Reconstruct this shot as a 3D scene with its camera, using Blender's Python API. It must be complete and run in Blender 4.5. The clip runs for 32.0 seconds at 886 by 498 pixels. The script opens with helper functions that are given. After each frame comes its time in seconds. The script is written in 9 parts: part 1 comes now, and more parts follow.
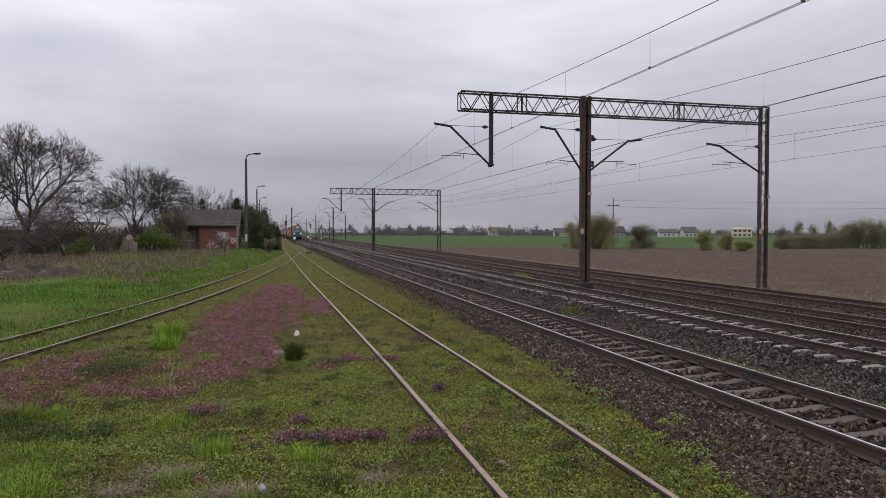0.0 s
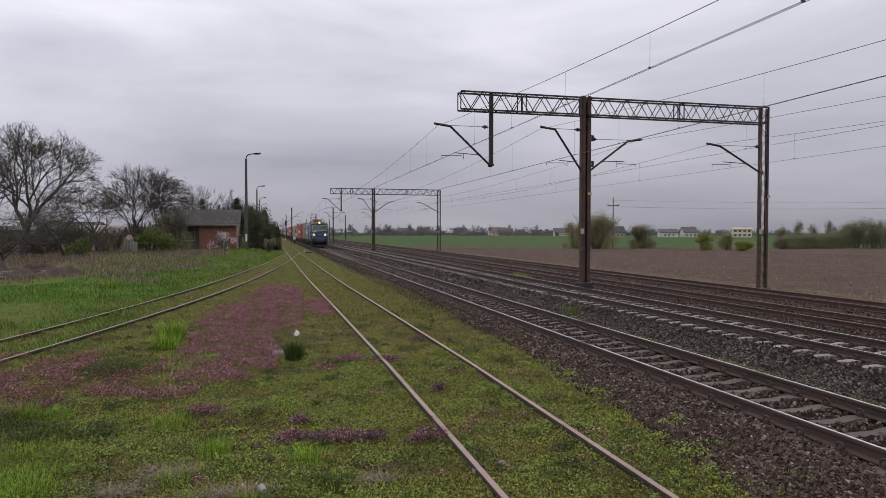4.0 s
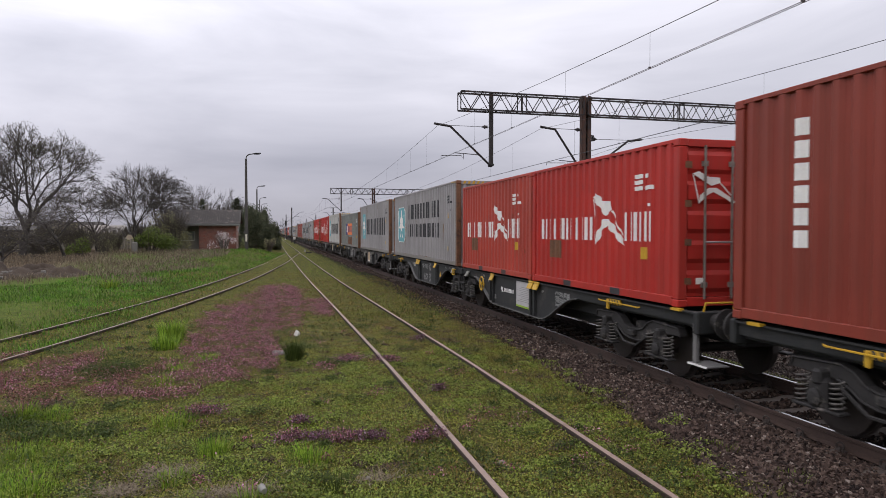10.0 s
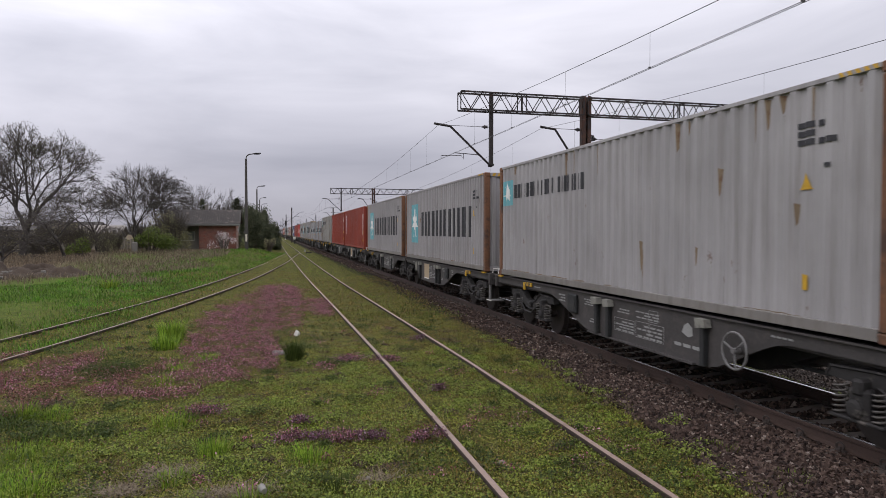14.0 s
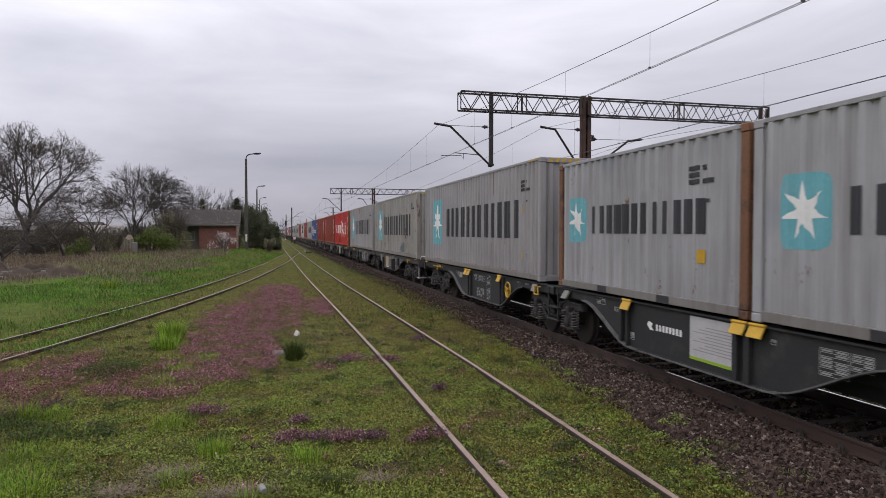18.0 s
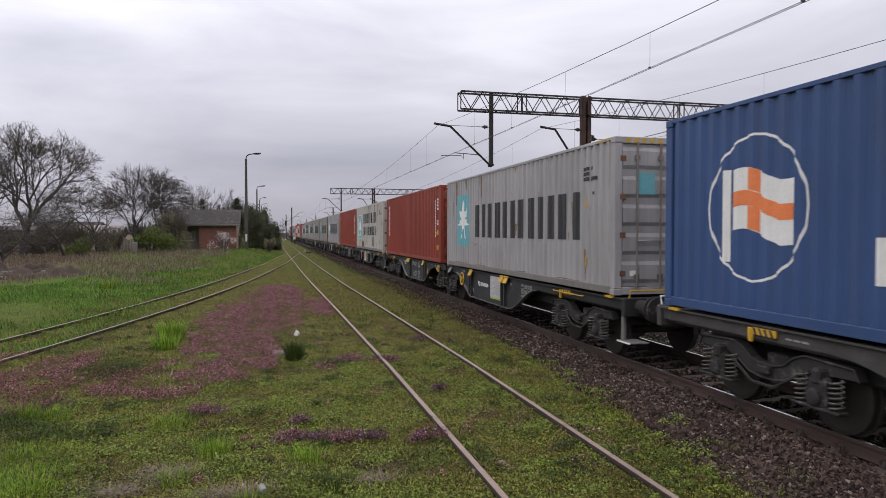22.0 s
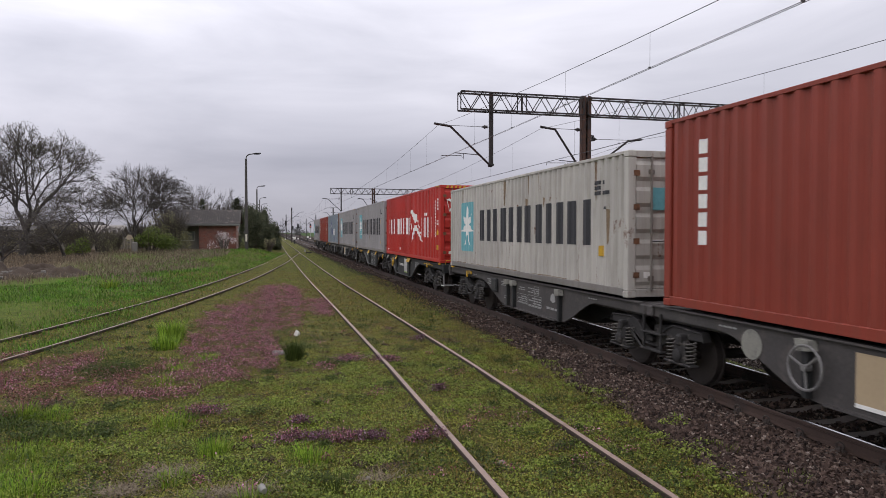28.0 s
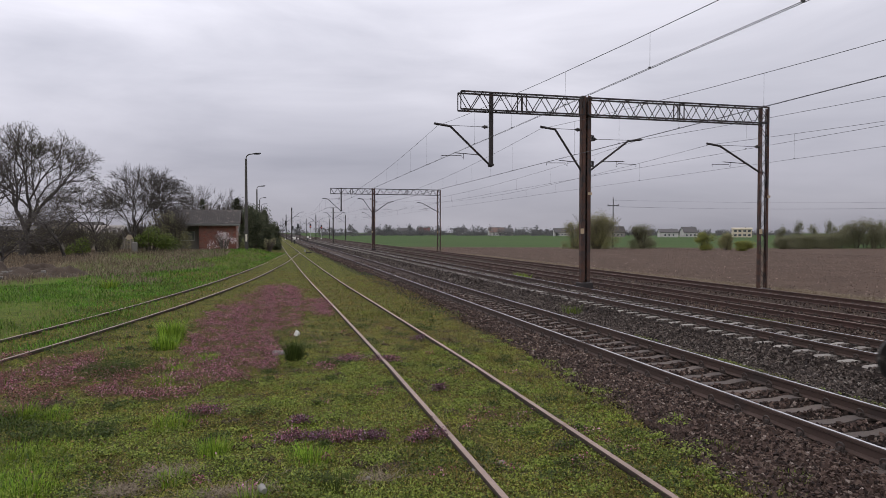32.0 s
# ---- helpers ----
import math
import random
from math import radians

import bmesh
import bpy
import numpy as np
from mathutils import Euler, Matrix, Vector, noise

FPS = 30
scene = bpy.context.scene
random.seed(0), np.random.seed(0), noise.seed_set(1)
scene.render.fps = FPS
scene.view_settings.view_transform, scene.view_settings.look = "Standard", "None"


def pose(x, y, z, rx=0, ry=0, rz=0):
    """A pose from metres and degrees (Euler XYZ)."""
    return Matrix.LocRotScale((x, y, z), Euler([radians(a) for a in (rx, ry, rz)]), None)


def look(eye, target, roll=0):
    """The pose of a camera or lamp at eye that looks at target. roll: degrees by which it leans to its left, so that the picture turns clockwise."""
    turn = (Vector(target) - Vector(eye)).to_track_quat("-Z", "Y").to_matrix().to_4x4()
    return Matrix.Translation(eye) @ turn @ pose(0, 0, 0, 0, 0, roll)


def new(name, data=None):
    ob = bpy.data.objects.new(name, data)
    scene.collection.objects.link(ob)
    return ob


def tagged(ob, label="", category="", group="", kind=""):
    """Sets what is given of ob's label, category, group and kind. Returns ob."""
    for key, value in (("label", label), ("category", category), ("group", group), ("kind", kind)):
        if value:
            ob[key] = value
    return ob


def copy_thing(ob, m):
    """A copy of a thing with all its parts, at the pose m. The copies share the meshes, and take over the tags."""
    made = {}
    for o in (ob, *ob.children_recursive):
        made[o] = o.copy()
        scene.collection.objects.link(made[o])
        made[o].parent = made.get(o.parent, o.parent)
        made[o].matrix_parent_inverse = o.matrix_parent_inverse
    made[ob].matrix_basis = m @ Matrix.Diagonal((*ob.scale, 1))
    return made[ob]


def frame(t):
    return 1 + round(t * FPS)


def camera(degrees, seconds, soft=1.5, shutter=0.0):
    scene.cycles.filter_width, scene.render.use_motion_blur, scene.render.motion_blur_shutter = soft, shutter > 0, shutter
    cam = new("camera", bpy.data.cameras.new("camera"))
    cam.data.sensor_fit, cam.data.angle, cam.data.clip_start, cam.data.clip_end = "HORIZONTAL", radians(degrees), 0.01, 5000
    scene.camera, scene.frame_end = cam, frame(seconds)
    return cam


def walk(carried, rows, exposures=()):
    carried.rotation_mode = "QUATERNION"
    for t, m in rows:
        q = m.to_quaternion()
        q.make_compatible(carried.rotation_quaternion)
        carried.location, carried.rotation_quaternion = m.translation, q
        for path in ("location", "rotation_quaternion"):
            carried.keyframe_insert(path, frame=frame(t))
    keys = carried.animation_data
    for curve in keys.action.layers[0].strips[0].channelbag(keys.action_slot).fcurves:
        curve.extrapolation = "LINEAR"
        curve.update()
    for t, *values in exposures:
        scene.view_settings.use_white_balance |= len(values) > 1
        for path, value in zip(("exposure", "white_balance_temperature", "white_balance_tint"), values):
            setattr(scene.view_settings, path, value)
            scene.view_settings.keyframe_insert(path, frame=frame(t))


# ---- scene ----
# World: z = 0 at the running rails of the main track, y along the line, x to the right of it.
EYE = Vector((0.0, 0.0, 2.362))
YAW, PITCH = radians(14.069), radians(1.404)
AIM = Vector((math.sin(YAW) * math.cos(PITCH), math.cos(YAW) * math.cos(PITCH), -math.sin(PITCH)))
cam = camera(65.98, 32.0, soft=0.5, shutter=0.05)
STAND = look(EYE, EYE + AIM, 0.09)
walk(cam, [(0.0, STAND), (32.0, STAND)], exposures=[(0.0, 0.0, 6400, 14), (7.4, 0.0, 6400, 14), (9.0, 0.23, 6400, 14), (13.0, 0.19, 6400, 14), (16.8, 0.15, 6400, 14), (18.2, 0.15, 6400, 14), (20.0, 0.2, 6400, 14), (25.0, 0.19, 6400, 14), (31.0, 0.2, 6400, 14), (32.0, 0.07, 6400, 14)])

# ---- light: closed cloud cover with a soft bright zone where the sun stands ----
world = bpy.data.worlds.new("overcast")
scene.world = world
world.use_nodes = True
wn, wl = world.node_tree.nodes, world.node_tree.links
wn.clear()
w_out, w_bg = wn.new("ShaderNodeOutputWorld"), wn.new("ShaderNodeBackground")
w_co, w_sep = wn.new("ShaderNodeTexCoord"), wn.new("ShaderNodeSeparateXYZ")
w_sky = wn.new("ShaderNodeTexSky")
w_sky.sky_type, w_sky.sun_disc = "NISHITA", False
w_sky.sun_elevation, w_sky.sun_rotation = radians(42), radians(-60)
w_map = wn.new("ShaderNodeMapping")
w_map.inputs["Scale"].default_value = (1.5, 1.0, 6.5)
w_map.inputs["Location"].default_value = (3.1, 1.7, 0.4)
w_n1, w_n2 = wn.new("ShaderNodeTexNoise"), wn.new("ShaderNodeTexNoise")
w_n1.inputs["Scale"].default_value, w_n1.inputs["Detail"].default_value = 1.7, 7.0
w_n1.inputs["Roughness"].default_value, w_n1.inputs["Distortion"].default_value = 0.52, 0.35
w_n2.inputs["Scale"].default_value, w_n2.inputs["Detail"].default_value = 0.9, 3.0
w_up = wn.new("ShaderNodeValToRGB")
w_up.color_ramp.elements[0].position, w_up.color_ramp.elements[0].color = 0.0, (0.38, 0.378, 0.42, 1)
w_up.color_ramp.elements[1].position, w_up.color_ramp.elements[1].color = 1.0, (1.75, 1.75, 1.83, 1)
for at, c in ((0.08, (0.47, 0.47, 0.525, 1)), (0.2, (0.69, 0.695, 0.755, 1)), (0.34, (0.95, 0.955, 1.02, 1)), (0.6, (1.26, 1.265, 1.33, 1))):
    w_up.color_ramp.elements.new(at).color = c
w_cl = wn.new("ShaderNodeValToRGB")
w_cl.color_ramp.elements[0].position, w_cl.color_ramp.elements[0].color = 0.3, (0.70, 0.71, 0.735, 1)
w_cl.color_ramp.elements[1].position, w_cl.color_ramp.elements[1].color = 0.72, (1.25, 1.24, 1.22, 1)
w_avg = wn.new("ShaderNodeMath")
w_avg.operation = "MULTIPLY_ADD"
w_avg.inputs[1].default_value, w_avg.inputs[2].default_value = 0.35, 0.0
w_add = wn.new("ShaderNodeMath")
w_add.operation = "MULTIPLY_ADD"
w_add.inputs[1].default_value = 0.65
w_mul, w_mix = wn.new("ShaderNodeMixRGB"), wn.new("ShaderNodeMixRGB")
w_mul.blend_type, w_mul.inputs[0].default_value = "MULTIPLY", 1.0
w_mix.inputs[0].default_value = 0.96
w_dim = wn.new("ShaderNodeMixRGB")
w_dim.blend_type, w_dim.inputs[0].default_value = "MULTIPLY", 1.0
w_dim.inputs[2].default_value = (0.1, 0.1, 0.1, 1)
wl.new(w_co.outputs["Generated"], w_sep.inputs[0])
wl.new(w_co.outputs["Generated"], w_map.inputs["Vector"])
wl.new(w_map.outputs[0], w_n1.inputs["Vector"])
wl.new(w_map.outputs[0], w_n2.inputs["Vector"])
wl.new(w_sep.outputs["Z"], w_up.inputs[0])
wl.new(w_n2.outputs["Fac"], w_avg.inputs[0])
wl.new(w_n1.outputs["Fac"], w_add.inputs[0])
wl.new(w_avg.outputs[0], w_add.inputs[2])
wl.new(w_add.outputs[0], w_cl.inputs[0])
wl.new(w_up.outputs[0], w_mul.inputs[1])
wl.new(w_cl.outputs[0], w_mul.inputs[2])
wl.new(w_sky.outputs[0], w_dim.inputs[1])
wl.new(w_dim.outputs[0], w_mix.inputs[1])
w_east, w_tone = wn.new("ShaderNodeMapRange"), wn.new("ShaderNodeMixRGB")
w_east.inputs["From Min"].default_value, w_east.inputs["From Max"].default_value = -0.6, 0.8
w_east.inputs["To Min"].default_value, w_east.inputs["To Max"].default_value = 1.07, 0.86
w_tone.blend_type, w_tone.inputs[0].default_value = "MULTIPLY", 1.0
wl.new(w_sep.outputs["X"], w_east.inputs[0])
wl.new(w_mul.outputs[0], w_tone.inputs[1])
wl.new(w_east.outputs[0], w_tone.inputs[2])
wl.new(w_tone.outputs[0], w_mix.inputs[2])
wl.new(w_mix.outputs[0], w_bg.inputs[0])
w_bg.inputs[1].default_value = 1.0
wl.new(w_bg.outputs[0], w_out.inputs[0])
sun = new("sun", bpy.data.lights.new("sun", "SUN"))
sun.data.energy, sun.data.angle, sun.data.color = 0.4, radians(40), (1.0, 0.965, 0.92)
sun.matrix_world = look((0, 0, 60), Vector((0, 0, 60)) - Vector((-math.cos(radians(42)) * math.sin(radians(60)), -math.cos(radians(42)) * math.cos(radians(60)), math.sin(radians(42)))))

# ---- mesh helpers ----
class Shape:
    """Collects vertices and faces of one mesh."""

    def __init__(self):
        self.v, self.f = [], []

    def add(self, vs, fs):
        n = len(self.v)
        self.v += [tuple(p) for p in vs]
        self.f += [tuple(i + n for i in q) for q in fs]
        return self

    def box(self, x0, x1, y0, y1, z0, z1, c=0.0, m=None):
        """A box, with chamfered edges where c is given, moved by m."""
        if c <= 0:
            vs = [(x, y, z) for z in (z0, z1) for y in (y0, y1) for x in (x0, x1)]
            fs = [(0, 2, 3, 1), (4, 5, 7, 6), (0, 1, 5, 4), (2, 6, 7, 3), (0, 4, 6, 2), (1, 3, 7, 5)]
        else:
            vs, idx = [], {}
            lo, hi = (x0, y0, z0), (x1, y1, z1)
            for s in [(a, b, d) for a in (0, 1) for b in (0, 1) for d in (0, 1)]:
                for ax in range(3):
                    p = [hi[i] if s[i] else lo[i] for i in range(3)]
                    for i in range(3):
                        if i != ax:
                            p[i] += -c if s[i] else c
                    idx[s, ax] = len(vs)
                    vs.append(p)
            fs = []
            for ax in range(3):
                o1, o2 = [(1, 2), (2, 0), (0, 1)][ax]
                for sd in (0, 1):
                    ring = []
                    for a, b in ((0, 0), (1, 0), (1, 1), (0, 1)):
                        s = [0, 0, 0]
                        s[ax], s[o1], s[o2] = sd, a, b
                        ring.append(idx[tuple(s), ax])
                    fs.append(ring if sd else ring[::-1])
                for a in (0, 1):
                    for b in (0, 1):
                        s0, s1 = [0, 0, 0], [0, 0, 0]
                        s0[ax], s1[ax] = 0, 1
                        s0[o1] = s1[o1] = a
                        s0[o2] = s1[o2] = b
                        s0, s1 = tuple(s0), tuple(s1)
                        q = [idx[s0, o1], idx[s1, o1], idx[s1, o2], idx[s0, o2]]
                        fs.append(q if a != b else q[::-1])
            for s in [(a, b, d) for a in (0, 1) for b in (0, 1) for d in (0, 1)]:
                q = [idx[s, 0], idx[s, 1], idx[s, 2]]
                fs.append(q if sum(s) % 2 else q[::-1])
        if m is not None:
            vs = [m @ Vector(p) for p in vs]
        return self.add(vs, fs)

    def tube(self, pts, r, n=6, r1=None, cap=True):
        """A round bar along points; its radius runs from r to r1."""
        pts = [Vector(p) for p in pts]
        r1 = r if r1 is None else r1
        vs, fs, k = [], [], len(pts)
        up = None
        for i, p in enumerate(pts):
            d = (pts[min(i + 1, k - 1)] - pts[max(i - 1, 0)])
            if d.length < 1e-9:
                d = Vector((0, 0, 1))
            d.normalize()
            if up is None:
                up = Vector((0, 0, 1)) if abs(d.z) < 0.9 else Vector((1, 0, 0))
            a = d.cross(up)
            if a.length < 1e-6:
                a = d.orthogonal()
            a.normalize()
            b = a.cross(d)
            up = b
            rr = r + (r1 - r) * i / max(1, k - 1)
            for j in range(n):
                w = 2 * math.pi * j / n
                vs.append(p + (a * math.cos(w) + b * math.sin(w)) * rr)
        for i in range(k - 1):
            for j in range(n):
                fs.append((i * n + j, i * n + (j + 1) % n, (i + 1) * n + (j + 1) % n, (i + 1) * n + j))
        if cap:
            fs.append(tuple(range(n))[::-1])
            fs.append(tuple((k - 1) * n + j for j in range(n)))
        return self.add(vs, fs)

    def disc(self, p, axis, prof, n=16):
        """A turned body: prof holds (along the axis, radius)."""
        p, d = Vector(p), Vector(axis).normalized()
        a = d.orthogonal().normalized()
        b = d.cross(a)
        vs, fs, k = [], [], len(prof)
        for t, r in prof:
            for j in range(n):
                w = 2 * math.pi * j / n
                vs.append(p + d * t + (a * math.cos(w) + b * math.sin(w)) * r)
        for i in range(k - 1):
            for j in range(n):
                fs.append((i * n + j, i * n + (j + 1) % n, (i + 1) * n + (j + 1) % n, (i + 1) * n + j))
        fs.append(tuple(range(n))[::-1])
        fs.append(tuple((k - 1) * n + j for j in range(n)))
        return self.add(vs, fs)

    def plate(self, poly, x0, x1, ax=0):
        """A plate of outline poly, thick from x0 to x1 along axis ax (0: poly in y, z; 1: x, z; 2: x, y)."""
        n = len(poly)
        put = {0: lambda a, b, t: (t, a, b), 1: lambda a, b, t: (a, t, b), 2: lambda a, b, t: (a, b, t)}[ax]
        vs = [put(a, b, x0) for a, b in poly] + [put(a, b, x1) for a, b in poly]
        fs = [tuple(range(n))[::-1], tuple(range(n, 2 * n))]
        fs += [(i, (i + 1) % n, n + (i + 1) % n, n + i) for i in range(n)]
        return self.add(vs, fs)

    def sweep(self, prof, path, closed=True):
        """A profile (across, up) drawn along a path of points that runs on the level."""
        vs, fs, n, k = [], [], len(prof), len(path)
        for i, p in enumerate(path):
            d = Vector(path[min(i + 1, k - 1)]) - Vector(path[max(i - 1, 0)])
            d.z = 0
            d.normalize()
            a = Vector((d.y, -d.x, 0))
            for u, w in prof:
                vs.append(Vector(p) + a * u + Vector((0, 0, w)))
        m = n if closed else n - 1
        for i in range(k - 1):
            for j in range(m):
                fs.append((i * n + j, (i + 1) * n + j, (i + 1) * n + (j + 1) % n, i * n + (j + 1) % n))
        if closed:
            fs += [tuple(range(n)), tuple((k - 1) * n + j for j in range(n))[::-1]]
        return self.add(vs, fs)

    def mesh(self, name, material, smooth=False):
        me = bpy.data.meshes.new(name)
        me.from_pydata(self.v, [], self.f)
        me.materials.append(material)
        me.update()
        me.polygons.foreach_set("use_smooth", [smooth] * len(me.polygons))
        bm = bmesh.new()
        bm.from_mesh(me)
        bmesh.ops.recalc_face_normals(bm, faces=bm.faces)
        bm.to_mesh(me)
        bm.free()
        return me


def part(name, shape, material, parent, label="", smooth=False):
    """One mesh object under a thing; shape is a Shape or a mesh that is shared."""
    me = shape if isinstance(shape, bpy.types.Mesh) else shape.mesh(name, material, smooth)
    ob = new(name, me)
    ob.parent = parent
    if label:
        ob["label"] = label
    return ob


def thing(name, label, category, m=None, group="", kind=""):
    ob = new(name)
    ob.empty_display_size = 0.2
    if m is not None:
        ob.matrix_basis = m
    return tagged(ob, label, category, group, kind)


def solid(name, shape, material, label, category, m=None, group="", kind="", smooth=False):
    ob = new(name, shape if isinstance(shape, bpy.types.Mesh) else shape.mesh(name, material, smooth))
    if m is not None:
        ob.matrix_basis = m
    return tagged(ob, label, category, group, kind)


def raw(name, verts, faces, material, smooth=False):
    """A mesh straight from arrays, for the many small pieces."""
    me = bpy.data.meshes.new(name)
    verts, faces = np.asarray(verts, np.float32), np.asarray(faces, np.int32)
    me.vertices.add(len(verts))
    me.vertices.foreach_set("co", verts.ravel())
    n = faces.shape[1]
    me.loops.add(faces.size)
    me.loops.foreach_set("vertex_index", faces.ravel())
    me.polygons.add(len(faces))
    me.polygons.foreach_set("loop_start", np.arange(0, faces.size, n, dtype=np.int32))
    me.polygons.foreach_set("loop_total", np.full(len(faces), n, np.int32))
    me.polygons.foreach_set("use_smooth", np.full(len(faces), smooth))
    me.update(calc_edges=True)
    me.materials.append(material)
    return me


# ---- materials ----
def _base(name, rough=0.8, metal=0.0):
    m = bpy.data.materials.new(name)
    m.use_nodes = True
    nt = m.node_tree
    b = nt.nodes["Principled BSDF"]
    b.inputs["Roughness"].default_value, b.inputs["Metallic"].default_value = rough, metal
    return m, nt, b


def _noise(nt, scale, detail=4.0, rough=0.55, coords="Object", stretch=(1, 1, 1)):
    co, mp, n = nt.nodes.new("ShaderNodeTexCoord"), nt.nodes.new("ShaderNodeMapping"), nt.nodes.new("ShaderNodeTexNoise")
    mp.inputs["Scale"].default_value = stretch
    n.inputs["Scale"].default_value, n.inputs["Detail"].default_value, n.inputs["Roughness"].default_value = scale, detail, rough
    nt.links.new(co.outputs[coords], mp.inputs["Vector"])
    nt.links.new(mp.outputs[0], n.inputs["Vector"])
    return n.outputs["Fac"]


def _ramp(nt, fac, stops):
    r = nt.nodes.new("ShaderNodeValToRGB")
    while len(r.color_ramp.elements) < len(stops):
        r.color_ramp.elements.new(0.5)
    for e, (at, c) in zip(r.color_ramp.elements, sorted(stops, key=lambda s: s[0])):
        e.position, e.color = at, (*c, 1) if len(c) == 3 else c
    nt.links.new(fac, r.inputs[0])
    return r.outputs[0]


def _mix(nt, fac, a, b, mode="MIX"):
    n = nt.nodes.new("ShaderNodeMixRGB")
    n.blend_type = mode
    for sock, val in ((n.inputs[0], fac), (n.inputs[1], a), (n.inputs[2], b)):
        if isinstance(val, (int, float)):
            sock.default_value = val
        elif isinstance(val, tuple):
            sock.default_value = (*val, 1)
        else:
            nt.links.new(val, sock)
    return n.outputs[0]


def _bump(nt, b, height, strength=0.4, dist=0.02):
    n = nt.nodes.new("ShaderNodeBump")
    n.inputs["Strength"].default_value, n.inputs["Distance"].default_value = strength, dist
    nt.links.new(height, n.inputs["Height"])
    nt.links.new(n.outputs[0], b.inputs["Normal"])


def _k(c, f):
    return tuple(min(1.0, v * f) for v in c)


def surface(name, c, rough=0.8, metal=0.0, big=0.6, fine=18.0, spread=0.25, dirt=None, dirt_at=(0.55, 0.72), bump=0.15, dist=0.01,
            island=0.0, random=0.0, stretch=(1, 1, 1), coords="Object"):
    """Base colour varied at two scales, with dirt or wear of its own colour, and fine relief."""
    m, nt, b = _base(name, rough, metal)
    n1, n2 = _noise(nt, big, 4, 0.6, coords, stretch), _noise(nt, fine, 5, 0.6, coords, stretch)
    col = _mix(nt, 0.5, _ramp(nt, n1, [(0.3, _k(c, 1 - spread)), (0.7, _k(c, 1 + spread))]),
               _ramp(nt, n2, [(0.3, _k(c, 1 - spread)), (0.7, _k(c, 1 + spread))]))
    if dirt:
        n3 = _noise(nt, big * 2.3, 8, 0.68, coords, stretch)
        col = _mix(nt, _ramp(nt, n3, [(dirt_at[0], (0, 0, 0)), (dirt_at[1], (1, 1, 1))]), col, dirt)
    for amount, node, sock in ((island, "ShaderNodeNewGeometry", "Random Per Island"), (random, "ShaderNodeObjectInfo", "Random")):
        if amount:
            src = nt.nodes.new(node)
            col = _mix(nt, 1.0, col, _ramp(nt, src.outputs[sock], [(0, (1 - amount,) * 3), (1, (1 + amount,) * 3)]), "MULTIPLY")
    nt.links.new(col, b.inputs["Base Color"])
    if bump:
        _bump(nt, b, n2, bump, dist)
    return m


def glow(name, c, power):
    m, nt, b = _base(name, 0.3)
    b.inputs["Base Color"].default_value = (*c, 1)
    b.inputs["Emission Color"].default_value = (*c, 1)
    b.inputs["Emission Strength"].default_value = power
    return m


def leafy(name, stops, rough=0.65, patch=0.0):
    """Leaves, blades and petals: each piece its own tone."""
    m, nt, b = _base(name, rough)
    g = nt.nodes.new("ShaderNodeNewGeometry")
    col = _ramp(nt, g.outputs["Random Per Island"], stops)
    if patch:
        n = _noise(nt, patch, 6, 0.62)
        col = _mix(nt, 1.0, col, _ramp(nt, n, [(0.34, (0.58, 0.47, 0.50)), (0.45, (0.93, 0.90, 0.9)), (0.54, (1.04, 1.08, 1.0)), (0.64, (1.0, 1.42, 0.8))]), "MULTIPLY")
    nt.links.new(col, b.inputs["Base Color"])
    b.inputs["Specular IOR Level"].default_value = 0.25
    t = nt.nodes.new("ShaderNodeBsdfTranslucent")
    nt.links.new(col, t.inputs[0])
    mx = nt.nodes.new("ShaderNodeMixShader")
    mx.inputs[0].default_value = 0.25
    nt.links.new(b.outputs[0], mx.inputs[1])
    nt.links.new(t.outputs[0], mx.inputs[2])
    nt.links.new(mx.outputs[0], nt.nodes["Material Output"].inputs[0])
    return m


RUST = (0.11, 0.045, 0.02)
M_rail = surface("rail_rust", (0.046, 0.0265, 0.0195), 0.8, 0.05, 0.5, 30, 0.3, (0.02, 0.016, 0.0144), bump=0.2)
M_railtop = surface("rail_polished", (0.72, 0.71, 0.70), 0.2, 1.0, 0.4, 20, 0.12, bump=0.05)
M_railtop_dull = surface("rail_top_dull", (0.19, 0.145, 0.12), 0.6, 0.3, 0.6, 25, 0.25, (0.08, 0.06, 0.05), bump=0.1)
M_siding_rail = surface("siding_rail_rust", (0.034, 0.021, 0.016), 0.85, 0.0, 0.9, 40, 0.3, (0.060, 0.034, 0.022), bump=0.25)
M_siding_top = surface("siding_rail_worn_top", (0.24, 0.172, 0.138), 0.65, 0.0, 0.9, 30, 0.25, (0.12, 0.075, 0.054), bump=0.1)
M_old_rail = surface("old_rail_rust", (0.050, 0.025, 0.0185), 0.85, 0.0, 0.5, 30, 0.3, (0.028, 0.0165, 0.013), bump=0.2)
M_clip = surface("fastening_iron", (0.045, 0.034, 0.029), 0.7, 0.3, 1, 40, 0.3, bump=0.1)
M_concrete1 = surface("sleeper_concrete_dirty", (0.0858, 0.066, 0.0541), 0.9, 0, 1.2, 45, 0.3, (0.0462, 0.0363, 0.0317), (0.5, 0.72), 0.3, random=0.18)
M_concrete2 = surface("sleeper_concrete_pale", (0.1815, 0.165, 0.1452), 0.9, 0, 1.2, 45, 0.2, (0.1122, 0.0924, 0.0792), (0.56, 0.75), 0.3, random=0.2)
M_timber = surface("sleeper_timber", (0.033, 0.0251, 0.0205), 0.9, 0, 1.0, 40, 0.35, bump=0.4, random=0.25, stretch=(1, 6, 6))
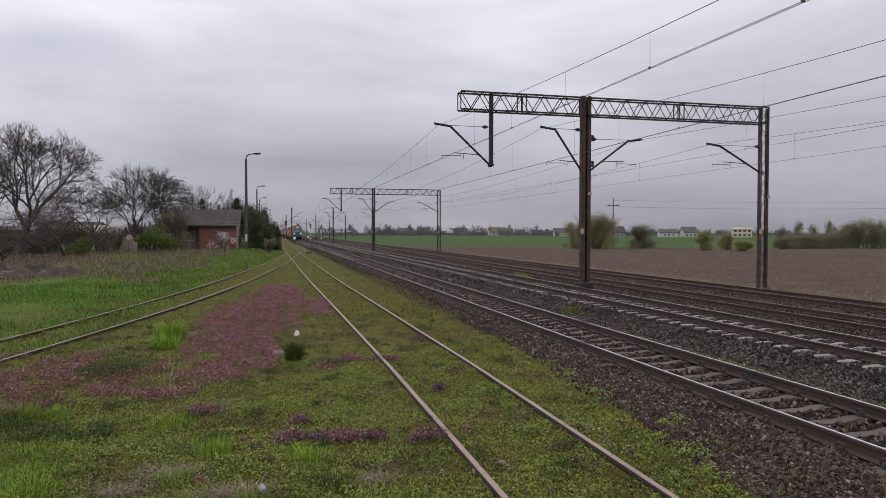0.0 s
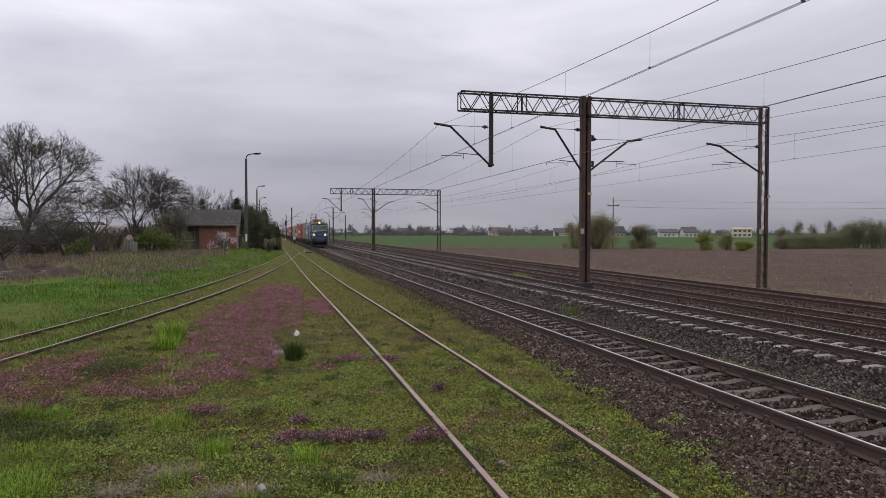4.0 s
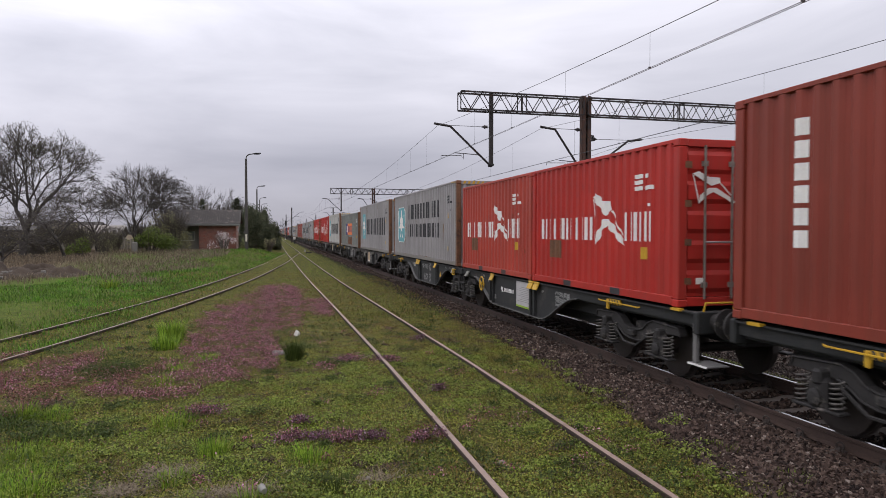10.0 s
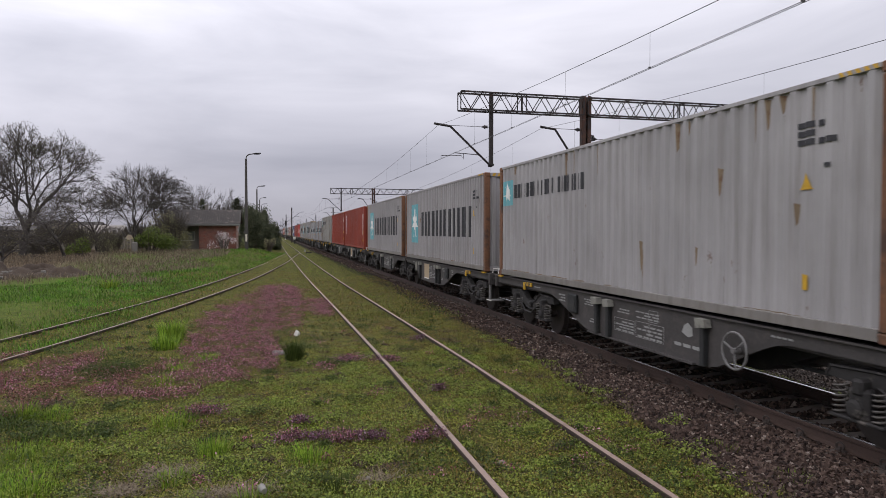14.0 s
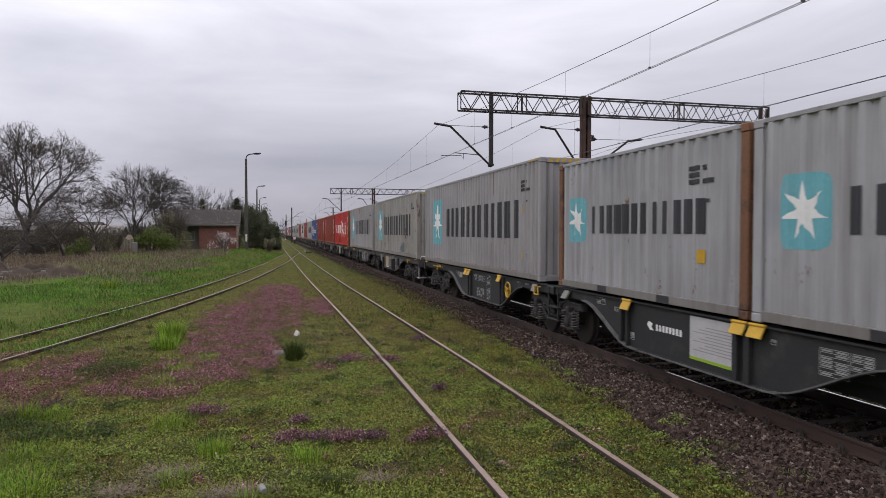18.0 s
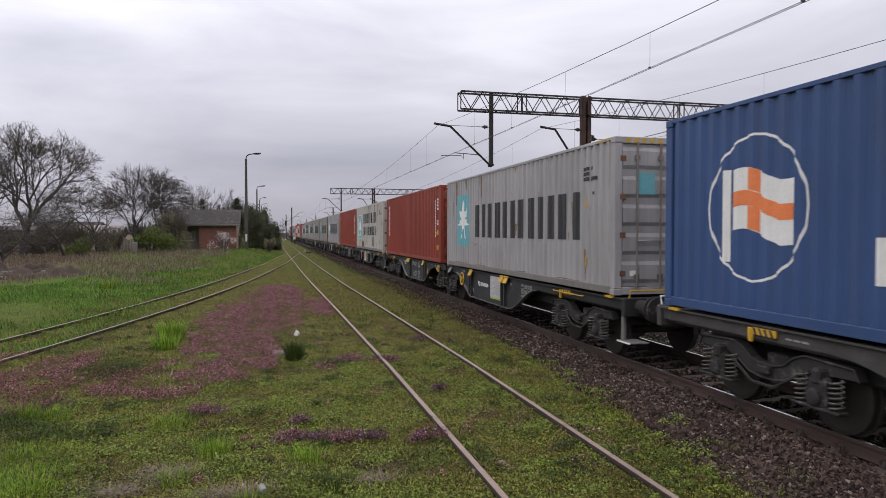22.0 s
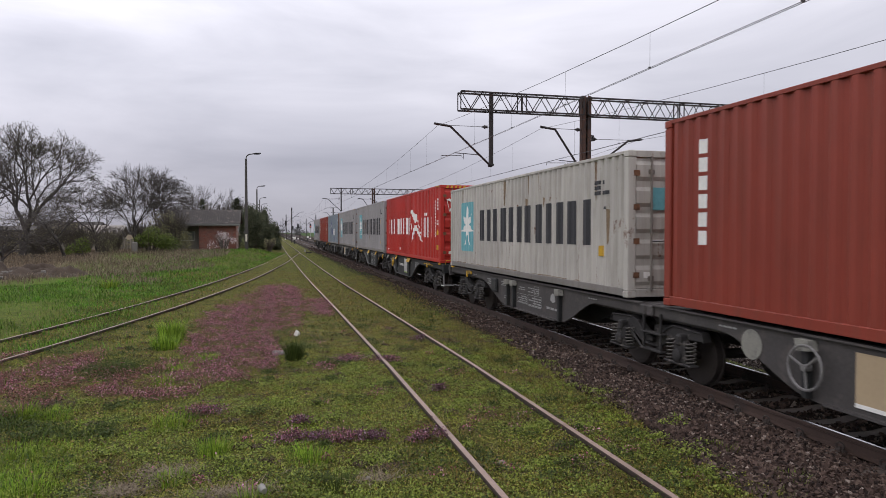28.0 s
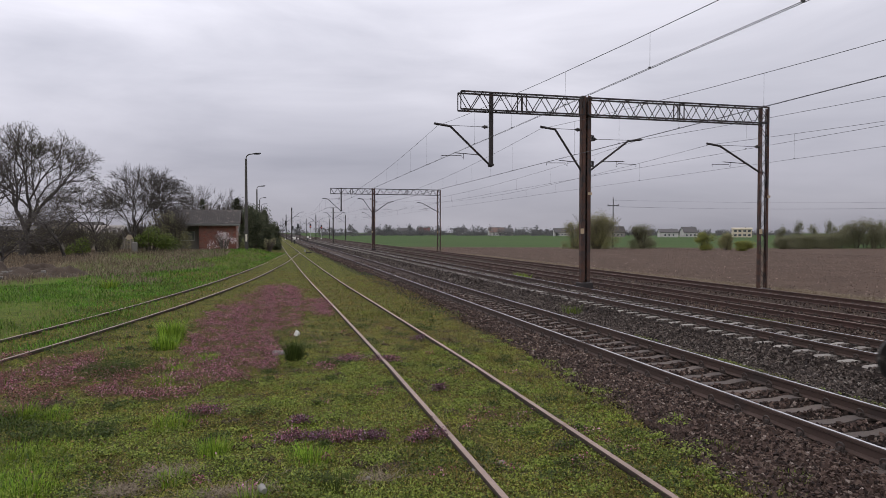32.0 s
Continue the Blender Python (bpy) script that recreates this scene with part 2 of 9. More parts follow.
M_lattice = surface("mast_steel", (0.030, 0.025, 0.024), 0.7, 0.3, 0.8, 30, 0.3, (0.10, 0.045, 0.028), (0.58, 0.72), 0.15)
M_mast_rust = surface("mast_steel_rusty", (0.072, 0.034, 0.022), 0.8, 0.1, 0.7, 25, 0.4, (0.028, 0.023, 0.022), (0.46, 0.6), 0.15)
M_wire = surface("wire_copper_dark", (0.05, 0.05, 0.052), 0.55, 0.6, 1, 20, 0.1, bump=0)
M_plate_pale = surface("pale_plate", (0.55, 0.52, 0.42), 0.6, 0, 3, 30, 0.12, bump=0)
M_insul = surface("brown_insulator", (0.07, 0.035, 0.03), 0.3, 0, 3, 30, 0.1, bump=0)
M_black = surface("underframe_black", (0.017, 0.018, 0.018), 0.75, 0.1, 0.9, 25, 0.3, (0.045, 0.040, 0.036), (0.55, 0.75), 0.12)
M_wgrey = surface("underframe_grey", (0.050, 0.045, 0.043), 0.75, 0.1, 1.6, 25, 0.3, (0.085, 0.073, 0.066), (0.52, 0.72), 0.15)
M_bogie = surface("bogie_grime", (0.022, 0.020, 0.019), 0.8, 0.15, 1.8, 30, 0.4, (0.12, 0.105, 0.092), (0.57, 0.68), 0.25)
M_spring = surface("spring_steel_dusty", (0.125, 0.115, 0.105), 0.7, 0.2, 2, 30, 0.25, (0.05, 0.045, 0.042), (0.5, 0.7), 0.1)
M_wheel = surface("wheel_steel", (0.05, 0.042, 0.038), 0.6, 0.6, 2, 30, 0.25, bump=0.1)
M_yellow = surface("safety_yellow", (0.47, 0.275, 0.014), 0.6, 0, 3, 30, 0.2, (0.24, 0.15, 0.03), (0.6, 0.75), 0.05)
M_white = surface("marking_white", (0.68, 0.67, 0.64), 0.6, 0, 3, 30, 0.12, bump=0)
M_board = surface("board_dull_white", (0.40, 0.385, 0.385), 0.6, 0, 3, 30, 0.15, bump=0)
M_lip = surface("flange_worn_grey", (0.10, 0.098, 0.094), 0.7, 0.1, 2, 30, 0.3, (0.05, 0.048, 0.045), (0.5, 0.7), 0.1)
M_dim = surface("marking_grey", (0.25, 0.25, 0.24), 0.7, 0, 3, 30, 0.2, bump=0)
M_dark = surface("marking_charcoal", (0.022, 0.022, 0.026), 0.6, 0, 2, 30, 0.2, bump=0)
M_teal = surface("marking_teal", (0.115, 0.335, 0.375), 0.55, 0, 1.2, 20, 0.14, (0.16, 0.33, 0.35), (0.55, 0.7), bump=0)
M_orange = surface("marking_orange", (0.72, 0.20, 0.06), 0.55, 0, 1, 20, 0.12, bump=0)
M_navy = surface("marking_navy", (0.035, 0.045, 0.16), 0.55, 0, 1, 20, 0.12, bump=0)
M_beige = surface("board_beige", (0.36, 0.275, 0.17), 0.6, 0, 2, 30, 0.1, bump=0)
M_green_mark = surface("marking_lime", (0.23, 0.36, 0.022), 0.5, 0, 2, 30, 0.1, bump=0)
M_glass = surface("dark_window", (0.05, 0.056, 0.06), 0.08, 0, 1, 5, 0.15, bump=0)
M_rubber = surface("rubber", (0.02, 0.02, 0.02), 0.8, bump=0.05)
M_bar = surface("locking_bar_steel", (0.19, 0.165, 0.145), 0.6, 0.3, 2, 30, 0.25, (0.13, 0.07, 0.045), (0.55, 0.7), 0.05)
M_steel = surface("bare_steel", (0.26, 0.25, 0.24), 0.5, 0.6, 2, 30, 0.2, bump=0.05)


def paint(name, c, rust=0.5, streak=0.5, rough=0.5, patch=None):
    """Weathered container paint: fading, vertical streaks of dirt, rust spots; no two containers alike."""
    m, nt, b = _base(name, rough)
    b.inputs["Specular IOR Level"].default_value = 0.28
    co, oi, mu, cb, ad = (nt.nodes.new(k) for k in ("ShaderNodeTexCoord", "ShaderNodeObjectInfo", "ShaderNodeMath", "ShaderNodeCombineXYZ", "ShaderNodeVectorMath"))
    mu.operation, mu.inputs[1].default_value = "MULTIPLY", 173.0
    nt.links.new(oi.outputs["Random"], mu.inputs[0])
    for i in range(3):
        nt.links.new(mu.outputs[0], cb.inputs[i])
    nt.links.new(co.outputs["Object"], ad.inputs[0])
    nt.links.new(cb.outputs[0], ad.inputs[1])

    def n(scale, detail, rough_, stretch=(1, 1, 1)):
        mp, t = nt.nodes.new("ShaderNodeMapping"), nt.nodes.new("ShaderNodeTexNoise")
        mp.inputs["Scale"].default_value = stretch
        t.inputs["Scale"].default_value, t.inputs["Detail"].default_value, t.inputs["Roughness"].default_value = scale, detail, rough_
        nt.links.new(ad.outputs[0], mp.inputs["Vector"])
        nt.links.new(mp.outputs[0], t.inputs["Vector"])
        return t.outputs["Fac"]
    n1, n2, n3 = n(0.45, 4, 0.6), n(1.0, 6, 0.65, (5, 5, 0.4)), n(2.6, 10, 0.74, (1, 1, 0.5))
    col = _ramp(nt, n1, [(0.3, _k(c, 0.84)), (0.7, _k(c, 1.14))])
    if patch:
        col = _mix(nt, _ramp(nt, n(0.55, 3, 0.5, (1, 1, 0.6)), [(0.58, (0, 0, 0)), (0.64, (0.7,) * 3)]), col, patch)
    col = _mix(nt, _ramp(nt, n2, [(0.46, (0, 0, 0)), (0.7, (streak,) * 3)]), col, (c[0] * 0.5 + 0.035, c[1] * 0.5 + 0.026, c[2] * 0.5 + 0.018))
    col = _mix(nt, _ramp(nt, n3, [(0.715 - rust * 0.16, (0, 0, 0)), (0.75 - rust * 0.14, (0.85,) * 3)]), col, RUST)
    nt.links.new(col, b.inputs["Base Color"])
    _bump(nt, b, n3, 0.08, 0.006)
    return m


M_ct = {
    "grey": paint("container_grey", (0.270, 0.258, 0.258), 0.35, 0.5),
    "grey_light": paint("container_grey_light", (0.315, 0.303, 0.303), 0.5, 0.6),
    "grey_short": paint("container_grey_dull", (0.298, 0.295, 0.298), 0.55, 0.7, 0.5, (0.205, 0.225, 0.245)),
    "cream": paint("container_cream_worn", (0.41, 0.3895, 0.3526), 0.7, 0.7),
    "grey_old": paint("container_grey_worn", (0.2688, 0.2604, 0.2394), 0.85, 0.95),
    "grey_pale": paint("container_grey_pale", (0.462, 0.4536, 0.4284), 0.4, 0.5),
    "grey_green": paint("container_grey_green", (0.205, 0.2173, 0.2091), 0.8, 0.8, 0.5, (0.1558, 0.1845, 0.1804)),
    "grey_moss": paint("container_grey_moss", (0.1786, 0.19, 0.1786), 0.7, 0.75, 0.5, (0.1292, 0.152, 0.1558)),
    "grey_blue": paint("container_grey_blue", (0.1845, 0.2173, 0.2501), 0.35, 0.5),
    "red": paint("container_red", (0.384, 0.0256, 0.0184), 0.3, 0.45),
    "red_old": paint("container_red_faded", (0.3608, 0.0492, 0.0328), 0.55, 0.6),
    "brown": paint("container_red_brown", (0.216, 0.0376, 0.0232), 0.25, 0.45),
    "tan": paint("container_rail_tan", (0.18, 0.156, 0.124), 0.85, 0.8),
    "rail": paint("container_rail_grey_brown", (0.1827, 0.17, 0.1573), 0.6, 0.7),
    "blue": paint("container_blue", (0.0351, 0.0702, 0.1716), 0.3, 0.4),
}
M_rustpost = surface("rusted_post", (0.155, 0.070, 0.034), 0.75, 0.1, 1.2, 20, 0.35, (0.06, 0.032, 0.022), (0.52, 0.66), 0.2)

# ---- plan of the ground ----
X1, X2, X3, X4 = 7.24, 12.2, 17.3, 21.2
BRANCH = np.polyfit([10, 14, 18, 22, 26, 30, 36, 42, 50, 58, 66, 72, 80], [-6.8, -5.74, -4.8, -3.96, -3.21, -2.56, -1.71, -1.0, -0.21, 0.45, 1.09, 1.6, 2.4], 4)


def branch_x(y):
    return np.polyval(BRANCH, np.clip(y, 9.0, 80.0)) + np.minimum(0, y - 9.0) * 0.29


def siding_x(y):
    return np.interp(y, [12, 24, 33, 45, 57, 78, 110, 320], [2.80, 2.76, 2.67, 2.58, 2.55, 2.41, 2.40, 2.45])


def siding_dip(y):
    """Drop of the siding before the points, fitted to its rails in the camera's view."""
    return np.interp(y, [12, 24, 33, 55, 78, 100], [0.0, -0.09, -0.13, -0.12, -0.03, 0.0])


def ease(a, b, v):
    t = np.clip((v - a) / (b - a), 0, 1)
    return t * t * (3 - 2 * t)


def ground_z(x, y):
    """Height of the ground: flat siding, ballast beds, a bank by the hut and lower fields."""
    x, y = np.asarray(x, float), np.asarray(y, float)
    z = -0.165 + 0.0 * x
    z = z + ease(4.2, 5.6, x) * -0.05
    bed = lambda c, w, h: h * ease(w + 0.55, w, np.abs(x - c))
    z = z - 0.14 * ease(8.6, 9.3, x) + bed(X2, 1.45, 0.14) - 0.17 * ease(14.6, 15.8, x)
    z = z + bed(X3, 1.3, 0.06) + bed(X4, 1.3, 0.10) - 0.42 * ease(22.8, 29, x)
    left = branch_x(y) - 1.6 - x
    z = z + 0.55 * ease(48, 76, y) * ease(0.0, 3.5, left) * ease(-30, -18, x)
    z = z + 0.10 * ease(2, 12, left) * np.sin(x * 0.55 + y * 0.23) * np.sin(y * 0.31 - 0.7)
    bump = 0.02 * np.sin(x * 2.3 + y * 1.1) * np.sin(y * 1.9 - x * 0.6) * ease(4.2, 3.0, x)
    z = z + siding_dip(y) * ease(0.2, 1.7, x) * ease(5.0, 3.9, x)
    # ground raised against the old rails so that less of their sides shows in view
    z = z + 0.065 * ease(0.5, 0.05, np.abs(np.abs(x - branch_x(y)) - 0.7535)) * (y < 80) + 0.045 * ease(0.5, 0.05, np.abs(np.abs(x - siding_x(y)) - 0.7535)) * (y < 76)
    return z + bump


def axis(lo, hi, mid0, mid1, fine, grow):
    """Grid lines, fine between mid0 and mid1 and ever wider outside."""
    a = list(np.arange(mid0, mid1, fine))
    s, v = fine, mid1
    while v < hi:
        a.append(v)
        s *= grow
        v += s
    a.append(hi)
    s, v = fine, mid0
    while v > lo:
        s *= grow
        v -= s
        a.insert(0, max(v, lo))
    return np.array(a)


# ---- ground ----
def ground_material():
    m, nt, b = _base("ground_soil", 0.95)
    b.inputs["Specular IOR Level"].default_value = 0.08
    co, sp = nt.nodes.new("ShaderNodeTexCoord"), nt.nodes.new("ShaderNodeSeparateXYZ")
    nt.links.new(co.outputs["Object"], sp.inputs[0])

    def band(src, stops):
        mr = nt.nodes.new("ShaderNodeMapRange")
        mr.interpolation_type = "SMOOTHSTEP"
        mr.inputs["From Min"].default_value, mr.inputs["From Max"].default_value = stops
        nt.links.new(src, mr.inputs["Value"])
        return mr.outputs[0]

    def shifted(src, n, amount):
        a = nt.nodes.new("ShaderNodeMath")
        a.operation = "MULTIPLY_ADD"
        a.inputs[1].default_value = amount
        nt.links.new(n, a.inputs[0])
        nt.links.new(src, a.inputs[2])
        return a.outputs[0]
    nf, nm, nb, ng = _noise(nt, 26, 6, 0.7), _noise(nt, 3.5, 5, 0.6), _noise(nt, 0.35, 4, 0.55), _noise(nt, 0.03, 4, 0.6)
    x, y = shifted(sp.outputs["X"], nm, 0.9), shifted(sp.outputs["Y"], nb, 8.0)
    grass = _mix(nt, 0.5, _ramp(nt, nf, [(0.25, (0.0179, 0.0192, 0.0064)), (0.5, (0.0544, 0.055, 0.0128)), (0.75, (0.1024, 0.0928, 0.0288))]),
                 _ramp(nt, nm, [(0.3, (0.0704, 0.0512, 0.0224)), (0.5, (0.0832, 0.08, 0.0179)), (0.72, (0.0768, 0.1056, 0.0141))]))
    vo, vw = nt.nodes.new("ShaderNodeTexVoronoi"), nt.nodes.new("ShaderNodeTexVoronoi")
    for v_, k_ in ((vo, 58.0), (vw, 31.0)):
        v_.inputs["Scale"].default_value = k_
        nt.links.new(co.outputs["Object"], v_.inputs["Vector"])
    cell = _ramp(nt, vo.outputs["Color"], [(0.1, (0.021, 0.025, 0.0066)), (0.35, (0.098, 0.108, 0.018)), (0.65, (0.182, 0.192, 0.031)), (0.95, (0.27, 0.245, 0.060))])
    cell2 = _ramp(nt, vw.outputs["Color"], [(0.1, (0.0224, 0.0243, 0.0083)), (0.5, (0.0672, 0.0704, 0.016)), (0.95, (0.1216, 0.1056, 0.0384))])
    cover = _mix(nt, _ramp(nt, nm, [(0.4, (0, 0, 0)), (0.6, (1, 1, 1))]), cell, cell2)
    # edges of the leaf cells darkened in the colour, as soil and shade between leaves
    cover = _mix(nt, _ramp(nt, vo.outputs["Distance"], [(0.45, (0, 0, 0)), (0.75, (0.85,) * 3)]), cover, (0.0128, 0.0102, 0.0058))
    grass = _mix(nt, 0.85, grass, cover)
    lush = _mix(nt, 0.6, grass, _ramp(nt, nb, [(0.3, (0.046, 0.082, 0.0105)), (0.7, (0.068, 0.132, 0.013))]))
    # bed colour far darker than the ballast stones, for the shade in their gaps
    stone = _ramp(nt, nf, [(0.3, (0.0055, 0.0040, 0.0036)), (0.5, (0.0145, 0.0102, 0.0083)), (0.72, (0.034, 0.0245, 0.0195))])
    plough = _mix(nt, 0.6, _ramp(nt, nm, [(0.36, (0.046, 0.031, 0.024)), (0.5, (0.072, 0.049, 0.037)), (0.64, (0.125, 0.089, 0.068))]), _ramp(nt, nb, [(0.3, (0.052, 0.034, 0.025)), (0.7, (0.092, 0.063, 0.046))]))
    crop = _mix(nt, 0.4, _ramp(nt, ng, [(0.3, (0.0269, 0.0627, 0.0166)), (0.7, (0.0435, 0.0864, 0.023))]), (0.0576, 0.0704, 0.0256))
    dry = _mix(nt, 0.5, _ramp(nt, nm, [(0.3, (0.1024, 0.0736, 0.0448)), (0.7, (0.1664, 0.128, 0.0832))]), _ramp(nt, nf, [(0.3, (0.0384, 0.032, 0.0192)), (0.7, (0.128, 0.1024, 0.064))]))
    left = band(x, (-3.5, -9.5))
    col = _mix(nt, left, grass, lush)
    col = _mix(nt, _mix(nt, 1.0, band(x, (-11.0, -16.0)), band(y, (18, 30)), "MULTIPLY"), col, dry)
    col = _mix(nt, band(x, (5.2, 5.9)), col, stone)
    dirt = _mix(nt, 0.5, _ramp(nt, nf, [(0.3, (0.015, 0.011, 0.009)), (0.7, (0.064, 0.047, 0.037))]), _ramp(nt, nm, [(0.3, (0.032, 0.0243, 0.0192)), (0.7, (0.0672, 0.0512, 0.0397))]))
    col = _mix(nt, band(x, (14.5, 15.6)), col, dirt)
    col = _mix(nt, band(x, (24.4, 26.5)), col, dry)
    far = nt.nodes.new("ShaderNodeMath")
    far.operation = "MULTIPLY_ADD"
    far.inputs[1].default_value = 0.35
    nt.links.new(sp.outputs["X"], far.inputs[0])
    nt.links.new(y, far.inputs[2])
    col = _mix(nt, band(x, (27.0, 29.0)), col, _mix(nt, band(far.outputs[0], (158, 176)), plough, crop))
    nt.links.new(col, b.inputs["Base Color"])
    _bump(nt, b, _mix(nt, 0.5, nf, nm), 0.8, 0.05)
    return m


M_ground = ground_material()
gx = axis(-2500, 3000, -14, 26, 0.33, 1.16)
gy = axis(-1200, 3800, 3, 46, 0.4, 1.12)
GX, GY = np.meshgrid(gx, gy)
GV = np.stack([GX, GY, ground_z(GX, GY)], -1).reshape(-1, 3)
nx, ny = len(gx), len(gy)
I = (np.arange(ny - 1)[:, None] * nx + np.arange(nx - 1)[None]).ravel()
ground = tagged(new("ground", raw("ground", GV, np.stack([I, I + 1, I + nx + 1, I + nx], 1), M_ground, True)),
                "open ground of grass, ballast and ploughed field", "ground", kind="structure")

# ---- tracks ----
RAIL = [(-0.075, -0.172), (0.075, -0.172), (0.075, -0.160), (0.012, -0.138), (0.010, -0.052), (0.035, -0.040), (0.036, -0.006), (0.030, 0.0), (-0.030, 0.0),
        (-0.036, -0.006), (-0.035, -0.040), (-0.010, -0.052), (-0.012, -0.138), (-0.075, -0.160)]
TOP = [(-1.0, 0.0005), (1.0, 0.0005), (1.0, 0.004), (-1.0, 0.004)]


def track(name, label, path_x, y0, y1, z, steel, top, step=400.0, dip=None, worn=0.021):
    tr = thing(name, label, "railway track", kind="structure")
    ys = [y0 + (y1 - y0) * i / max(1, int((y1 - y0) / step)) for i in range(int((y1 - y0) / step) + 1)]
    for s in (-0.7535, 0.7535):
        path = []
        for y in ys:
            d = (path_x(y + 0.5) - path_x(y - 0.5))
            path.append((path_x(y) + s * math.hypot(1, d), y, z + (float(dip(y)) if dip else 0.0)))
        r = part("rail", Shape().sweep(RAIL, path), steel, tr)
        part("running_surface", Shape().sweep([(worn * u, v) for u, v in TOP], path), top, r)
    return tr


flat = lambda c: (lambda y: c)
tr1 = track("track_1", "main line with polished rails on dirty concrete sleepers", flat(X1), -700, 900, 0.0, M_rail, M_railtop, 1600)
tr2 = track("track_2", "second main line on pale concrete sleepers in ballast", flat(X2), -700, 900, 0.0, M_rail, M_railtop, 1600)
tr3 = track("track_3", "dark rusty loop track on old timber sleepers", flat(X3), -700, 900, -0.27, M_old_rail, M_railtop_dull, 1600)
tr4 = track("track_4", "dark rusty outer track low beside the field", flat(X4), -700, 900, -0.22, M_old_rail, M_railtop_dull, 1600)
track("siding_track", "rusty siding rails sunk in grass", lambda y: float(siding_x(y)), -60, 320, -0.05, M_siding_rail, M_siding_top, 2.0, siding_dip, 0.031)
track("branch_track", "rusty branch rails curving away through grass", lambda y: float(branch_x(y)), -20, 80, -0.03, M_siding_rail, M_siding_top, 1.5, lambda y: siding_dip(y) * ease(45, 62, y), 0.028)


def sleeper_shape(kind):
    s = Shape()
    if kind == "timber":
        return s.box(-1.25, 1.25, -0.12, 0.12, -0.15, 0.0, 0.012)
    prof = [(-0.13, -0.2), (0.13, -0.2), (0.10, 0.0), (-0.10, 0.0)]
    xs = [(-1.25, -0.045), (-1.2, -0.01), (-0.95, 0.0), (-0.5, 0.0), (-0.3, -0.03), (0.3, -0.03), (0.5, 0.0), (0.95, 0.0), (1.2, -0.01), (1.25, -0.045)]
    vs, fs = [], []
    for x, d in xs:
        vs += [(x, y, z + (d if z > -0.1 else 0)) for y, z in prof]
    for i in range(len(xs) - 1):
        fs += [(i * 4 + j, i * 4 + (j + 1) % 4, i * 4 + 4 + (j + 1) % 4, i * 4 + 4 + j) for j in range(4)]
    fs += [(0, 1, 2, 3), tuple(len(vs) - 4 + j for j in (3, 2, 1, 0))]
    return s.add(vs, fs)


def clip_shape():
    s = Shape()
    for sx in (-0.7535, 0.7535):
        for side in (-1, 1):
            s.box(sx + side * 0.075 - 0.035, sx + side * 0.075 + 0.035, -0.07, 0.07, 0.0, 0.022)
            s.tube([(sx + side * (0.105 + 0.01 * math.cos(a)), 0.048 * math.cos(a), 0.06 + 0.046 * math.sin(a)) for a in [2 * math.pi * k / 10 for k in range(11)]], 0.013, 5)
            s.disc((sx + side * 0.105, 0, 0.0), (0, 0, 1), [(0, 0.03), (0.05, 0.028), (0.06, 0.02)], 6)
    return s


rnd = random.Random(11)
CLIPS = clip_shape()


def sleepers(tr, c, z, material, shape, y0, y1, far, step=0.6):
    me, cl = shape.mesh("sleeper", material), CLIPS.mesh("fastening", M_clip)
    y = y0
    while y < y1:
        o = part("sleeper", me, None, tr)
        o.location, o.rotation_euler = (c + rnd.uniform(-0.015, 0.015), y, z + rnd.uniform(-0.008, 0.004)), (0, 0, rnd.uniform(-0.008, 0.008))
        if y < 38:
            part("fastening", cl, None, o).location = (0, 0, 0.001)
        y += step
    rest = Shape()
    while y < far:
        rest.add([(vx + c, vy + y, vz + z) for vx, vy, vz in shape.v], shape.f)
        y += step
    y = y0 - step
    while y > -60:
        rest.add([(vx + c, vy + y, vz + z) for vx, vy, vz in shape.v], shape.f)
        y -= step
    part("far_sleepers", rest, material, tr)["kind"] = "stuff"


# ---- overhead line ----
def lattice_mast(h, w, d, fl):
    """Two channels with zigzag lacing on both faces."""
    a, b, lace = Shape(), Shape(), Shape()
    for s, sh in ((-1, a), (1, b)):
        sh.box(s * w - 0.02 + s * 0.035, s * w + 0.02 + s * 0.035, -d, d, 0, h, 0.006)
        sh.box(s * (w + 0.015 - fl) - fl, s * (w + 0.015 - fl) + fl, -d - 0.012, -d + 0.002, 0, h)
        sh.box(s * (w + 0.015 - fl) - fl, s * (w + 0.015 - fl) + fl, d - 0.002, d + 0.012, 0, h)
    n = int(h / 0.5)
    for f in (-1, 1):
        for i in range(n):
            z0, z1 = h * i / n, h * (i + 1) / n
            s = 1 if i % 2 else -1
            lace.tube([(s * w, f * d, z0), (-s * w, f * d, z1)], 0.022, 4)
    return a, b, lace


def truss(x0, x1, y, z0, z1, d=0.26):
    """Box girder: four chords, zigzag on the faces."""
    ch, web = Shape(), Shape()
    for z in (z0, z1):
        for s in (-d, d):
            ch.box(x0, x1, y + s - 0.035, y + s + 0.035, z - 0.035, z + 0.035)
    n = max(2, int(round((x1 - x0) / 0.5)))
    for s in (-d, d):
        for i in range(n):
            u0, u1 = x0 + (x1 - x0) * i / n, x0 + (x1 - x0) * (i + 1) / n
            a, b = (z0, z1) if i % 2 else (z1, z0)
            web.tube([(u0, y + s, a), (u1, y + s, b)], 0.021, 4)
        for u in (x0, (x0 + x1) / 2 - 0.12, (x0 + x1) / 2 + 0.12, x1):
            web.box(u - 0.02, u + 0.02, y + s - 0.02, y + s + 0.02, z0, z1)
    for i in range(n):
        u0, u1 = x0 + (x1 - x0) * i / n, x0 + (x1 - x0) * (i + 1) / n
        for z in (z0, z1):
            web.tube([(u0, y - d, z), (u1, y + d, z)], 0.012, 3)
    return ch, web


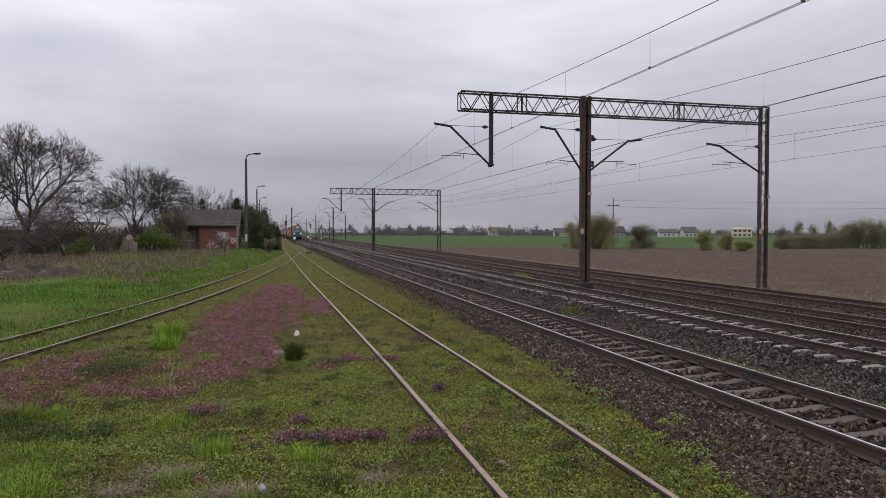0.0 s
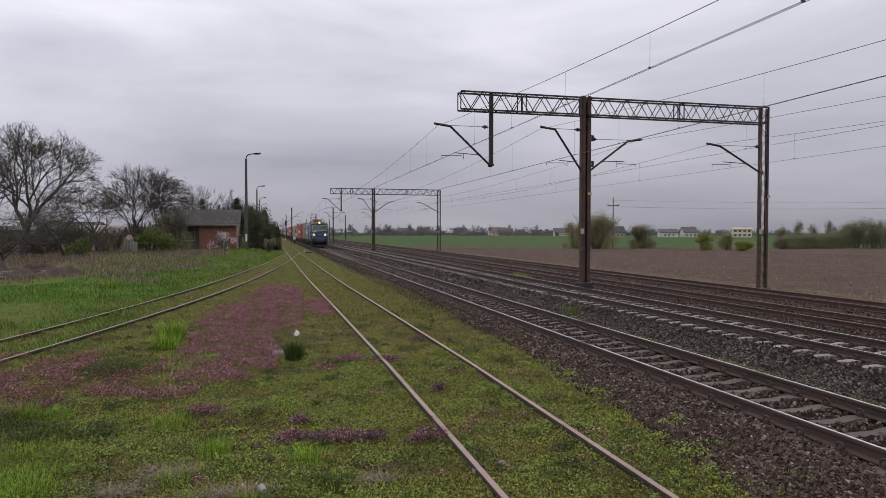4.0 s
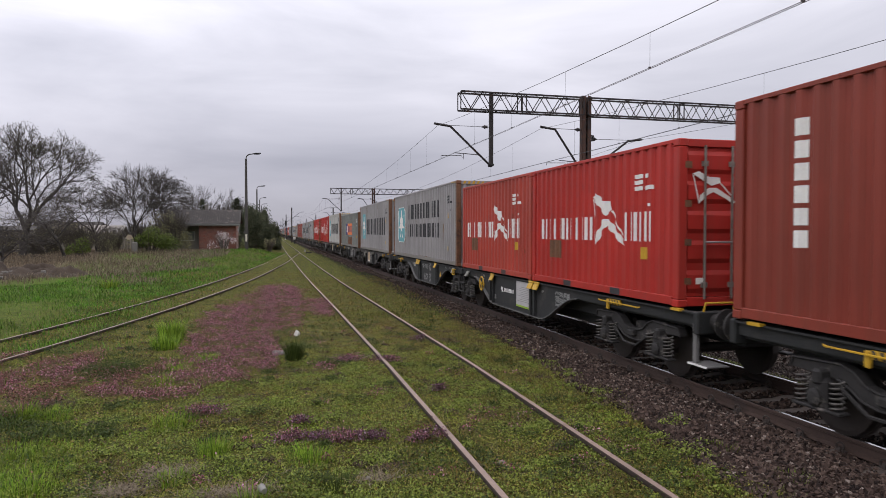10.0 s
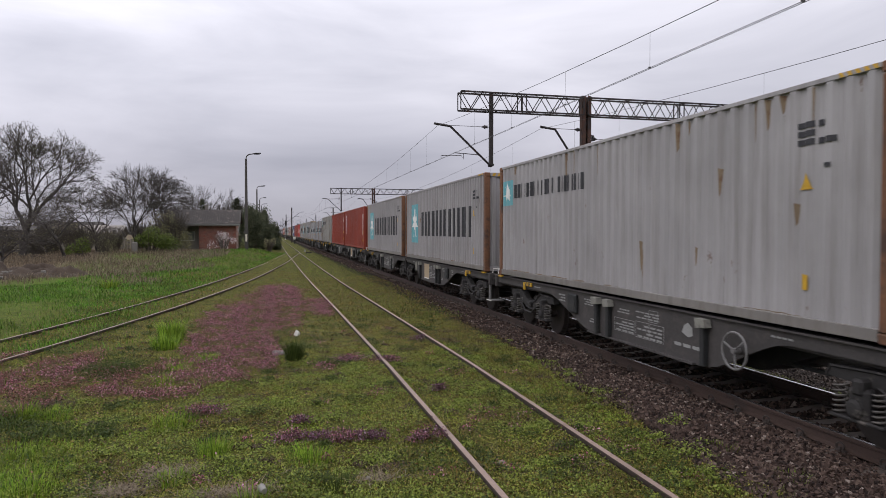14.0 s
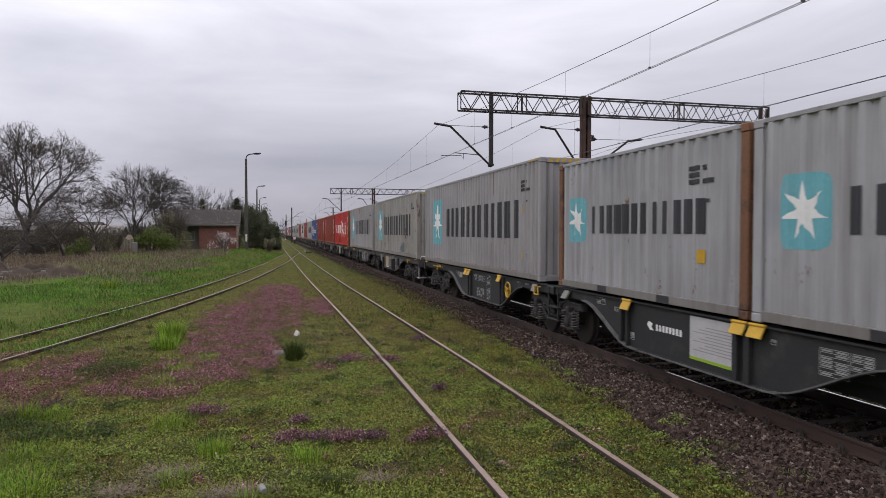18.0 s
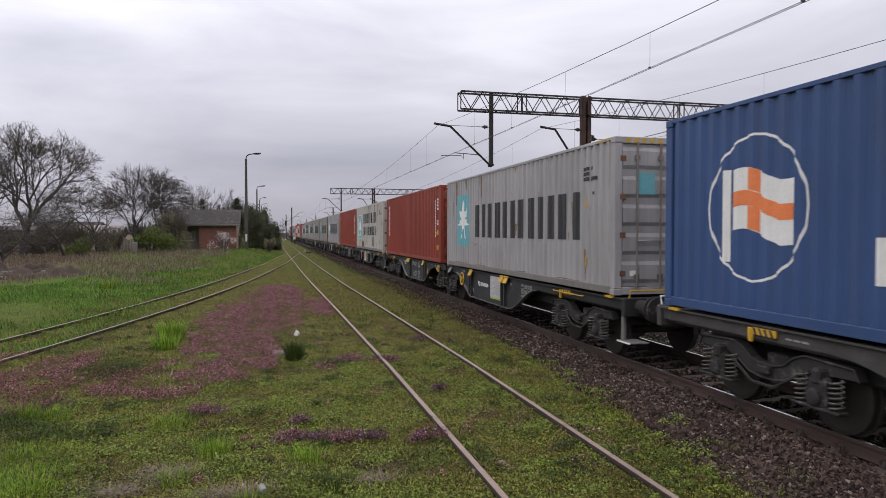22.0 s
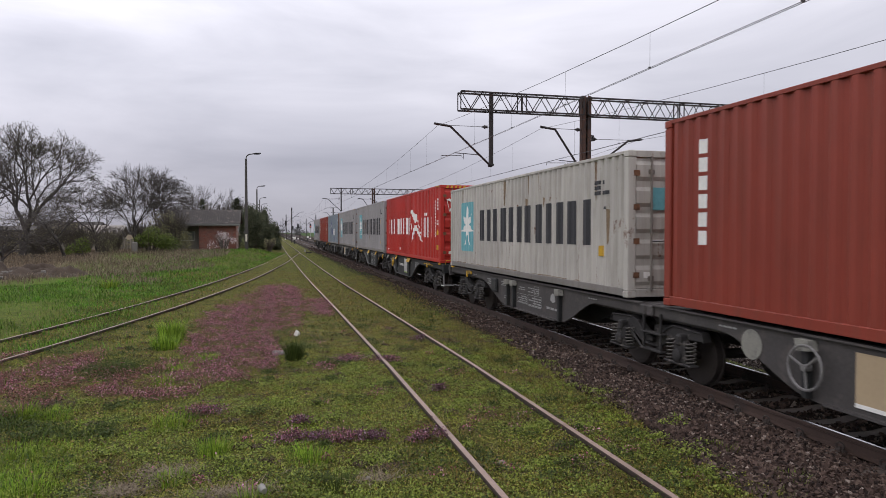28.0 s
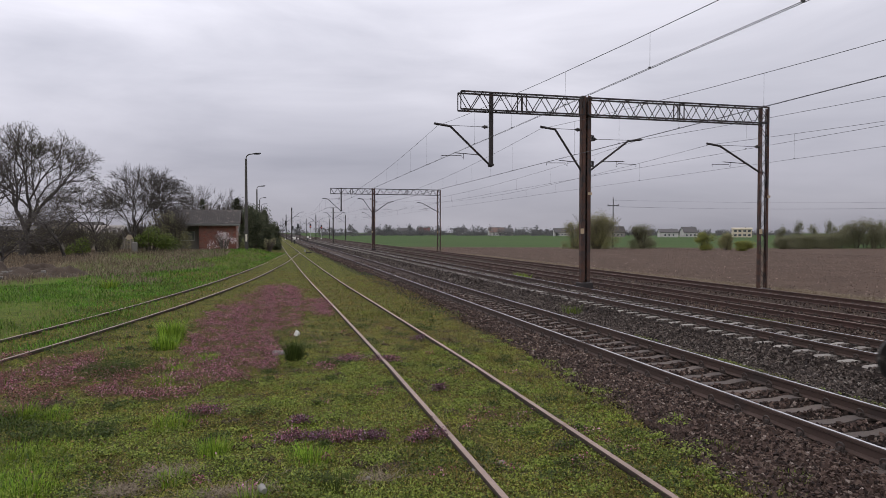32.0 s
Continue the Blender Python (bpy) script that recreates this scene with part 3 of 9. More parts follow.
def bracket(parent, x, y, xt, zt, zb, side, reach=0.75):
    """Slanting arm from the mast foot (x, zb) to its tip over the track (xt, zt), tie rod, steady arm."""
    knee = xt - side * reach
    arm = part("bracket_arm", Shape().tube([(x, y, zb), (knee, y, zt - 0.06)], 0.05, 6).tube([(knee, y, zt - 0.06), (xt, y, zt + 0.04)], 0.055, 6), M_lattice, parent)
    part("tie_rod", Shape().tube([(x, y, zt - 0.03), (knee, y, zt - 0.02)], 0.011, 4), M_lattice, arm)
    part("tie_insulator", Shape().disc((x + side * 0.10, y, zt - 0.03), (side, 0, 0), [(0, 0.02), (0.02, 0.07), (0.05, 0.035), (0.07, 0.085), (0.11, 0.04), (0.13, 0.10), (0.19, 0.06), (0.30, 0.015)], 8), M_lattice, arm)
    part("foot_clamp", Shape().box(min(x - side * 0.12, x + side * 0.06), max(x - side * 0.12, x + side * 0.06), y - 0.07, y + 0.07, zb - 0.09, zb + 0.07, 0.01), M_lattice, arm)
    # registration rod on the slanting arm, and the light steady arm that hangs below it
    zs = zb + 0.45
    xs = x + (knee - x) * min(1, 0.45 / max(0.2, zt - 0.06 - zb))
    rod, far_end = knee - side * 0.2, xt - side * 0.32
    part("registration_rod", Shape().tube([(xs, y, zs), (rod, y, zs + 0.06)], 0.020, 5), M_lattice, arm)
    part("steady_arm", Shape().tube([(rod - side * 0.42, y, zs + 0.02), (rod - side * 0.42, y, zs - 0.22), (rod - side * 0.32, y, zs - 0.06), (far_end, y, zs - 0.08), (far_end, y, zs - 0.2)], 0.014, 4), M_lattice, arm)


def gantry(y):
    g = thing("catenary_gantry", "rusty steel lattice gantry on two masts carrying overhead wires", "gantry", pose(0, y, 0), "catenary gantries")
    for x, zb, h, w in ((14.50, -0.05, 8.83, 0.185), (24.42, -0.5, 8.73, 0.215)):
        mast = part("mast", Shape().box(x - 0.3, x + 0.3, -0.35, 0.35, zb - 0.6, zb + 0.03, 0.03), M_lattice, g, "concrete-footed lattice mast")
        a, b, lace = lattice_mast(h - zb, w, 0.13 if x < 20 else 0.085, 0.075 if x < 20 else 0.035)
        for nm, sh, mt in (("channel", a, M_mast_rust), ("channel", b, M_mast_rust), ("lacing", lace, M_lattice)):
            part(nm, sh, mt, mast).location = (x, 0, zb)
        part("number_plate", Shape().box(x - w - 0.1, x - w + 0.08, -0.16, -0.15, 2.3, 2.55), M_beige, mast, "blank yellowish plate")
        part("band", Shape().box(x + w - 0.1, x + w + 0.1, -0.16, -0.15, 4.15, 4.27), M_beige, mast)
    for x0, x1 in ((8.27, 14.3), (14.52, 24.5)):
        ch, web = truss(x0, x1, 0, 7.92, 8.72)
        part("girder", ch, M_lattice, g)
        part("lacing", web, M_lattice, g)
    part("drop_post", Shape().box(9.70, 9.87, -0.09, 0.09, 5.45, 8.8, 0.01).box(9.66, 9.91, -0.1, 0.1, 5.42, 5.5, 0.01), M_lattice, g)
    bracket(g, 9.72, 0, 7.1, 7.22, 5.46, -1)
    bracket(g, 14.32, 0, 12.2, 7.27, 5.26, -1)
    bracket(g, 14.72, 0, 17.5, 6.85, 5.3, 1)
    bracket(g, 24.26, 0, 21.1, 6.78, 5.42, -1)
    for z0 in (5.5, 6.72):
        part("cage", Shape().plate([(14.62, z0), (14.9, z0), (14.9, z0 + 0.27), (14.62, z0 + 0.27), (14.62, z0 + 0.22), (14.86, z0 + 0.22), (14.86, z0 + 0.05), (14.62, z0 + 0.05)], -0.1, 0.1, ax=1), M_lattice, g)
    return g


gan = gantry(30.0)
copy_thing(gan, pose(0, 100.0, 0))


def single_mast(x, y, arms, h=8.2):
    g = thing("catenary_mast", "slim dark steel mast carrying an overhead wire bracket", "mast", pose(0, y, 0), "catenary masts")
    z0 = float(ground_z(x, y))
    part("post", Shape().box(x - 0.13, x + 0.13, -0.13, 0.13, z0 - 0.1, h, 0.02), M_lattice, g)
    for xt, side in arms:
        bracket(g, x + side * 0.13, 0, xt, 7.15, 5.6, side)
    return g


for y in (167.0, 234.0, 301.0, 368.0):
    single_mast(4.6, y, [(7.3, 1)])
    single_mast(14.4, y, [(12.1, -1), (17.4, 1)])
    single_mast(24.3, y, [(21.4, -1)])
single_mast(24.4, -38.0, [(21.4, -1)])
single_mast(14.4, -38.0, [(12.1, -1), (17.4, 1)])
single_mast(4.6, -38.0, [(7.3, 1)])

SPANS = [-108.0, -38.0, 30.0, 100.0, 167.0, 234.0, 301.0, 368.0]


def overhead(x, zc, zm, sag, twin, first, gap):
    """Messenger with sag, contact wire and droppers, span by span."""
    w = thing("overhead_line", "thin dark catenary wire with droppers above the track", "overhead wire", group="overhead lines")
    for i in range(len(SPANS) - 1):
        a, b = SPANS[i], SPANS[i + 1]
        mw = part("messenger_wire", Shape().tube([(x, a + (b - a) * k / 16, zm - 4 * sag * k / 16 * (1 - k / 16)) for k in range(17)], 0.0075, 5), M_wire, w)
        far = Shape()
        yy = first + math.ceil((a + 2.0 - first) / gap) * gap
        while yy < b - 2.0:
            u = (yy - a) / (b - a)
            zt = zm - 4 * sag * u * (1 - u)
            dr = Shape().tube([(x, yy, zt), (x, yy, zc)], 0.0035, 3).box(x - 0.025, x + 0.025, yy - 0.015, yy + 0.015, zc - 0.004, zc + 0.03)
            if -38 <= a < 100:
                part("dropper", dr, M_wire, mw)
            else:
                far.add(dr.v, dr.f)
            yy += gap
        if far.v:
            part("far_droppers", far, M_wire, mw)["kind"] = "stuff"
        for s in ((-0.025, 0.025) if twin else (0,)):
            part("contact_wire", Shape().tube([(x + s, a + (b - a) * k / 4, zc) for k in range(5)], 0.006, 4), M_wire, w)


overhead(X1, 5.60, 7.15, 1.1, True, 12.14, 4.0)
overhead(X2, 5.58, 7.2, 1.12, True, 15.0, 3.75)
overhead(X3, 5.5, 6.85, 0.8, False, 16.0, 6.2)
overhead(X4, 5.45, 6.75, 0.8, False, 18.0, 6.2)

# ---- containers ----
W2, PITCH_W, DEEP = 1.219, 0.278, 0.042
MESHES = {}


def shared(key, make, material, smooth=False):
    """One mesh for all alike pieces."""
    k = (key, material.name)
    if k not in MESHES:
        MESHES[k] = make().mesh(key[0], material, smooth)
    return MESHES[k]


def wave(lo, hi):
    """Break points (place, inset) of trapezoid corrugation between lo and hi."""
    n = max(1, round((hi - lo) / PITCH_W))
    p = (hi - lo) / n
    out = [(lo, DEEP)]
    for i in range(n):
        a = lo + i * p
        out += [(a + p * 0.16, DEEP), (a + p * 0.34, 0.0), (a + p * 0.66, 0.0), (a + p * 0.84, DEEP)]
    return out + [(hi, DEEP)]


def corrugated(lo, hi, z0, z1, face, sign, ax):
    """A corrugated sheet; face: its outer plane, sign: outward, ax 0: faces x, 1: faces y."""
    s, pts = Shape(), wave(lo, hi)
    for t in (0.0, 0.006):
        vs = []
        for u, d in pts:
            w = face - sign * (d + t)
            vs += [(w, u, z0), (w, u, z1)] if ax == 0 else [(u, w, z0), (u, w, z1)]
        s.add(vs, [(2 * i, 2 * i + 2, 2 * i + 3, 2 * i + 1) for i in range(len(pts) - 1)])
    return s


def clip(poly, a, b):
    """Convex polygon cut to a <= first coordinate <= b."""
    for lim, keep in ((a, 1), (b, -1)):
        out = []
        for i, p in enumerate(poly):
            q = poly[(i + 1) % len(poly)]
            dp, dq = (p[0] - lim) * keep, (q[0] - lim) * keep
            if dp >= 0:
                out.append(p)
            if dp * dq < 0:
                t = dp / (dp - dq)
                out.append((lim, p[1] + (q[1] - p[1]) * t))
        poly = out
        if len(poly) < 3:
            return []
    return poly


def weld(s):
    """Joins the vertices that lie on one another."""
    at, to, out = {}, [], Shape()
    for p in s.v:
        k = tuple(round(c, 4) for c in p)
        if k not in at:
            at[k] = len(out.v)
            out.v.append(p)
        to.append(at[k])
    for f in s.f:
        q = [to[i] for i in f]
        q = [v for i, v in enumerate(q) if v != q[i - 1]]
        if len(q) > 2:
            out.f.append(tuple(q))
    return out


def decal(polys, L, lift=0.003, step=0.0):
    """Paint on the corrugated side that faces the platform: polygons of (metres from the far end, height)."""
    s, pts = Shape(), wave(-L / 2 + 0.17, L / 2 - 0.17)
    face = -W2 + 0.012
    for k, poly in enumerate(polys):
        poly = [(L / 2 - u, z) for u, z in poly]
        lo, hi = min(p[0] for p in poly), max(p[0] for p in poly)
        for (a, da), (b, db) in zip(pts, pts[1:]):
            if b <= lo or a >= hi or b - a < 1e-6:
                continue
            c = clip(poly, a, b)
            if len(c) >= 3:
                vs = [(face + da + (db - da) * (y - a) / (b - a) - lift - step * (k % 9), y, z) for y, z in c]
                s.add(vs, [tuple(range(len(vs)))])
    return weld(s)


def rect(u0, u1, z0, z1):
    return [(u0, z0), (u1, z0), (u1, z1), (u0, z1)]


def tile(u0, u1, z0, z1, r=0.14):
    """A square with cut corners."""
    return [(u0 + r, z0), (u1 - r, z0), (u1 - r * 0.3, z0 + r * 0.3), (u1, z0 + r), (u1, z1 - r), (u1 - r * 0.3, z1 - r * 0.3), (u1 - r, z1), (u0 + r, z1), (u0 + r * 0.3, z1 - r * 0.3), (u0, z1 - r), (u0, z0 + r), (u0 + r * 0.3, z0 + r * 0.3)]


def bars(u0, u1, z0, z1, n, gap=0.24, stroke=0.27):
    """Lettering that is shown as plain upright bars, two to a character; each bar a piece of its own."""
    out, w = [], (u1 - u0) / (n + (n - 1) * gap)
    for i in range(n):
        a = u0 + i * w * (1 + gap)
        out += [[rect(a, a + w * stroke, z0, z1)], [rect(a + w * (1 - stroke), a + w, z0, z1)]]
    return out


def rows_of_bars(u0, u1, z0, z1, rows, cols):
    """Small unreadable writing as plain bars."""
    out, h = [], (z1 - z0) / rows
    for r in range(rows):
        k = cols - (r * 2) % 3
        w = (u1 - u0) / cols
        for i in range(k):
            out.append(rect(u0 + i * w + w * 0.1, u0 + (i + 1) * w - w * 0.1, z0 + r * h + h * 0.2, z0 + (r + 1) * h - h * 0.1))
    return out


def star(u, z, r, n=7):
    out = []
    for i in range(n):
        a = math.pi / 2 + 2 * math.pi * i / n
        b, c = a - math.pi / n, a + math.pi / n
        out.append([(u, z), (u + 0.38 * r * math.cos(b), z + 0.38 * r * math.sin(b)), (u + r * math.cos(a), z + r * math.sin(a)), (u + 0.38 * r * math.cos(c), z + 0.38 * r * math.sin(c))])
    return out


def wing(u0, z0, w, h):
    """A slanting flag shape: two waves, held by two thin lines; four separate strokes."""
    f = lambda *ps: [(u0 + a * w, z0 + b * h) for a, b in ps]
    return [[f((0, .93), (.14, 1), (.36, .84), (.26, .70)), f((.26, .70), (.36, .84), (.60, .82), (.62, .66), (.42, .56))],
            [f((.14, 0), (.34, .28), (.36, .50), (.17, .26)), f((.34, .28), (.46, .37), (.54, .50), (.36, .50)), f((.46, .37), (.74, .17), (.84, .22), (.54, .50)), f((.74, .17), (.86, .05), (1, .02), (.84, .22))],
            [f((0.005, .90), (.03, .88), (.165, .03), (.14, .02))], [f((.605, .64), (.635, .65), (.92, .20), (.89, .20))]]


def marks_for(brand, L, H):
    """Painted marks: (name, label, material, polygons)."""
    k, out = (H - 2.591), []
    s = 1.0 if L > 8 else 0.5
    if brand == "star":
        sq, tx = ((1.3, 2.75, 0.7, 2.35), (3.4, 10.7, 1.0, 1.97)) if s == 1 else ((0.45, 1.25, 0.95, 1.85), (1.5, 5.1, 1.13, 1.65))
        if s == 1 and k < 0.1:
            sq, tx = (1.3, 2.75, 0.55, 2.1), (3.4, 10.7, 0.9, 1.8)
        cx, cz, r = (sq[0] + sq[1]) / 2, (sq[2] + sq[3]) / 2, (sq[1] - sq[0]) * 0.46
        out = [("square_mark", "faded turquoise square", M_teal, [tile(*sq)]), ("star_mark", "white seven-pointed star", M_white, star(cx, cz, r)),
               ("lettering", "large charcoal bars", M_dark, bars(*tx, 6, 0.2, 0.36))]
    elif brand == "star_two":
        out = [("square_border", "white border", M_white, [tile(1.175, 2.875, 0.675, 2.325, 0.19)]), ("square_mark", "faded turquoise square", M_teal, [tile(1.2, 2.85, 0.7, 2.3, 0.18)]), ("star_mark", "white seven-pointed star", M_white, star(2.02, 1.5, 0.72)),
               ("lettering", "two rows of charcoal bars", M_dark, bars(3.7, 9.65, 1.72, 2.36, 6, 0.22, 0.3) + bars(3.7, 9.65, 0.95, 1.5, 7, 0.24, 0.3))]
    elif brand == "star_line":
        out = [("square_mark", "small turquoise square", M_teal, [rect(0.3, 0.95, 1.85, 2.5)]), ("star_mark", "small white star", M_white, star(0.62, 2.17, 0.3)),
               ("lettering", "row of small charcoal bars", M_dark, bars(1.15, 3.65, 2.02, 2.36, 6) + bars(3.9, 5.1, 2.02, 2.36, 4))]
    elif brand == "wing":
        if s == 1:
            out = [("lettering", "large white bars", M_white, [[rect(p, q, 1.05, 1.80)] for a, b in ((0.92, 1.66), (1.85, 2.46), (2.60, 3.44), (3.56, 4.24), (4.33, 4.98), (5.07, 5.68), (5.78, 6.42)) for p, q in ((a, a + 0.14), (b - 0.22, b))] + bars(8.75, 10.7, 0.95, 1.74, 3, 0.22, 0.2) + [[rect(9.42, 9.54, 1.82, 1.93)], [rect(9.72, 9.84, 1.82, 1.93)]]),
                   ("flag_mark", "white winged flag shape", M_white, wing(6.5, 0.72, 2.5, 1.45))]
        else:
            out = [("lettering", "white bars", M_white, bars(0.6, 3.1, 1.0, 1.45, 7, 0.22, 0.2) + bars(4.4, 5.25, 1.0, 1.5, 3, 0.25, 0.2)), ("flag_mark", "white winged flag shape", M_white, wing(3.1, 0.9, 1.3, 1.0)),
                   ("patch", "dark brown repair patch", M_rustpost, [rect(1.0, 1.7, 0.6, 0.98)])]
    elif brand in ("column", "column_in"):
        u = 0.85 if brand == "column" else 1.03
        col = []
        for i in range(6):
            z = 2.5 - i * 0.265
            col.append([rect(u + 0.04, u + 0.24, z - 0.205, z)])
        out = [("lettering", "upright column of white bars", M_white, col)]
    elif brand == "panel":
        z0, z1 = (1.12, 1.9) if k > 0.1 else (0.93, 1.83)
        out = [("blue_panel", "navy blue square", M_navy, [rect(3.88, 5.22, z0, z1)]), ("orange_panel", "faded orange panel", M_orange, [rect(5.225, 8.25, z0, z1)])]
        out += [("lettering", "white bars on the navy square", M_white, bars(4.0, 5.1, z0 + 0.2, z1 - 0.2, 3, 0.2, 0.3)), ("lettering", "dark blue bars on the orange panel", M_navy, bars(5.5, 8.0, z0 + 0.2, z1 - 0.2, 8, 0.3, 0.3))]
        if k > 0.1:
            out.append(("lettering", "thin white bars", M_white, bars(5.4, 7.7, 0.8, 0.92, 7, 0.4, 0.4)))
        else:
            out.append(("patch", "rust-brown repair patch", M_rustpost, [rect(5.6, 8.2, 0.17, 0.78)]))
    elif brand == "ring":
        ring = []
        for i in range(24):
            a, b = 2 * math.pi * i / 24, 2 * math.pi * (i + 1) / 24
            g = lambda t, r: (2.02 + 0.92 * r * math.cos(t), 1.47 + 0.97 * r * math.sin(t))
            ring.append([g(a, 1), g(b, 1), g(b, 0.965), g(a, 0.965)])
        fz = lambda q: 0.07 * math.sin(5.2 * (q - 1.6)) - 0.12 * (q - 1.6)
        strip = lambda a, b, lo, hi: [[(p, lo + fz(p)), (q, lo + fz(q)), (q, hi + fz(q)), (p, hi + fz(p))] for p, q in [(a + (b - a) * k / 6, a + (b - a) * (k + 1) / 6) for k in range(6)]]
        flag = strip(1.6, 2.72, 1.17, 1.98)
        out = [("ring_mark", "thin white ring", M_white, ring), ("flag_mark", "white flag on a staff", M_white, [[rect(1.42, 1.54, 0.75, 2.0)], flag]),
               ("cross_mark", "orange-red cross on the flag", M_orange, [strip(1.61, 2.70, 1.48, 1.68), strip(1.93, 2.12, 1.175, 1.475), strip(1.93, 2.12, 1.685, 1.975)])]
        script = []
        for u, w, z0, z1 in ((3.9, .3, .6, 1.1), (4.15, .22, 1.1, 1.7), (4.0, .3, 1.65, 2.3), (4.75, .5, 1.0, 1.5), (5.4, .2, .55, 2.3), (5.9, .75, 1.0, 1.45), (6.85, .5, 1.0, 1.5), (7.5, .3, 1.0, 1.5), (7.95, .18, 1.0, 1.5), (8.3, .55, 1.0, 1.5), (9.05, .5, .95, 1.5)):
            script.append([rect(u, u + w * 0.6, z0, z1)])
        out.append(("lettering", "white script shown as bars", M_white, script))
    elif brand == "chevron":
        out = [("chevron_mark", "dark slate chevron", M_navy, [[(3.7, 2.5), (4.2, 2.2), (4.9, 1.95), (4.5, 1.85), (3.95, 2.1)], [(4.5, 1.85), (4.9, 1.95), (4.3, 1.5), (3.9, 1.45)]]), ("chevron_mark", "pale grey arrow", M_white, [[(3.6, 2.0), (4.5, 1.82), (3.9, 1.55), (3.95, 1.8)]]),
               ("lettering", "dark slate bars", M_navy, bars(4.5, 6.6, 0.86, 1.48, 3, 0.2, 0.36) + bars(7.1, 8.6, 0.45, 0.62, 4, 0.6, 0.3)), ("lettering", "pale grey bars", M_white, bars(6.75, 8.6, 0.86, 1.48, 2, 0.18, 0.34))]
    dark = brand in ("wing", "column", "column_in", "ring", "chevron", "panel")
    ink = M_white if dark else M_dark
    if brand.startswith("column") or (brand == "wing" and L > 8):
        out.append(("number_marks", "", ink, [rect(L - 0.87, L - 0.80, z_, z_ + 0.075) for z_ in [0.98 + 0.118 * i for i in range(12)]] + [rect(L - 0.55, L - 0.48, z_, z_ + 0.07) for z_ in [2.0 + 0.115 * i for i in range(4)]] + [rect(L - 0.58, L - 0.45, z_, z_ + 0.03) for z_ in (1.42, 1.47, 1.52, 1.57)]))
    else:
        out.append(("number_marks", "", ink, rows_of_bars(L - 1.35, L - 0.75, H - 0.75, H - 0.45, 3, 4) + rows_of_bars(L - 0.95, L - 0.8, H - 1.02, H - 0.88, 2, 1)))
    if k > 0.1:
        z = 1.0 if dark else 1.6
        e = 0.66 if brand.startswith("column") or brand == "wing" else 0.0
        out.append(("warning_mark", "yellow warning triangle and plate", M_yellow, [[(L - 1.30 + e, z + 0.05), (L - 1.07 + e, z + 0.05), (L - 1.185 + e, z + 0.26)]]))
        out.append(("warning_plate", "yellow height plate", M_yellow, [rect(L - 1.25 + e, L - 1.12 + e, 0.48, 0.66)]))
    else:
        out.append(("warning_mark", "small yellow plate", M_yellow, [rect(L - 1.1, L - 0.95, 0.7, 0.9)]))
    return out


def posts_shape(L, H, sx, sy):
    s = Shape()
    x0, x1 = (-W2 + 0.004, -W2 + 0.16) if sx < 0 else (W2 - 0.16, W2 - 0.004)
    y0, y1 = (-L / 2 + 0.006, -L / 2 + 0.17) if sy < 0 else (L / 2 - 0.17, L / 2 - 0.006)
    lo, hi = (0.118, H - 0.118) if sx < 0 else (0.0, H)
    return s.box(x0, x1, y0, y1, lo, hi, 0.015)


def casting_shape(L, H, sx, sy, top):
    x0, x1 = (-W2, -W2 + 0.162) if sx < 0 else (W2 - 0.162, W2)
    y0, y1 = (-L / 2, -L / 2 + 0.178) if sy < 0 else (L / 2 - 0.178, L / 2)
    z0, z1 = (H - 0.118, H) if top else (0, 0.118)
    return Shape().box(x0, x1, y0, y1, z0, z1, 0.014)


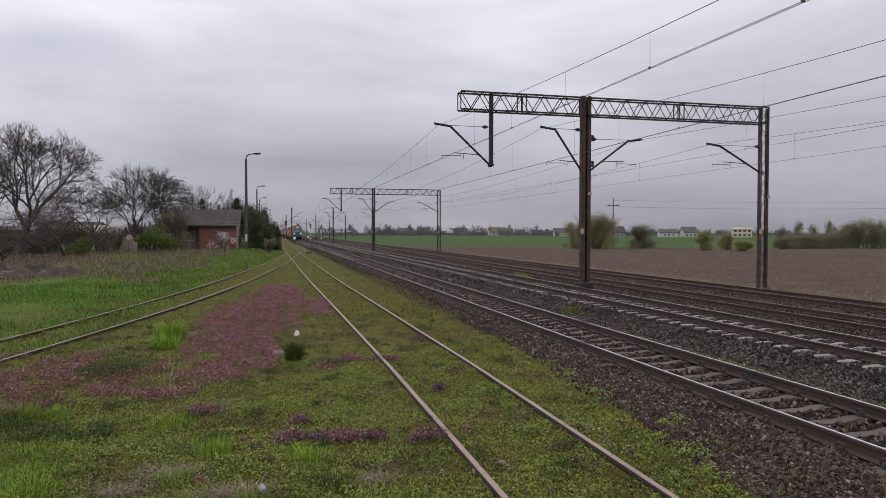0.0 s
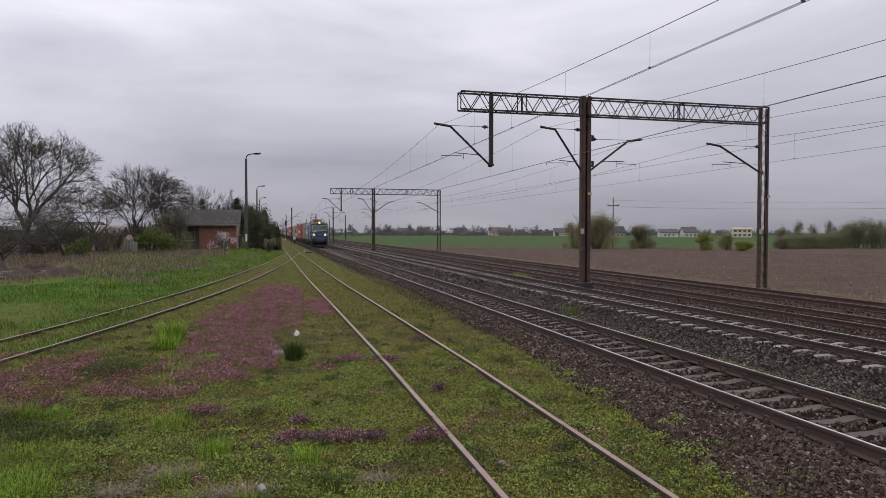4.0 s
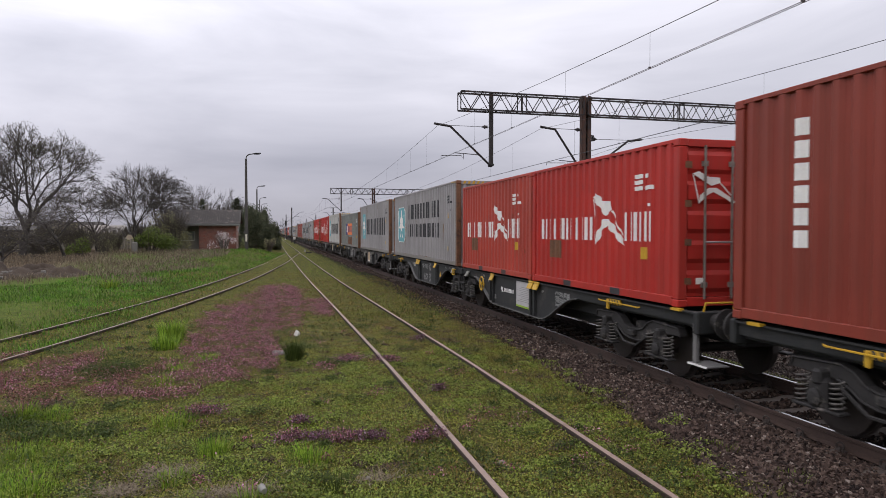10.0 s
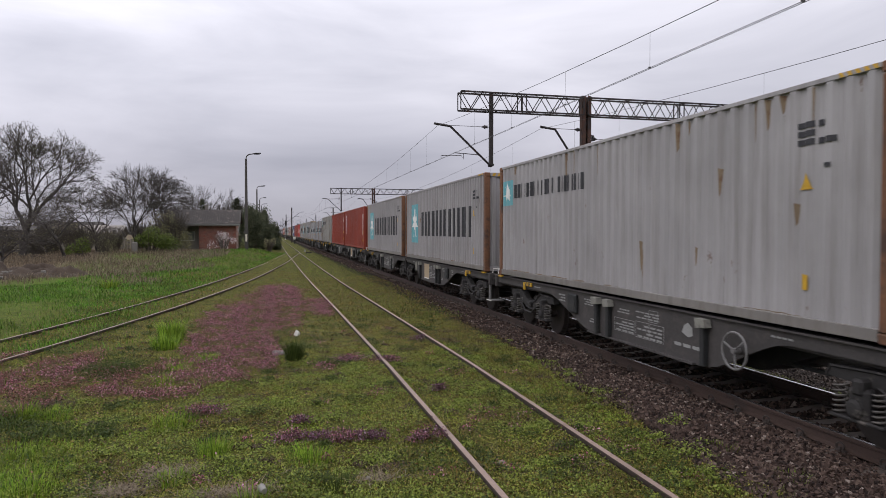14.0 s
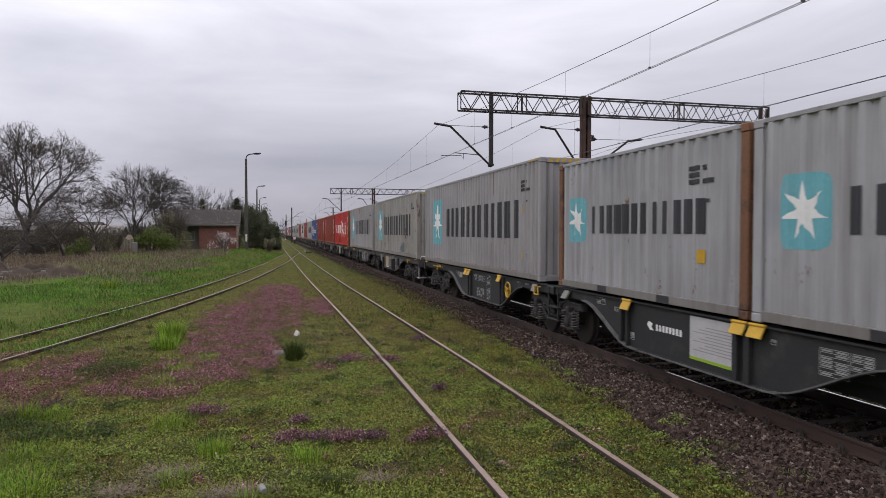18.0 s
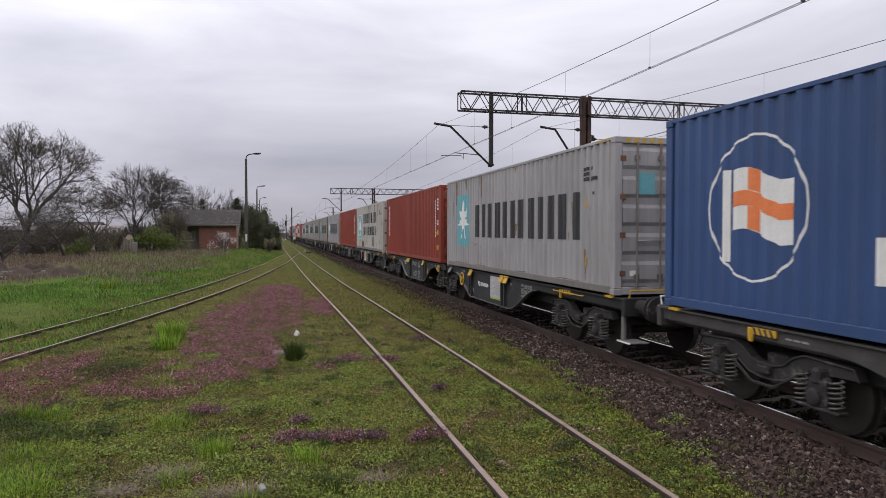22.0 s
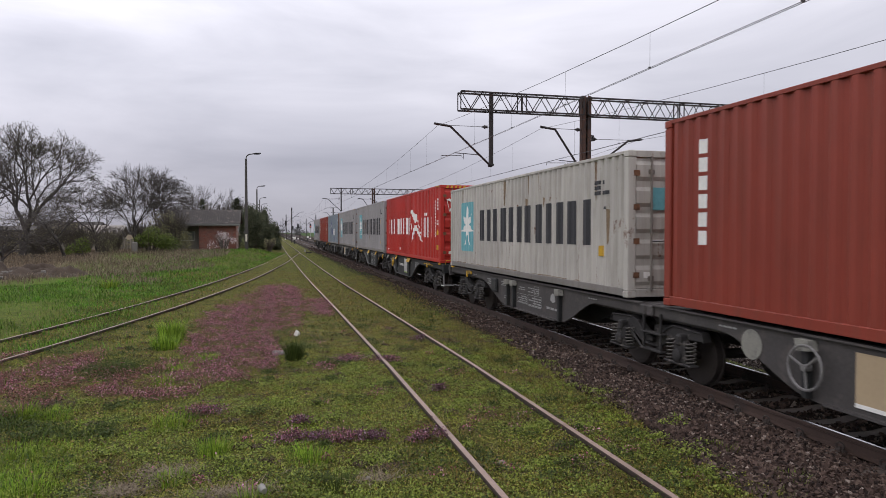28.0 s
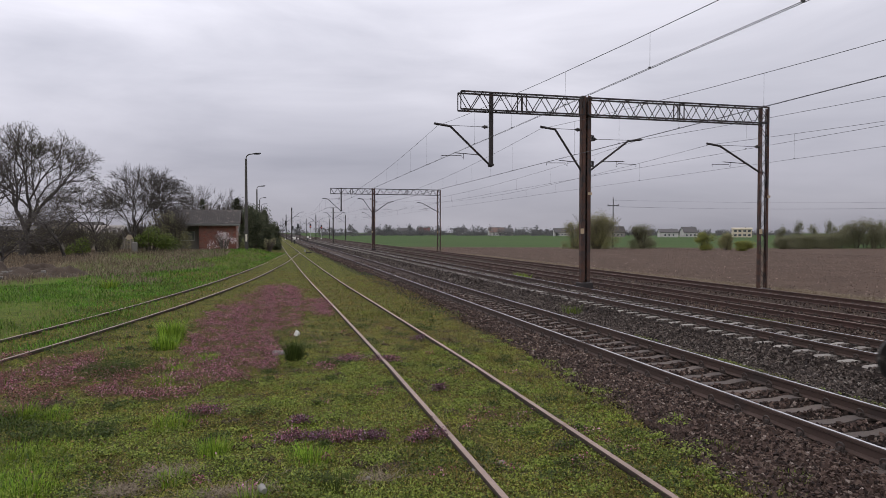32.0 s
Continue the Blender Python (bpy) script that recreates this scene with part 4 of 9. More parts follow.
def door_parts(c, L, H, sy, mat, hasp):
    """Two door leaves with recessed panels, locking bars, handles and hinges."""
    f = sy * (L / 2 - 0.05)
    for sx in (-1, 1):
        a, b = (-W2 + 0.17, -0.008) if sx < 0 else (0.008, W2 - 0.17)

        def leaf():
            lo, hi, n = 0.16, H - 0.13, 5
            prof = [(f - sy * 0.03, lo), (f, lo)]
            for i in range(n):
                z0, z1 = lo + (hi - lo) * (i + 0.12) / n, lo + (hi - lo) * (i + 0.88) / n
                prof += [(f, z0), (f + sy * 0.034, z0 + 0.07), (f + sy * 0.034, z1 - 0.07), (f, z1)]
            s = Shape().plate(prof + [(f, hi), (f - sy * 0.03, hi)], a, b)
            return s
        d = part("door", shared(("door", L, H, sx, sy), leaf, mat), mat, c)
        for fr in (0.27, 0.73):
            x = a + (b - a) * fr
            bar = shared(("locking_bar", L, H, sx, sy, fr), lambda: Shape().tube([(x, f + sy * 0.062, 0.12), (x, f + sy * 0.062, H - 0.1)], 0.019, 6).box(x - 0.05, x + 0.05, f - 0.07 if sy < 0 else f + 0.03, f - 0.03 if sy < 0 else f + 0.07, 0.3, 0.38)
                         .box(x - 0.05, x + 0.05, f - 0.07 if sy < 0 else f + 0.03, f - 0.03 if sy < 0 else f + 0.07, H - 0.42, H - 0.34), M_bar if hasp else mat)
            part("locking_bar", bar, None, d)
            part("handle", shared(("handle", L, sx, sy, fr), lambda: Shape().tube([(x, f + sy * 0.085, 1.0), (x + (0.28 if fr < 0.5 else -0.28), f + sy * 0.085, 1.0)], 0.016, 5), M_steel), None, d)
        hx = a if sx < 0 else b
        for i in range(4):
            z = 0.4 + (H - 0.8) * i / 3
            part("hinge", shared(("hinge", L, H, sx, sy, i), lambda: Shape().box(hx - 0.06, hx + 0.06, f + sy * 0.035 - 0.01, f + sy * 0.035 + 0.012, z - 0.05, z + 0.05), M_rustpost), None, d)
    part("notice", shared(("notice", L, H, sy), lambda: Shape().box(0.3, 0.62, f + sy * 0.036 - 0.002, f + sy * 0.036 + 0.002, H - 0.95, H - 0.6), M_white), None, c, "white notice plate")
    part("notice", shared(("notice_b", L, H, sy), lambda: Shape().box(-0.9, -0.75, f + sy * 0.036 - 0.002, f + sy * 0.036 + 0.002, 0.35, 0.45), M_white), None, c)


def container(spec, m):
    """spec: colour, brand, length, height, near end ('door' or 'wall'), label, rusty posts."""
    col, brand, L, H, end, label, rusty = spec
    mat = M_ct[col]
    post = M_rustpost if rusty else mat
    c = thing("shipping_container", label, "shipping container", m, "containers on the train")
    for sx in (-1, 1):
        part("side_wall", shared(("side_wall", L, H, sx), lambda: corrugated(-L / 2 + 0.17, L / 2 - 0.17, 0.155, H - 0.06, sx * (W2 - 0.012), sx, 0), mat), None, c)
        part("top_rail", shared(("top_rail", L, H, sx), lambda: Shape().box(min(sx * (W2 - 0.006), sx * (W2 - 0.066)), max(sx * (W2 - 0.006), sx * (W2 - 0.066)), -L / 2 + 0.178, L / 2 - 0.178, H - 0.062, H - 0.002, 0.006), mat), None, c)
        part("bottom_rail", shared(("bottom_rail", L, H, sx), lambda: Shape().box(min(sx * (W2 - 0.004), sx * (W2 - 0.05)), max(sx * (W2 - 0.004), sx * (W2 - 0.05)), -L / 2 + 0.178, L / 2 - 0.178, 0.02, 0.157, 0.008), M_ct["rail"] if col.startswith("grey") or col == "cream" else mat), None, c)
        for sy in (-1, 1):
            part("corner_post", shared(("corner_post", L, H, sx, sy), lambda: posts_shape(L, H, sx, sy), post), None, c)
            for top in (0, 1) if sx < 0 else ():
                part("corner_casting", shared(("corner_casting", L, H, sx, sy, top), lambda: casting_shape(L, H, sx, sy, top), post), None, c)
    part("roof", shared(("roof", L, H), lambda: Shape().box(-W2 + 0.066, W2 - 0.066, -L / 2 + 0.18, L / 2 - 0.18, H - 0.045, H - 0.02), mat), None, c)
    part("floor", shared(("floor", L), lambda: Shape().box(-W2 + 0.05, W2 - 0.05, -L / 2 + 0.18, L / 2 - 0.18, 0.06, 0.15), M_black), None, c)
    # fork pockets are flat plates; the dark of the hole is in their colour
    for y in (-1.03, 1.03) if L < 8 else ():
        part("fork_pocket", shared(("fork_pocket", y), lambda: Shape().box(-W2 + 0.0025, -W2 + 0.006, y - 0.18, y + 0.18, 0.028, 0.145), M_dark), None, c, "dark fork-lift pocket")
    for sy in (-1, 1):
        for nm, z0, z1 in (("sill", 0.01, 0.15), ("header", H - 0.125, H - 0.004)):
            y0, y1 = sorted((sy * (L / 2 - 0.012), sy * (L / 2 - 0.12)))
            part(nm, shared((nm, L, H, sy), lambda: Shape().box(-W2 + 0.162, W2 - 0.162, y0, y1, z0, z1, 0.008), mat), None, c)
        if (end == "door") == (sy < 0):
            door_parts(c, L, H, sy, mat, True)
        else:
            part("end_wall", shared(("end_wall", L, H, sy), lambda: corrugated(-W2 + 0.16, W2 - 0.16, 0.15, H - 0.12, sy * (L / 2 - 0.03), sy, 1), mat), None, c)
    if H > 2.7:
        st = Shape()
        for i in range(5):
            for y in (-L / 2 + 0.2, ):
                st.add([(-W2 - 0.001, y + i * 0.11, H - 0.058), (-W2 - 0.001, y + 0.055 + i * 0.11, H - 0.058), (-W2 - 0.001, y + 0.085 + i * 0.11, H - 0.008), (-W2 - 0.001, y + 0.03 + i * 0.11, H - 0.008)], [(0, 1, 2, 3)])
            st.add([(-1.0 + i * 0.16, -L / 2 + 0.008, H - 0.11), (-0.92 + i * 0.16, -L / 2 + 0.008, H - 0.11), (-0.88 + i * 0.16, -L / 2 + 0.008, H - 0.02), (-0.96 + i * 0.16, -L / 2 + 0.008, H - 0.02)], [(0, 1, 2, 3)])
        part("hazard_stripes", shared(("hazard_stripes", L, H), lambda: st, M_yellow), None, c, "yellow hazard stripes")["kind"] = "stuff"
    for i, (nm, lb, mt, polys) in enumerate(marks_for(brand, L, H)):
        pieces = polys if isinstance(polys[0][0], list) else [polys]
        for k, piece in enumerate(pieces):
            ob = part(nm, shared((nm, brand, L, H, i, k), lambda: decal(piece, L, 0.003 + 0.003 * i), mt), None, c, lb if k == 0 else "")
            if nm == "number_marks":
                ob["kind"] = "stuff"
    if brand == "wing" and end == "door":
        f = -(L / 2 - 0.05) - 0.038
        for k, piece in enumerate(wing(-0.98, H - 1.0, 0.8, 0.5)):
            fl = Shape()
            for poly in piece:
                fl.plate(poly, f - 0.003, f, ax=1)
            part("flag_mark", shared(("door_flag", L, H, k), lambda: weld(fl), M_white), None, c, "white winged flag stroke")
    if brand == "star" and end == "door":
        f = -(L / 2 - 0.05) - 0.037
        part("star_plate", shared(("star_plate", L, H), lambda: Shape().box(-0.75, -0.4, f - 0.003, f, H - 1.05, H - 0.65), M_teal), None, c, "small turquoise plate")
    return c


GREY = "grey corrugated steel shipping container with turquoise star square"
RED = "bright red corrugated steel shipping container with white winged mark"
BROWN = "red-brown corrugated steel shipping container with white upright marks"
H9, H8, L40, L20 = 2.896, 2.591, 12.192, 6.058
S = lambda col, brand, end, label, rusty=False, H=H9, L=L40: (col, brand, L, H, end, label, rusty)
LOADS = [
    S("grey_green", "panel", "wall", "weathered grey-green shipping container with navy and orange panel", True), S("brown", "column_in", "wall", BROWN),
    [S("red", "wing", "door", "short bright red shipping container with white winged mark", False, H8, L20), S("red_old", "wing", "door", "short faded red shipping container with white marks", False, H8, L20)],
    S("grey", "star_two", "wall", "grey shipping container with two rows of charcoal marks", True), S("grey", "star", "wall", GREY, True), S("grey_moss", "panel", "wall", "grey-green shipping container with orange panel and rust patch", True, H8),
    S("grey_pale", "star", "wall", "pale weathered shipping container with turquoise star square", True), S("red", "wing", "wall", RED), S("red", "wing", "wall", RED, True), S("grey_light", "star_line", "wall", "plain grey shipping container with small charcoal marks", True),
    S("grey", "star", "wall", GREY, True), S("grey", "star", "wall", GREY, True), S("brown", "column_in", "wall", BROWN), S("brown", "column", "door", BROWN),
    S("grey_old", "star_line", "door", "yellowed grey shipping container with small charcoal marks"), [S("grey_short", "star", "wall", "short grey shipping container with turquoise star square", True, H8, L20)] * 2,
    [S("grey_short", "star", "door", "short grey shipping container with doors and star square", False, H8, L20), S("grey_short", "star", "wall", "short grey shipping container with rusty end posts", True, H8, L20)],
    S("grey", "star", "wall", GREY), S("grey_old", "star", "wall", GREY), S("grey", "star", "wall", GREY), S("red", "wing", "door", RED, True), S("brown", "column", "door", BROWN),
    S("brown", "column", "door", BROWN), S("blue", "ring", "door", "deep blue corrugated shipping container with white ring mark"), S("grey_light", "star", "door", GREY), S("brown", "column", "door", BROWN),
    S("cream", "star_two", "door", "rust-streaked grey shipping container with two rows of marks"), S("brown", "column", "door", BROWN), S("grey_light", "star", "door", GREY), S("grey_old", "star", "wall", GREY, True), S("grey_old", "star", "wall", GREY), S("grey_old", "star", "door", GREY),
    S("grey_old", "star_two", "door", "yellowed grey shipping container with two rows of marks"), S("grey", "star", "wall", GREY, False, H8), S("brown", "column", "door", BROWN), S("cream", "star", "door", "cream-white weathered shipping container with turquoise star square", False, H8),
    S("red", "wing", "door", RED), S("grey", "star", "door", GREY), S("grey", "star", "door", GREY), S("grey_blue", "chevron", "door", "slate-blue shipping container with dark chevron mark", True), S("brown", "column", "door", BROWN), S("grey", "star", "door", GREY),
]
# near ends of the loads along the line at twenty seconds
ENDS = [-263.55, -249.86, -236.4, -223.5, -209.85, -196.38, -182.43, -169.15, -155.05, -142.0, -128.52, -115.43, -101.46, -88.35, -74.45, -61.41, -47.65, -34.4, -20.53, -7.17, 6.64, 19.57, 33.24, 46.6,
        60.42, 73.6, 87.12, 99.95, 113.69, 126.87, 140.92, 153.95, 167.39, 180.4, 193.85, 207.16, 220.83, 233.98, 247.59, 260.7, 273.9, 287.2]
DECK = 1.215


def run(t):
    """How far the train has gone since twenty seconds."""
    u = t - 20.0
    return 24.592 * u - 0.00334 * u * u / 2 - 0.00271 * u ** 3 / 6


# ---- wagons ----
M_rim = surface("handwheel_grey", (0.15, 0.145, 0.14), 0.6, 0.1, 2, 30, 0.2, bump=0)
M_cap = surface("cap_pale_grey", (0.19, 0.185, 0.16), 0.7, 0, 2, 30, 0.25, (0.07, 0.065, 0.06), (0.55, 0.7), 0.1)
def helix(r, h, wire, turns=5):
    pts = [(r * math.cos(2 * math.pi * i / 7), r * math.sin(2 * math.pi * i / 7), h * i / (7 * turns)) for i in range(7 * turns + 1)]
    return Shape().tube(pts, wire, 3)


def bogie(parent, y):
    """Two-axle bogie: arched side frames, coil springs, axle boxes, wheelsets."""
    b = part("bogie", shared(("bogie",), lambda: Shape().box(-0.92, 0.92, -0.2, 0.2, 0.55, 0.8, 0.03).box(-0.3, 0.3, -0.3, 0.3, 0.8, 0.94, 0.02), M_bogie), None, parent)
    b.location = (0, y, 0)
    for sx in (-1, 1):
        x0, x1 = sorted((sx * 0.94, sx * 1.06))
        up = [(-1.42, 0.74), (-1.36, 0.87), (-0.64, 0.90), (-0.46, 0.84), (-0.30, 0.72), (-0.14, 0.68), (0.14, 0.68), (0.30, 0.72), (0.46, 0.84), (0.64, 0.90), (1.36, 0.87), (1.42, 0.74)]
        low = [(0.70, 0.71), (0.52, 0.63), (0.34, 0.52), (0.14, 0.48), (-0.14, 0.48), (-0.34, 0.52), (-0.52, 0.63), (-0.70, 0.71)]
        fr = part("side_frame", shared(("side_frame", sx), lambda: Shape().plate(up + low, x0, x1), M_bogie), None, b)
        if sx < 0:
            part("frame_lip", shared(("frame_lip", sx), lambda: Shape().tube([(sx * 1.07, yy, zz - 0.01) for yy, zz in up], 0.017, 5).tube([(sx * 1.07, yy, zz + 0.01) for yy, zz in low], 0.017, 5), M_bogie), None, fr)
        if sx < 0:
            part("brake_rigging", shared(("brake_rigging", sx), lambda: Shape().tube([(sx * 1.12, -0.62, 0.66), (sx * 1.14, -0.2, 0.42), (sx * 1.14, 0.2, 0.42), (sx * 1.12, 0.62, 0.66)], 0.022, 5).box(min(sx * 1.06, sx * 1.15), max(sx * 1.06, sx * 1.15), -0.1, 0.1, 0.55, 0.66, 0.02), M_bogie), None, b)
        for yy in (-0.9, 0.9):
            ax_ = part("axle_box", shared(("axle_box", sx, yy), lambda: Shape().box(min(sx * 1.0, sx * 1.17), max(sx * 1.0, sx * 1.17), yy - 0.14, yy + 0.14, 0.33, 0.70, 0.045).box(min(sx * 1.02, sx * 1.2), max(sx * 1.02, sx * 1.2), yy - 0.09, yy + 0.05, 0.62, 0.80, 0.03)
                                                  .box(min(sx * 1.03, sx * 1.19), max(sx * 1.03, sx * 1.19), yy - 0.36, yy + 0.36, 0.325, 0.365, 0.012), M_bogie), None, b)
            if sx < 0:
                part("cover", shared(("axle_cover", sx, yy), lambda: Shape().disc((sx * 1.165, yy, 0.47), (sx, 0, 0), [(0, 0.105), (0.035, 0.105), (0.055, 0.07), (0.06, 0.03)], 12), M_bogie), None, ax_)
            for dy in (-0.26, 0.26) if sx < 0 else ():
                sp = part("spring", shared(("spring",), lambda: helix(0.072, 0.34, 0.017, 6), M_spring, True), None, b)
                sp.location = (sx * 1.11, yy + dy, 0.365)
    for yy in (-0.9, 0.9):
        part("wheelset", shared(("wheelset", yy), lambda: Shape().disc((-0.80, yy, 0.46), (1, 0, 0), [(0, 0.2), (0.0, 0.40), (0.01, 0.455), (0.10, 0.46), (0.105, 0.488), (0.135, 0.488), (0.136, 0.38), (0.09, 0.2)], 20)
                                        .disc((0.80, yy, 0.46), (-1, 0, 0), [(0, 0.2), (0.0, 0.40), (0.01, 0.455), (0.10, 0.46), (0.105, 0.488), (0.135, 0.488), (0.136, 0.38), (0.09, 0.2)], 20).tube([(-1.0, yy, 0.46), (1.0, yy, 0.46)], 0.08, 8), M_wheel, False), None, b)
    return b


def belly(y0, y1, deep, sgn, outer=(3.4, 5.85), inner=(1.65, 3.5)):
    """Outline of the side sill: shallow above the bogies, deep in the middle."""
    up = [(y0, 1.17), (y1, 1.17)]
    lo = []
    # shallow and deep reach, from the outer end and from the joint
    (s0, d0), (s1, d1) = (outer, inner) if sgn < 0 else (inner, outer)
    for i in range(11):
        t = i / 10
        lo.append((y1 - s1 - (d1 - s1) * t, 0.99 - (0.99 - deep) * t * t * (3 - 2 * t)))
    for i in range(11):
        t = 1 - i / 10
        lo.append((y0 + s0 + (d0 - s0) * t, 0.99 - (0.99 - deep) * t * t * (3 - 2 * t)))
    return up + [(y1, 0.99)] + lo + [(y0, 0.99)]


def handwheel(parent, x, y, z, r, mat):
    s = Shape()
    s.tube([(x, y + r * math.cos(2 * math.pi * i / 20), z + r * math.sin(2 * math.pi * i / 20)) for i in range(21)], 0.018, 6)
    for i in range(3):
        a = 2 * math.pi * i / 3 + 0.4
        s.tube([(x, y, z), (x, y + r * math.cos(a), z + r * math.sin(a))], 0.016, 5)
    s.disc((x - 0.03, y, z), (1, 0, 0), [(0, 0.04), (0.1, 0.05)], 8)
    part("handwheel", shared(("handwheel", x, y, z, r), lambda: s, mat), None, parent, "round brake handwheel")


HALF, GAP_END = 13.523, 0.93
BELLY = {"outer": (3.95, 6.0), "inner": (1.5, 3.4)}


def ruled(y0, y1, z0, z1, rows, cols, x):
    """A small table stencilled on the sill: a frame, ruled lines and short bars for its writing."""
    s, h, w = Shape(), (z1 - z0) / rows, (y1 - y0) / cols
    for i in range(rows + 1):
        s.box(x - 0.003, x - 0.001, y0, y1, z0 + i * h - 0.004, z0 + i * h + 0.004)
    for i in range(rows):
        for j in range(cols):
            if (i * 3 + j) % 4:
                s.box(x - 0.003, x - 0.001, y0 + (j + 0.12) * w, y0 + (j + 0.88) * w, z0 + (i + 0.3) * h, z0 + (i + 0.75) * h)
    for y in (y0, y1):
        s.box(x - 0.0035, x - 0.0031, y - 0.004, y + 0.004, z0, z1)
    return s


def black_side(w, fr, sgn, e0, e1, wheel_far):
    """Fittings of a black wagon's half: lower flange, ribs, flaps, caps, boards and stencils."""
    x = -1.145
    at = lambda a, b: tuple(sorted((sgn * a, sgn * b)))
    lo = [q for q in belly(e0, e1, 0.345, sgn, **BELLY)[3:-1]]
    fl = Shape()
    for (ya, za), (yb, zb) in zip(lo[:-1], lo[1:]):
        fl.add([(-1.10, ya, za), (-1.225, ya, za), (-1.225, yb, zb), (-1.10, yb, zb), (-1.10, ya, za + 0.022), (-1.225, ya, za + 0.022), (-1.225, yb, zb + 0.022), (-1.10, yb, zb + 0.022)],
               [(0, 1, 2, 3), (7, 6, 5, 4), (1, 5, 6, 2), (0, 3, 7, 4)])
    part("lower_flange", shared(("lower_flange", sgn), lambda: fl, M_lip), None, fr, "worn grey lower flange")
    for a, b in ((6.28, 6.38), (6.52, 6.62), (3.18, 3.26), (3.42, 3.48)):
        y0, y1 = at(a, b)
        part("stiffener", shared(("stiffener_b", sgn, a), lambda: Shape().box(-1.215, -1.1405, y0, y1, 0.368, 1.14, 0.008), M_black), None, fr)
    for a in (3.32, 6.29, 6.64):
        y0, y1 = at(a, a + 0.27)
        fp = part("flap", shared(("flap", sgn, a), lambda: Shape().add([(q, y, z) for q, z in ((-1.19, 1.165), (-1.215, 1.16), (-1.285, 1.02), (-1.26, 1.01)) for y in (y0, y1)], [(0, 1, 3, 2), (2, 3, 5, 4), (4, 5, 7, 6), (6, 7, 1, 0), (0, 2, 4, 6), (7, 5, 3, 1)]), M_yellow), None, w, "yellow folding locking flap")
        part("hinge", shared(("hinge", sgn, a), lambda: Shape().tube([(-1.205, y0 - 0.01, 1.175), (-1.205, y1 + 0.01, 1.175)], 0.024, 8), M_yellow), None, fp)
    y0, y1 = at(0.74, 0.99)
    part("cap", shared(("cap_b", sgn), lambda: Shape().add([(q, y + sgn * (0.06 if z > 1.05 else 0), z) for q, z in ((-1.15, 1.13), (-1.19, 1.14), (-1.27, 0.97), (-1.23, 0.96)) for y in (y0, y1)], [(0, 1, 3, 2), (2, 3, 5, 4), (4, 5, 7, 6), (6, 7, 1, 0), (0, 2, 4, 6), (7, 5, 3, 1)]), M_cap), None, w, "dull pale slanted bracket")
    if sgn < 0:
        part("emblem", shared(("emblem_b", sgn), lambda: Shape().plate([(-4.03, 0.83), (-4.08, 0.89), (-4.2, 0.86), (-4.16, 0.80), (-4.24, 0.75), (-4.12, 0.75)], x - 0.004, x - 0.001), M_white), None, w, "small white emblem")
        for i in range(8):
            part("letter_bar", shared(("letter_bar", i), lambda: Shape().box(x - 0.004, x - 0.001, -4.36 - i * 0.095, -4.30 - i * 0.095, 0.76, 0.86), M_white), None, w)
        bd = part("board", shared(("white_board", sgn), lambda: Shape().box(x - 0.006, x, -6.32, -5.24, 0.52, 1.12), M_board), None, w, "dull white information board with small print")
        part("board_edge", shared(("lime_edge", sgn), lambda: Shape().box(x - 0.008, x - 0.001, -6.32, -5.24, 0.475, 0.52), M_green_mark), None, bd, "lime green edge")
        part("board_text", shared(("board_text", sgn), lambda: _plain_rows(x - 0.007, -6.2, -5.32, 0.62, 1.02, 9), M_dim), None, bd)["kind"] = "stuff"
        part("blue_square", shared(("blue_square", sgn), lambda: Shape().box(x - 0.009, x - 0.0065, -6.28, -6.16, 1.0, 1.09), M_navy), None, bd, "small blue square")
        tables = ((-3.62, -3.40, 0.50, 0.62, 4, 2), (-8.16, -7.74, 0.74, 1.05, 7, 2), (-8.48, -8.19, 0.87, 1.05, 4, 2), (-2.55, -2.2, 1.0, 1.12, 2, 2), (-3.12, -2.9, 0.93, 1.0, 2, 3), (-7.05, -6.95, 0.96, 1.02, 2, 1))
    else:
        tables = ((4.95, 6.05, 0.99, 1.06, 1, 7), (4.95, 5.95, 0.90, 0.97, 1, 6), (5.03, 5.77, 0.43, 0.68, 3, 4), (4.44, 4.78, 0.98, 1.12, 2, 2), (4.44, 4.78, 0.74, 0.95, 2, 1), (4.44, 4.78, 0.54, 0.70, 3, 2), (4.44, 4.78, 0.41, 0.51, 2, 2), (7.84, 8.02, 0.92, 1.04, 4, 1), (8.12, 8.22, 1.0, 1.06, 1, 1), (1.4, 1.65, 1.07, 1.11, 1, 2), (2.0, 2.25, 1.07, 1.11, 1, 3))
        part("warning_mark", shared(("warning_b", sgn), lambda: Shape().plate([(2.80, 0.70), (3.08, 0.70), (2.94, 0.90)], x - 0.004, x - 0.001), M_yellow), None, w, "yellow triangle")
        part("plate", shared(("grey_plate", sgn), lambda: Shape().box(x - 0.012, x, 7.40, 7.74, 0.87, 1.04, 0.004), M_dim), None, w, "plain grey plate")
        yb = Shape().tube([(-1.20, 0.54, 1.10), (-1.26, 0.54, 1.10), (-1.26, 0.54, 0.92), (-1.26, 0.76, 0.92), (-1.26, 0.76, 1.10), (-1.20, 0.76, 1.10)], 0.02, 6)
        part("handle", shared(("yellow_handle", sgn), lambda: yb, M_yellow), None, w, "yellow release handle")
    for k, q in enumerate(tables):
        part("marking", shared(("marking_b", sgn, k), lambda: ruled(*q, x), M_dim), None, w)["kind"] = "stuff"
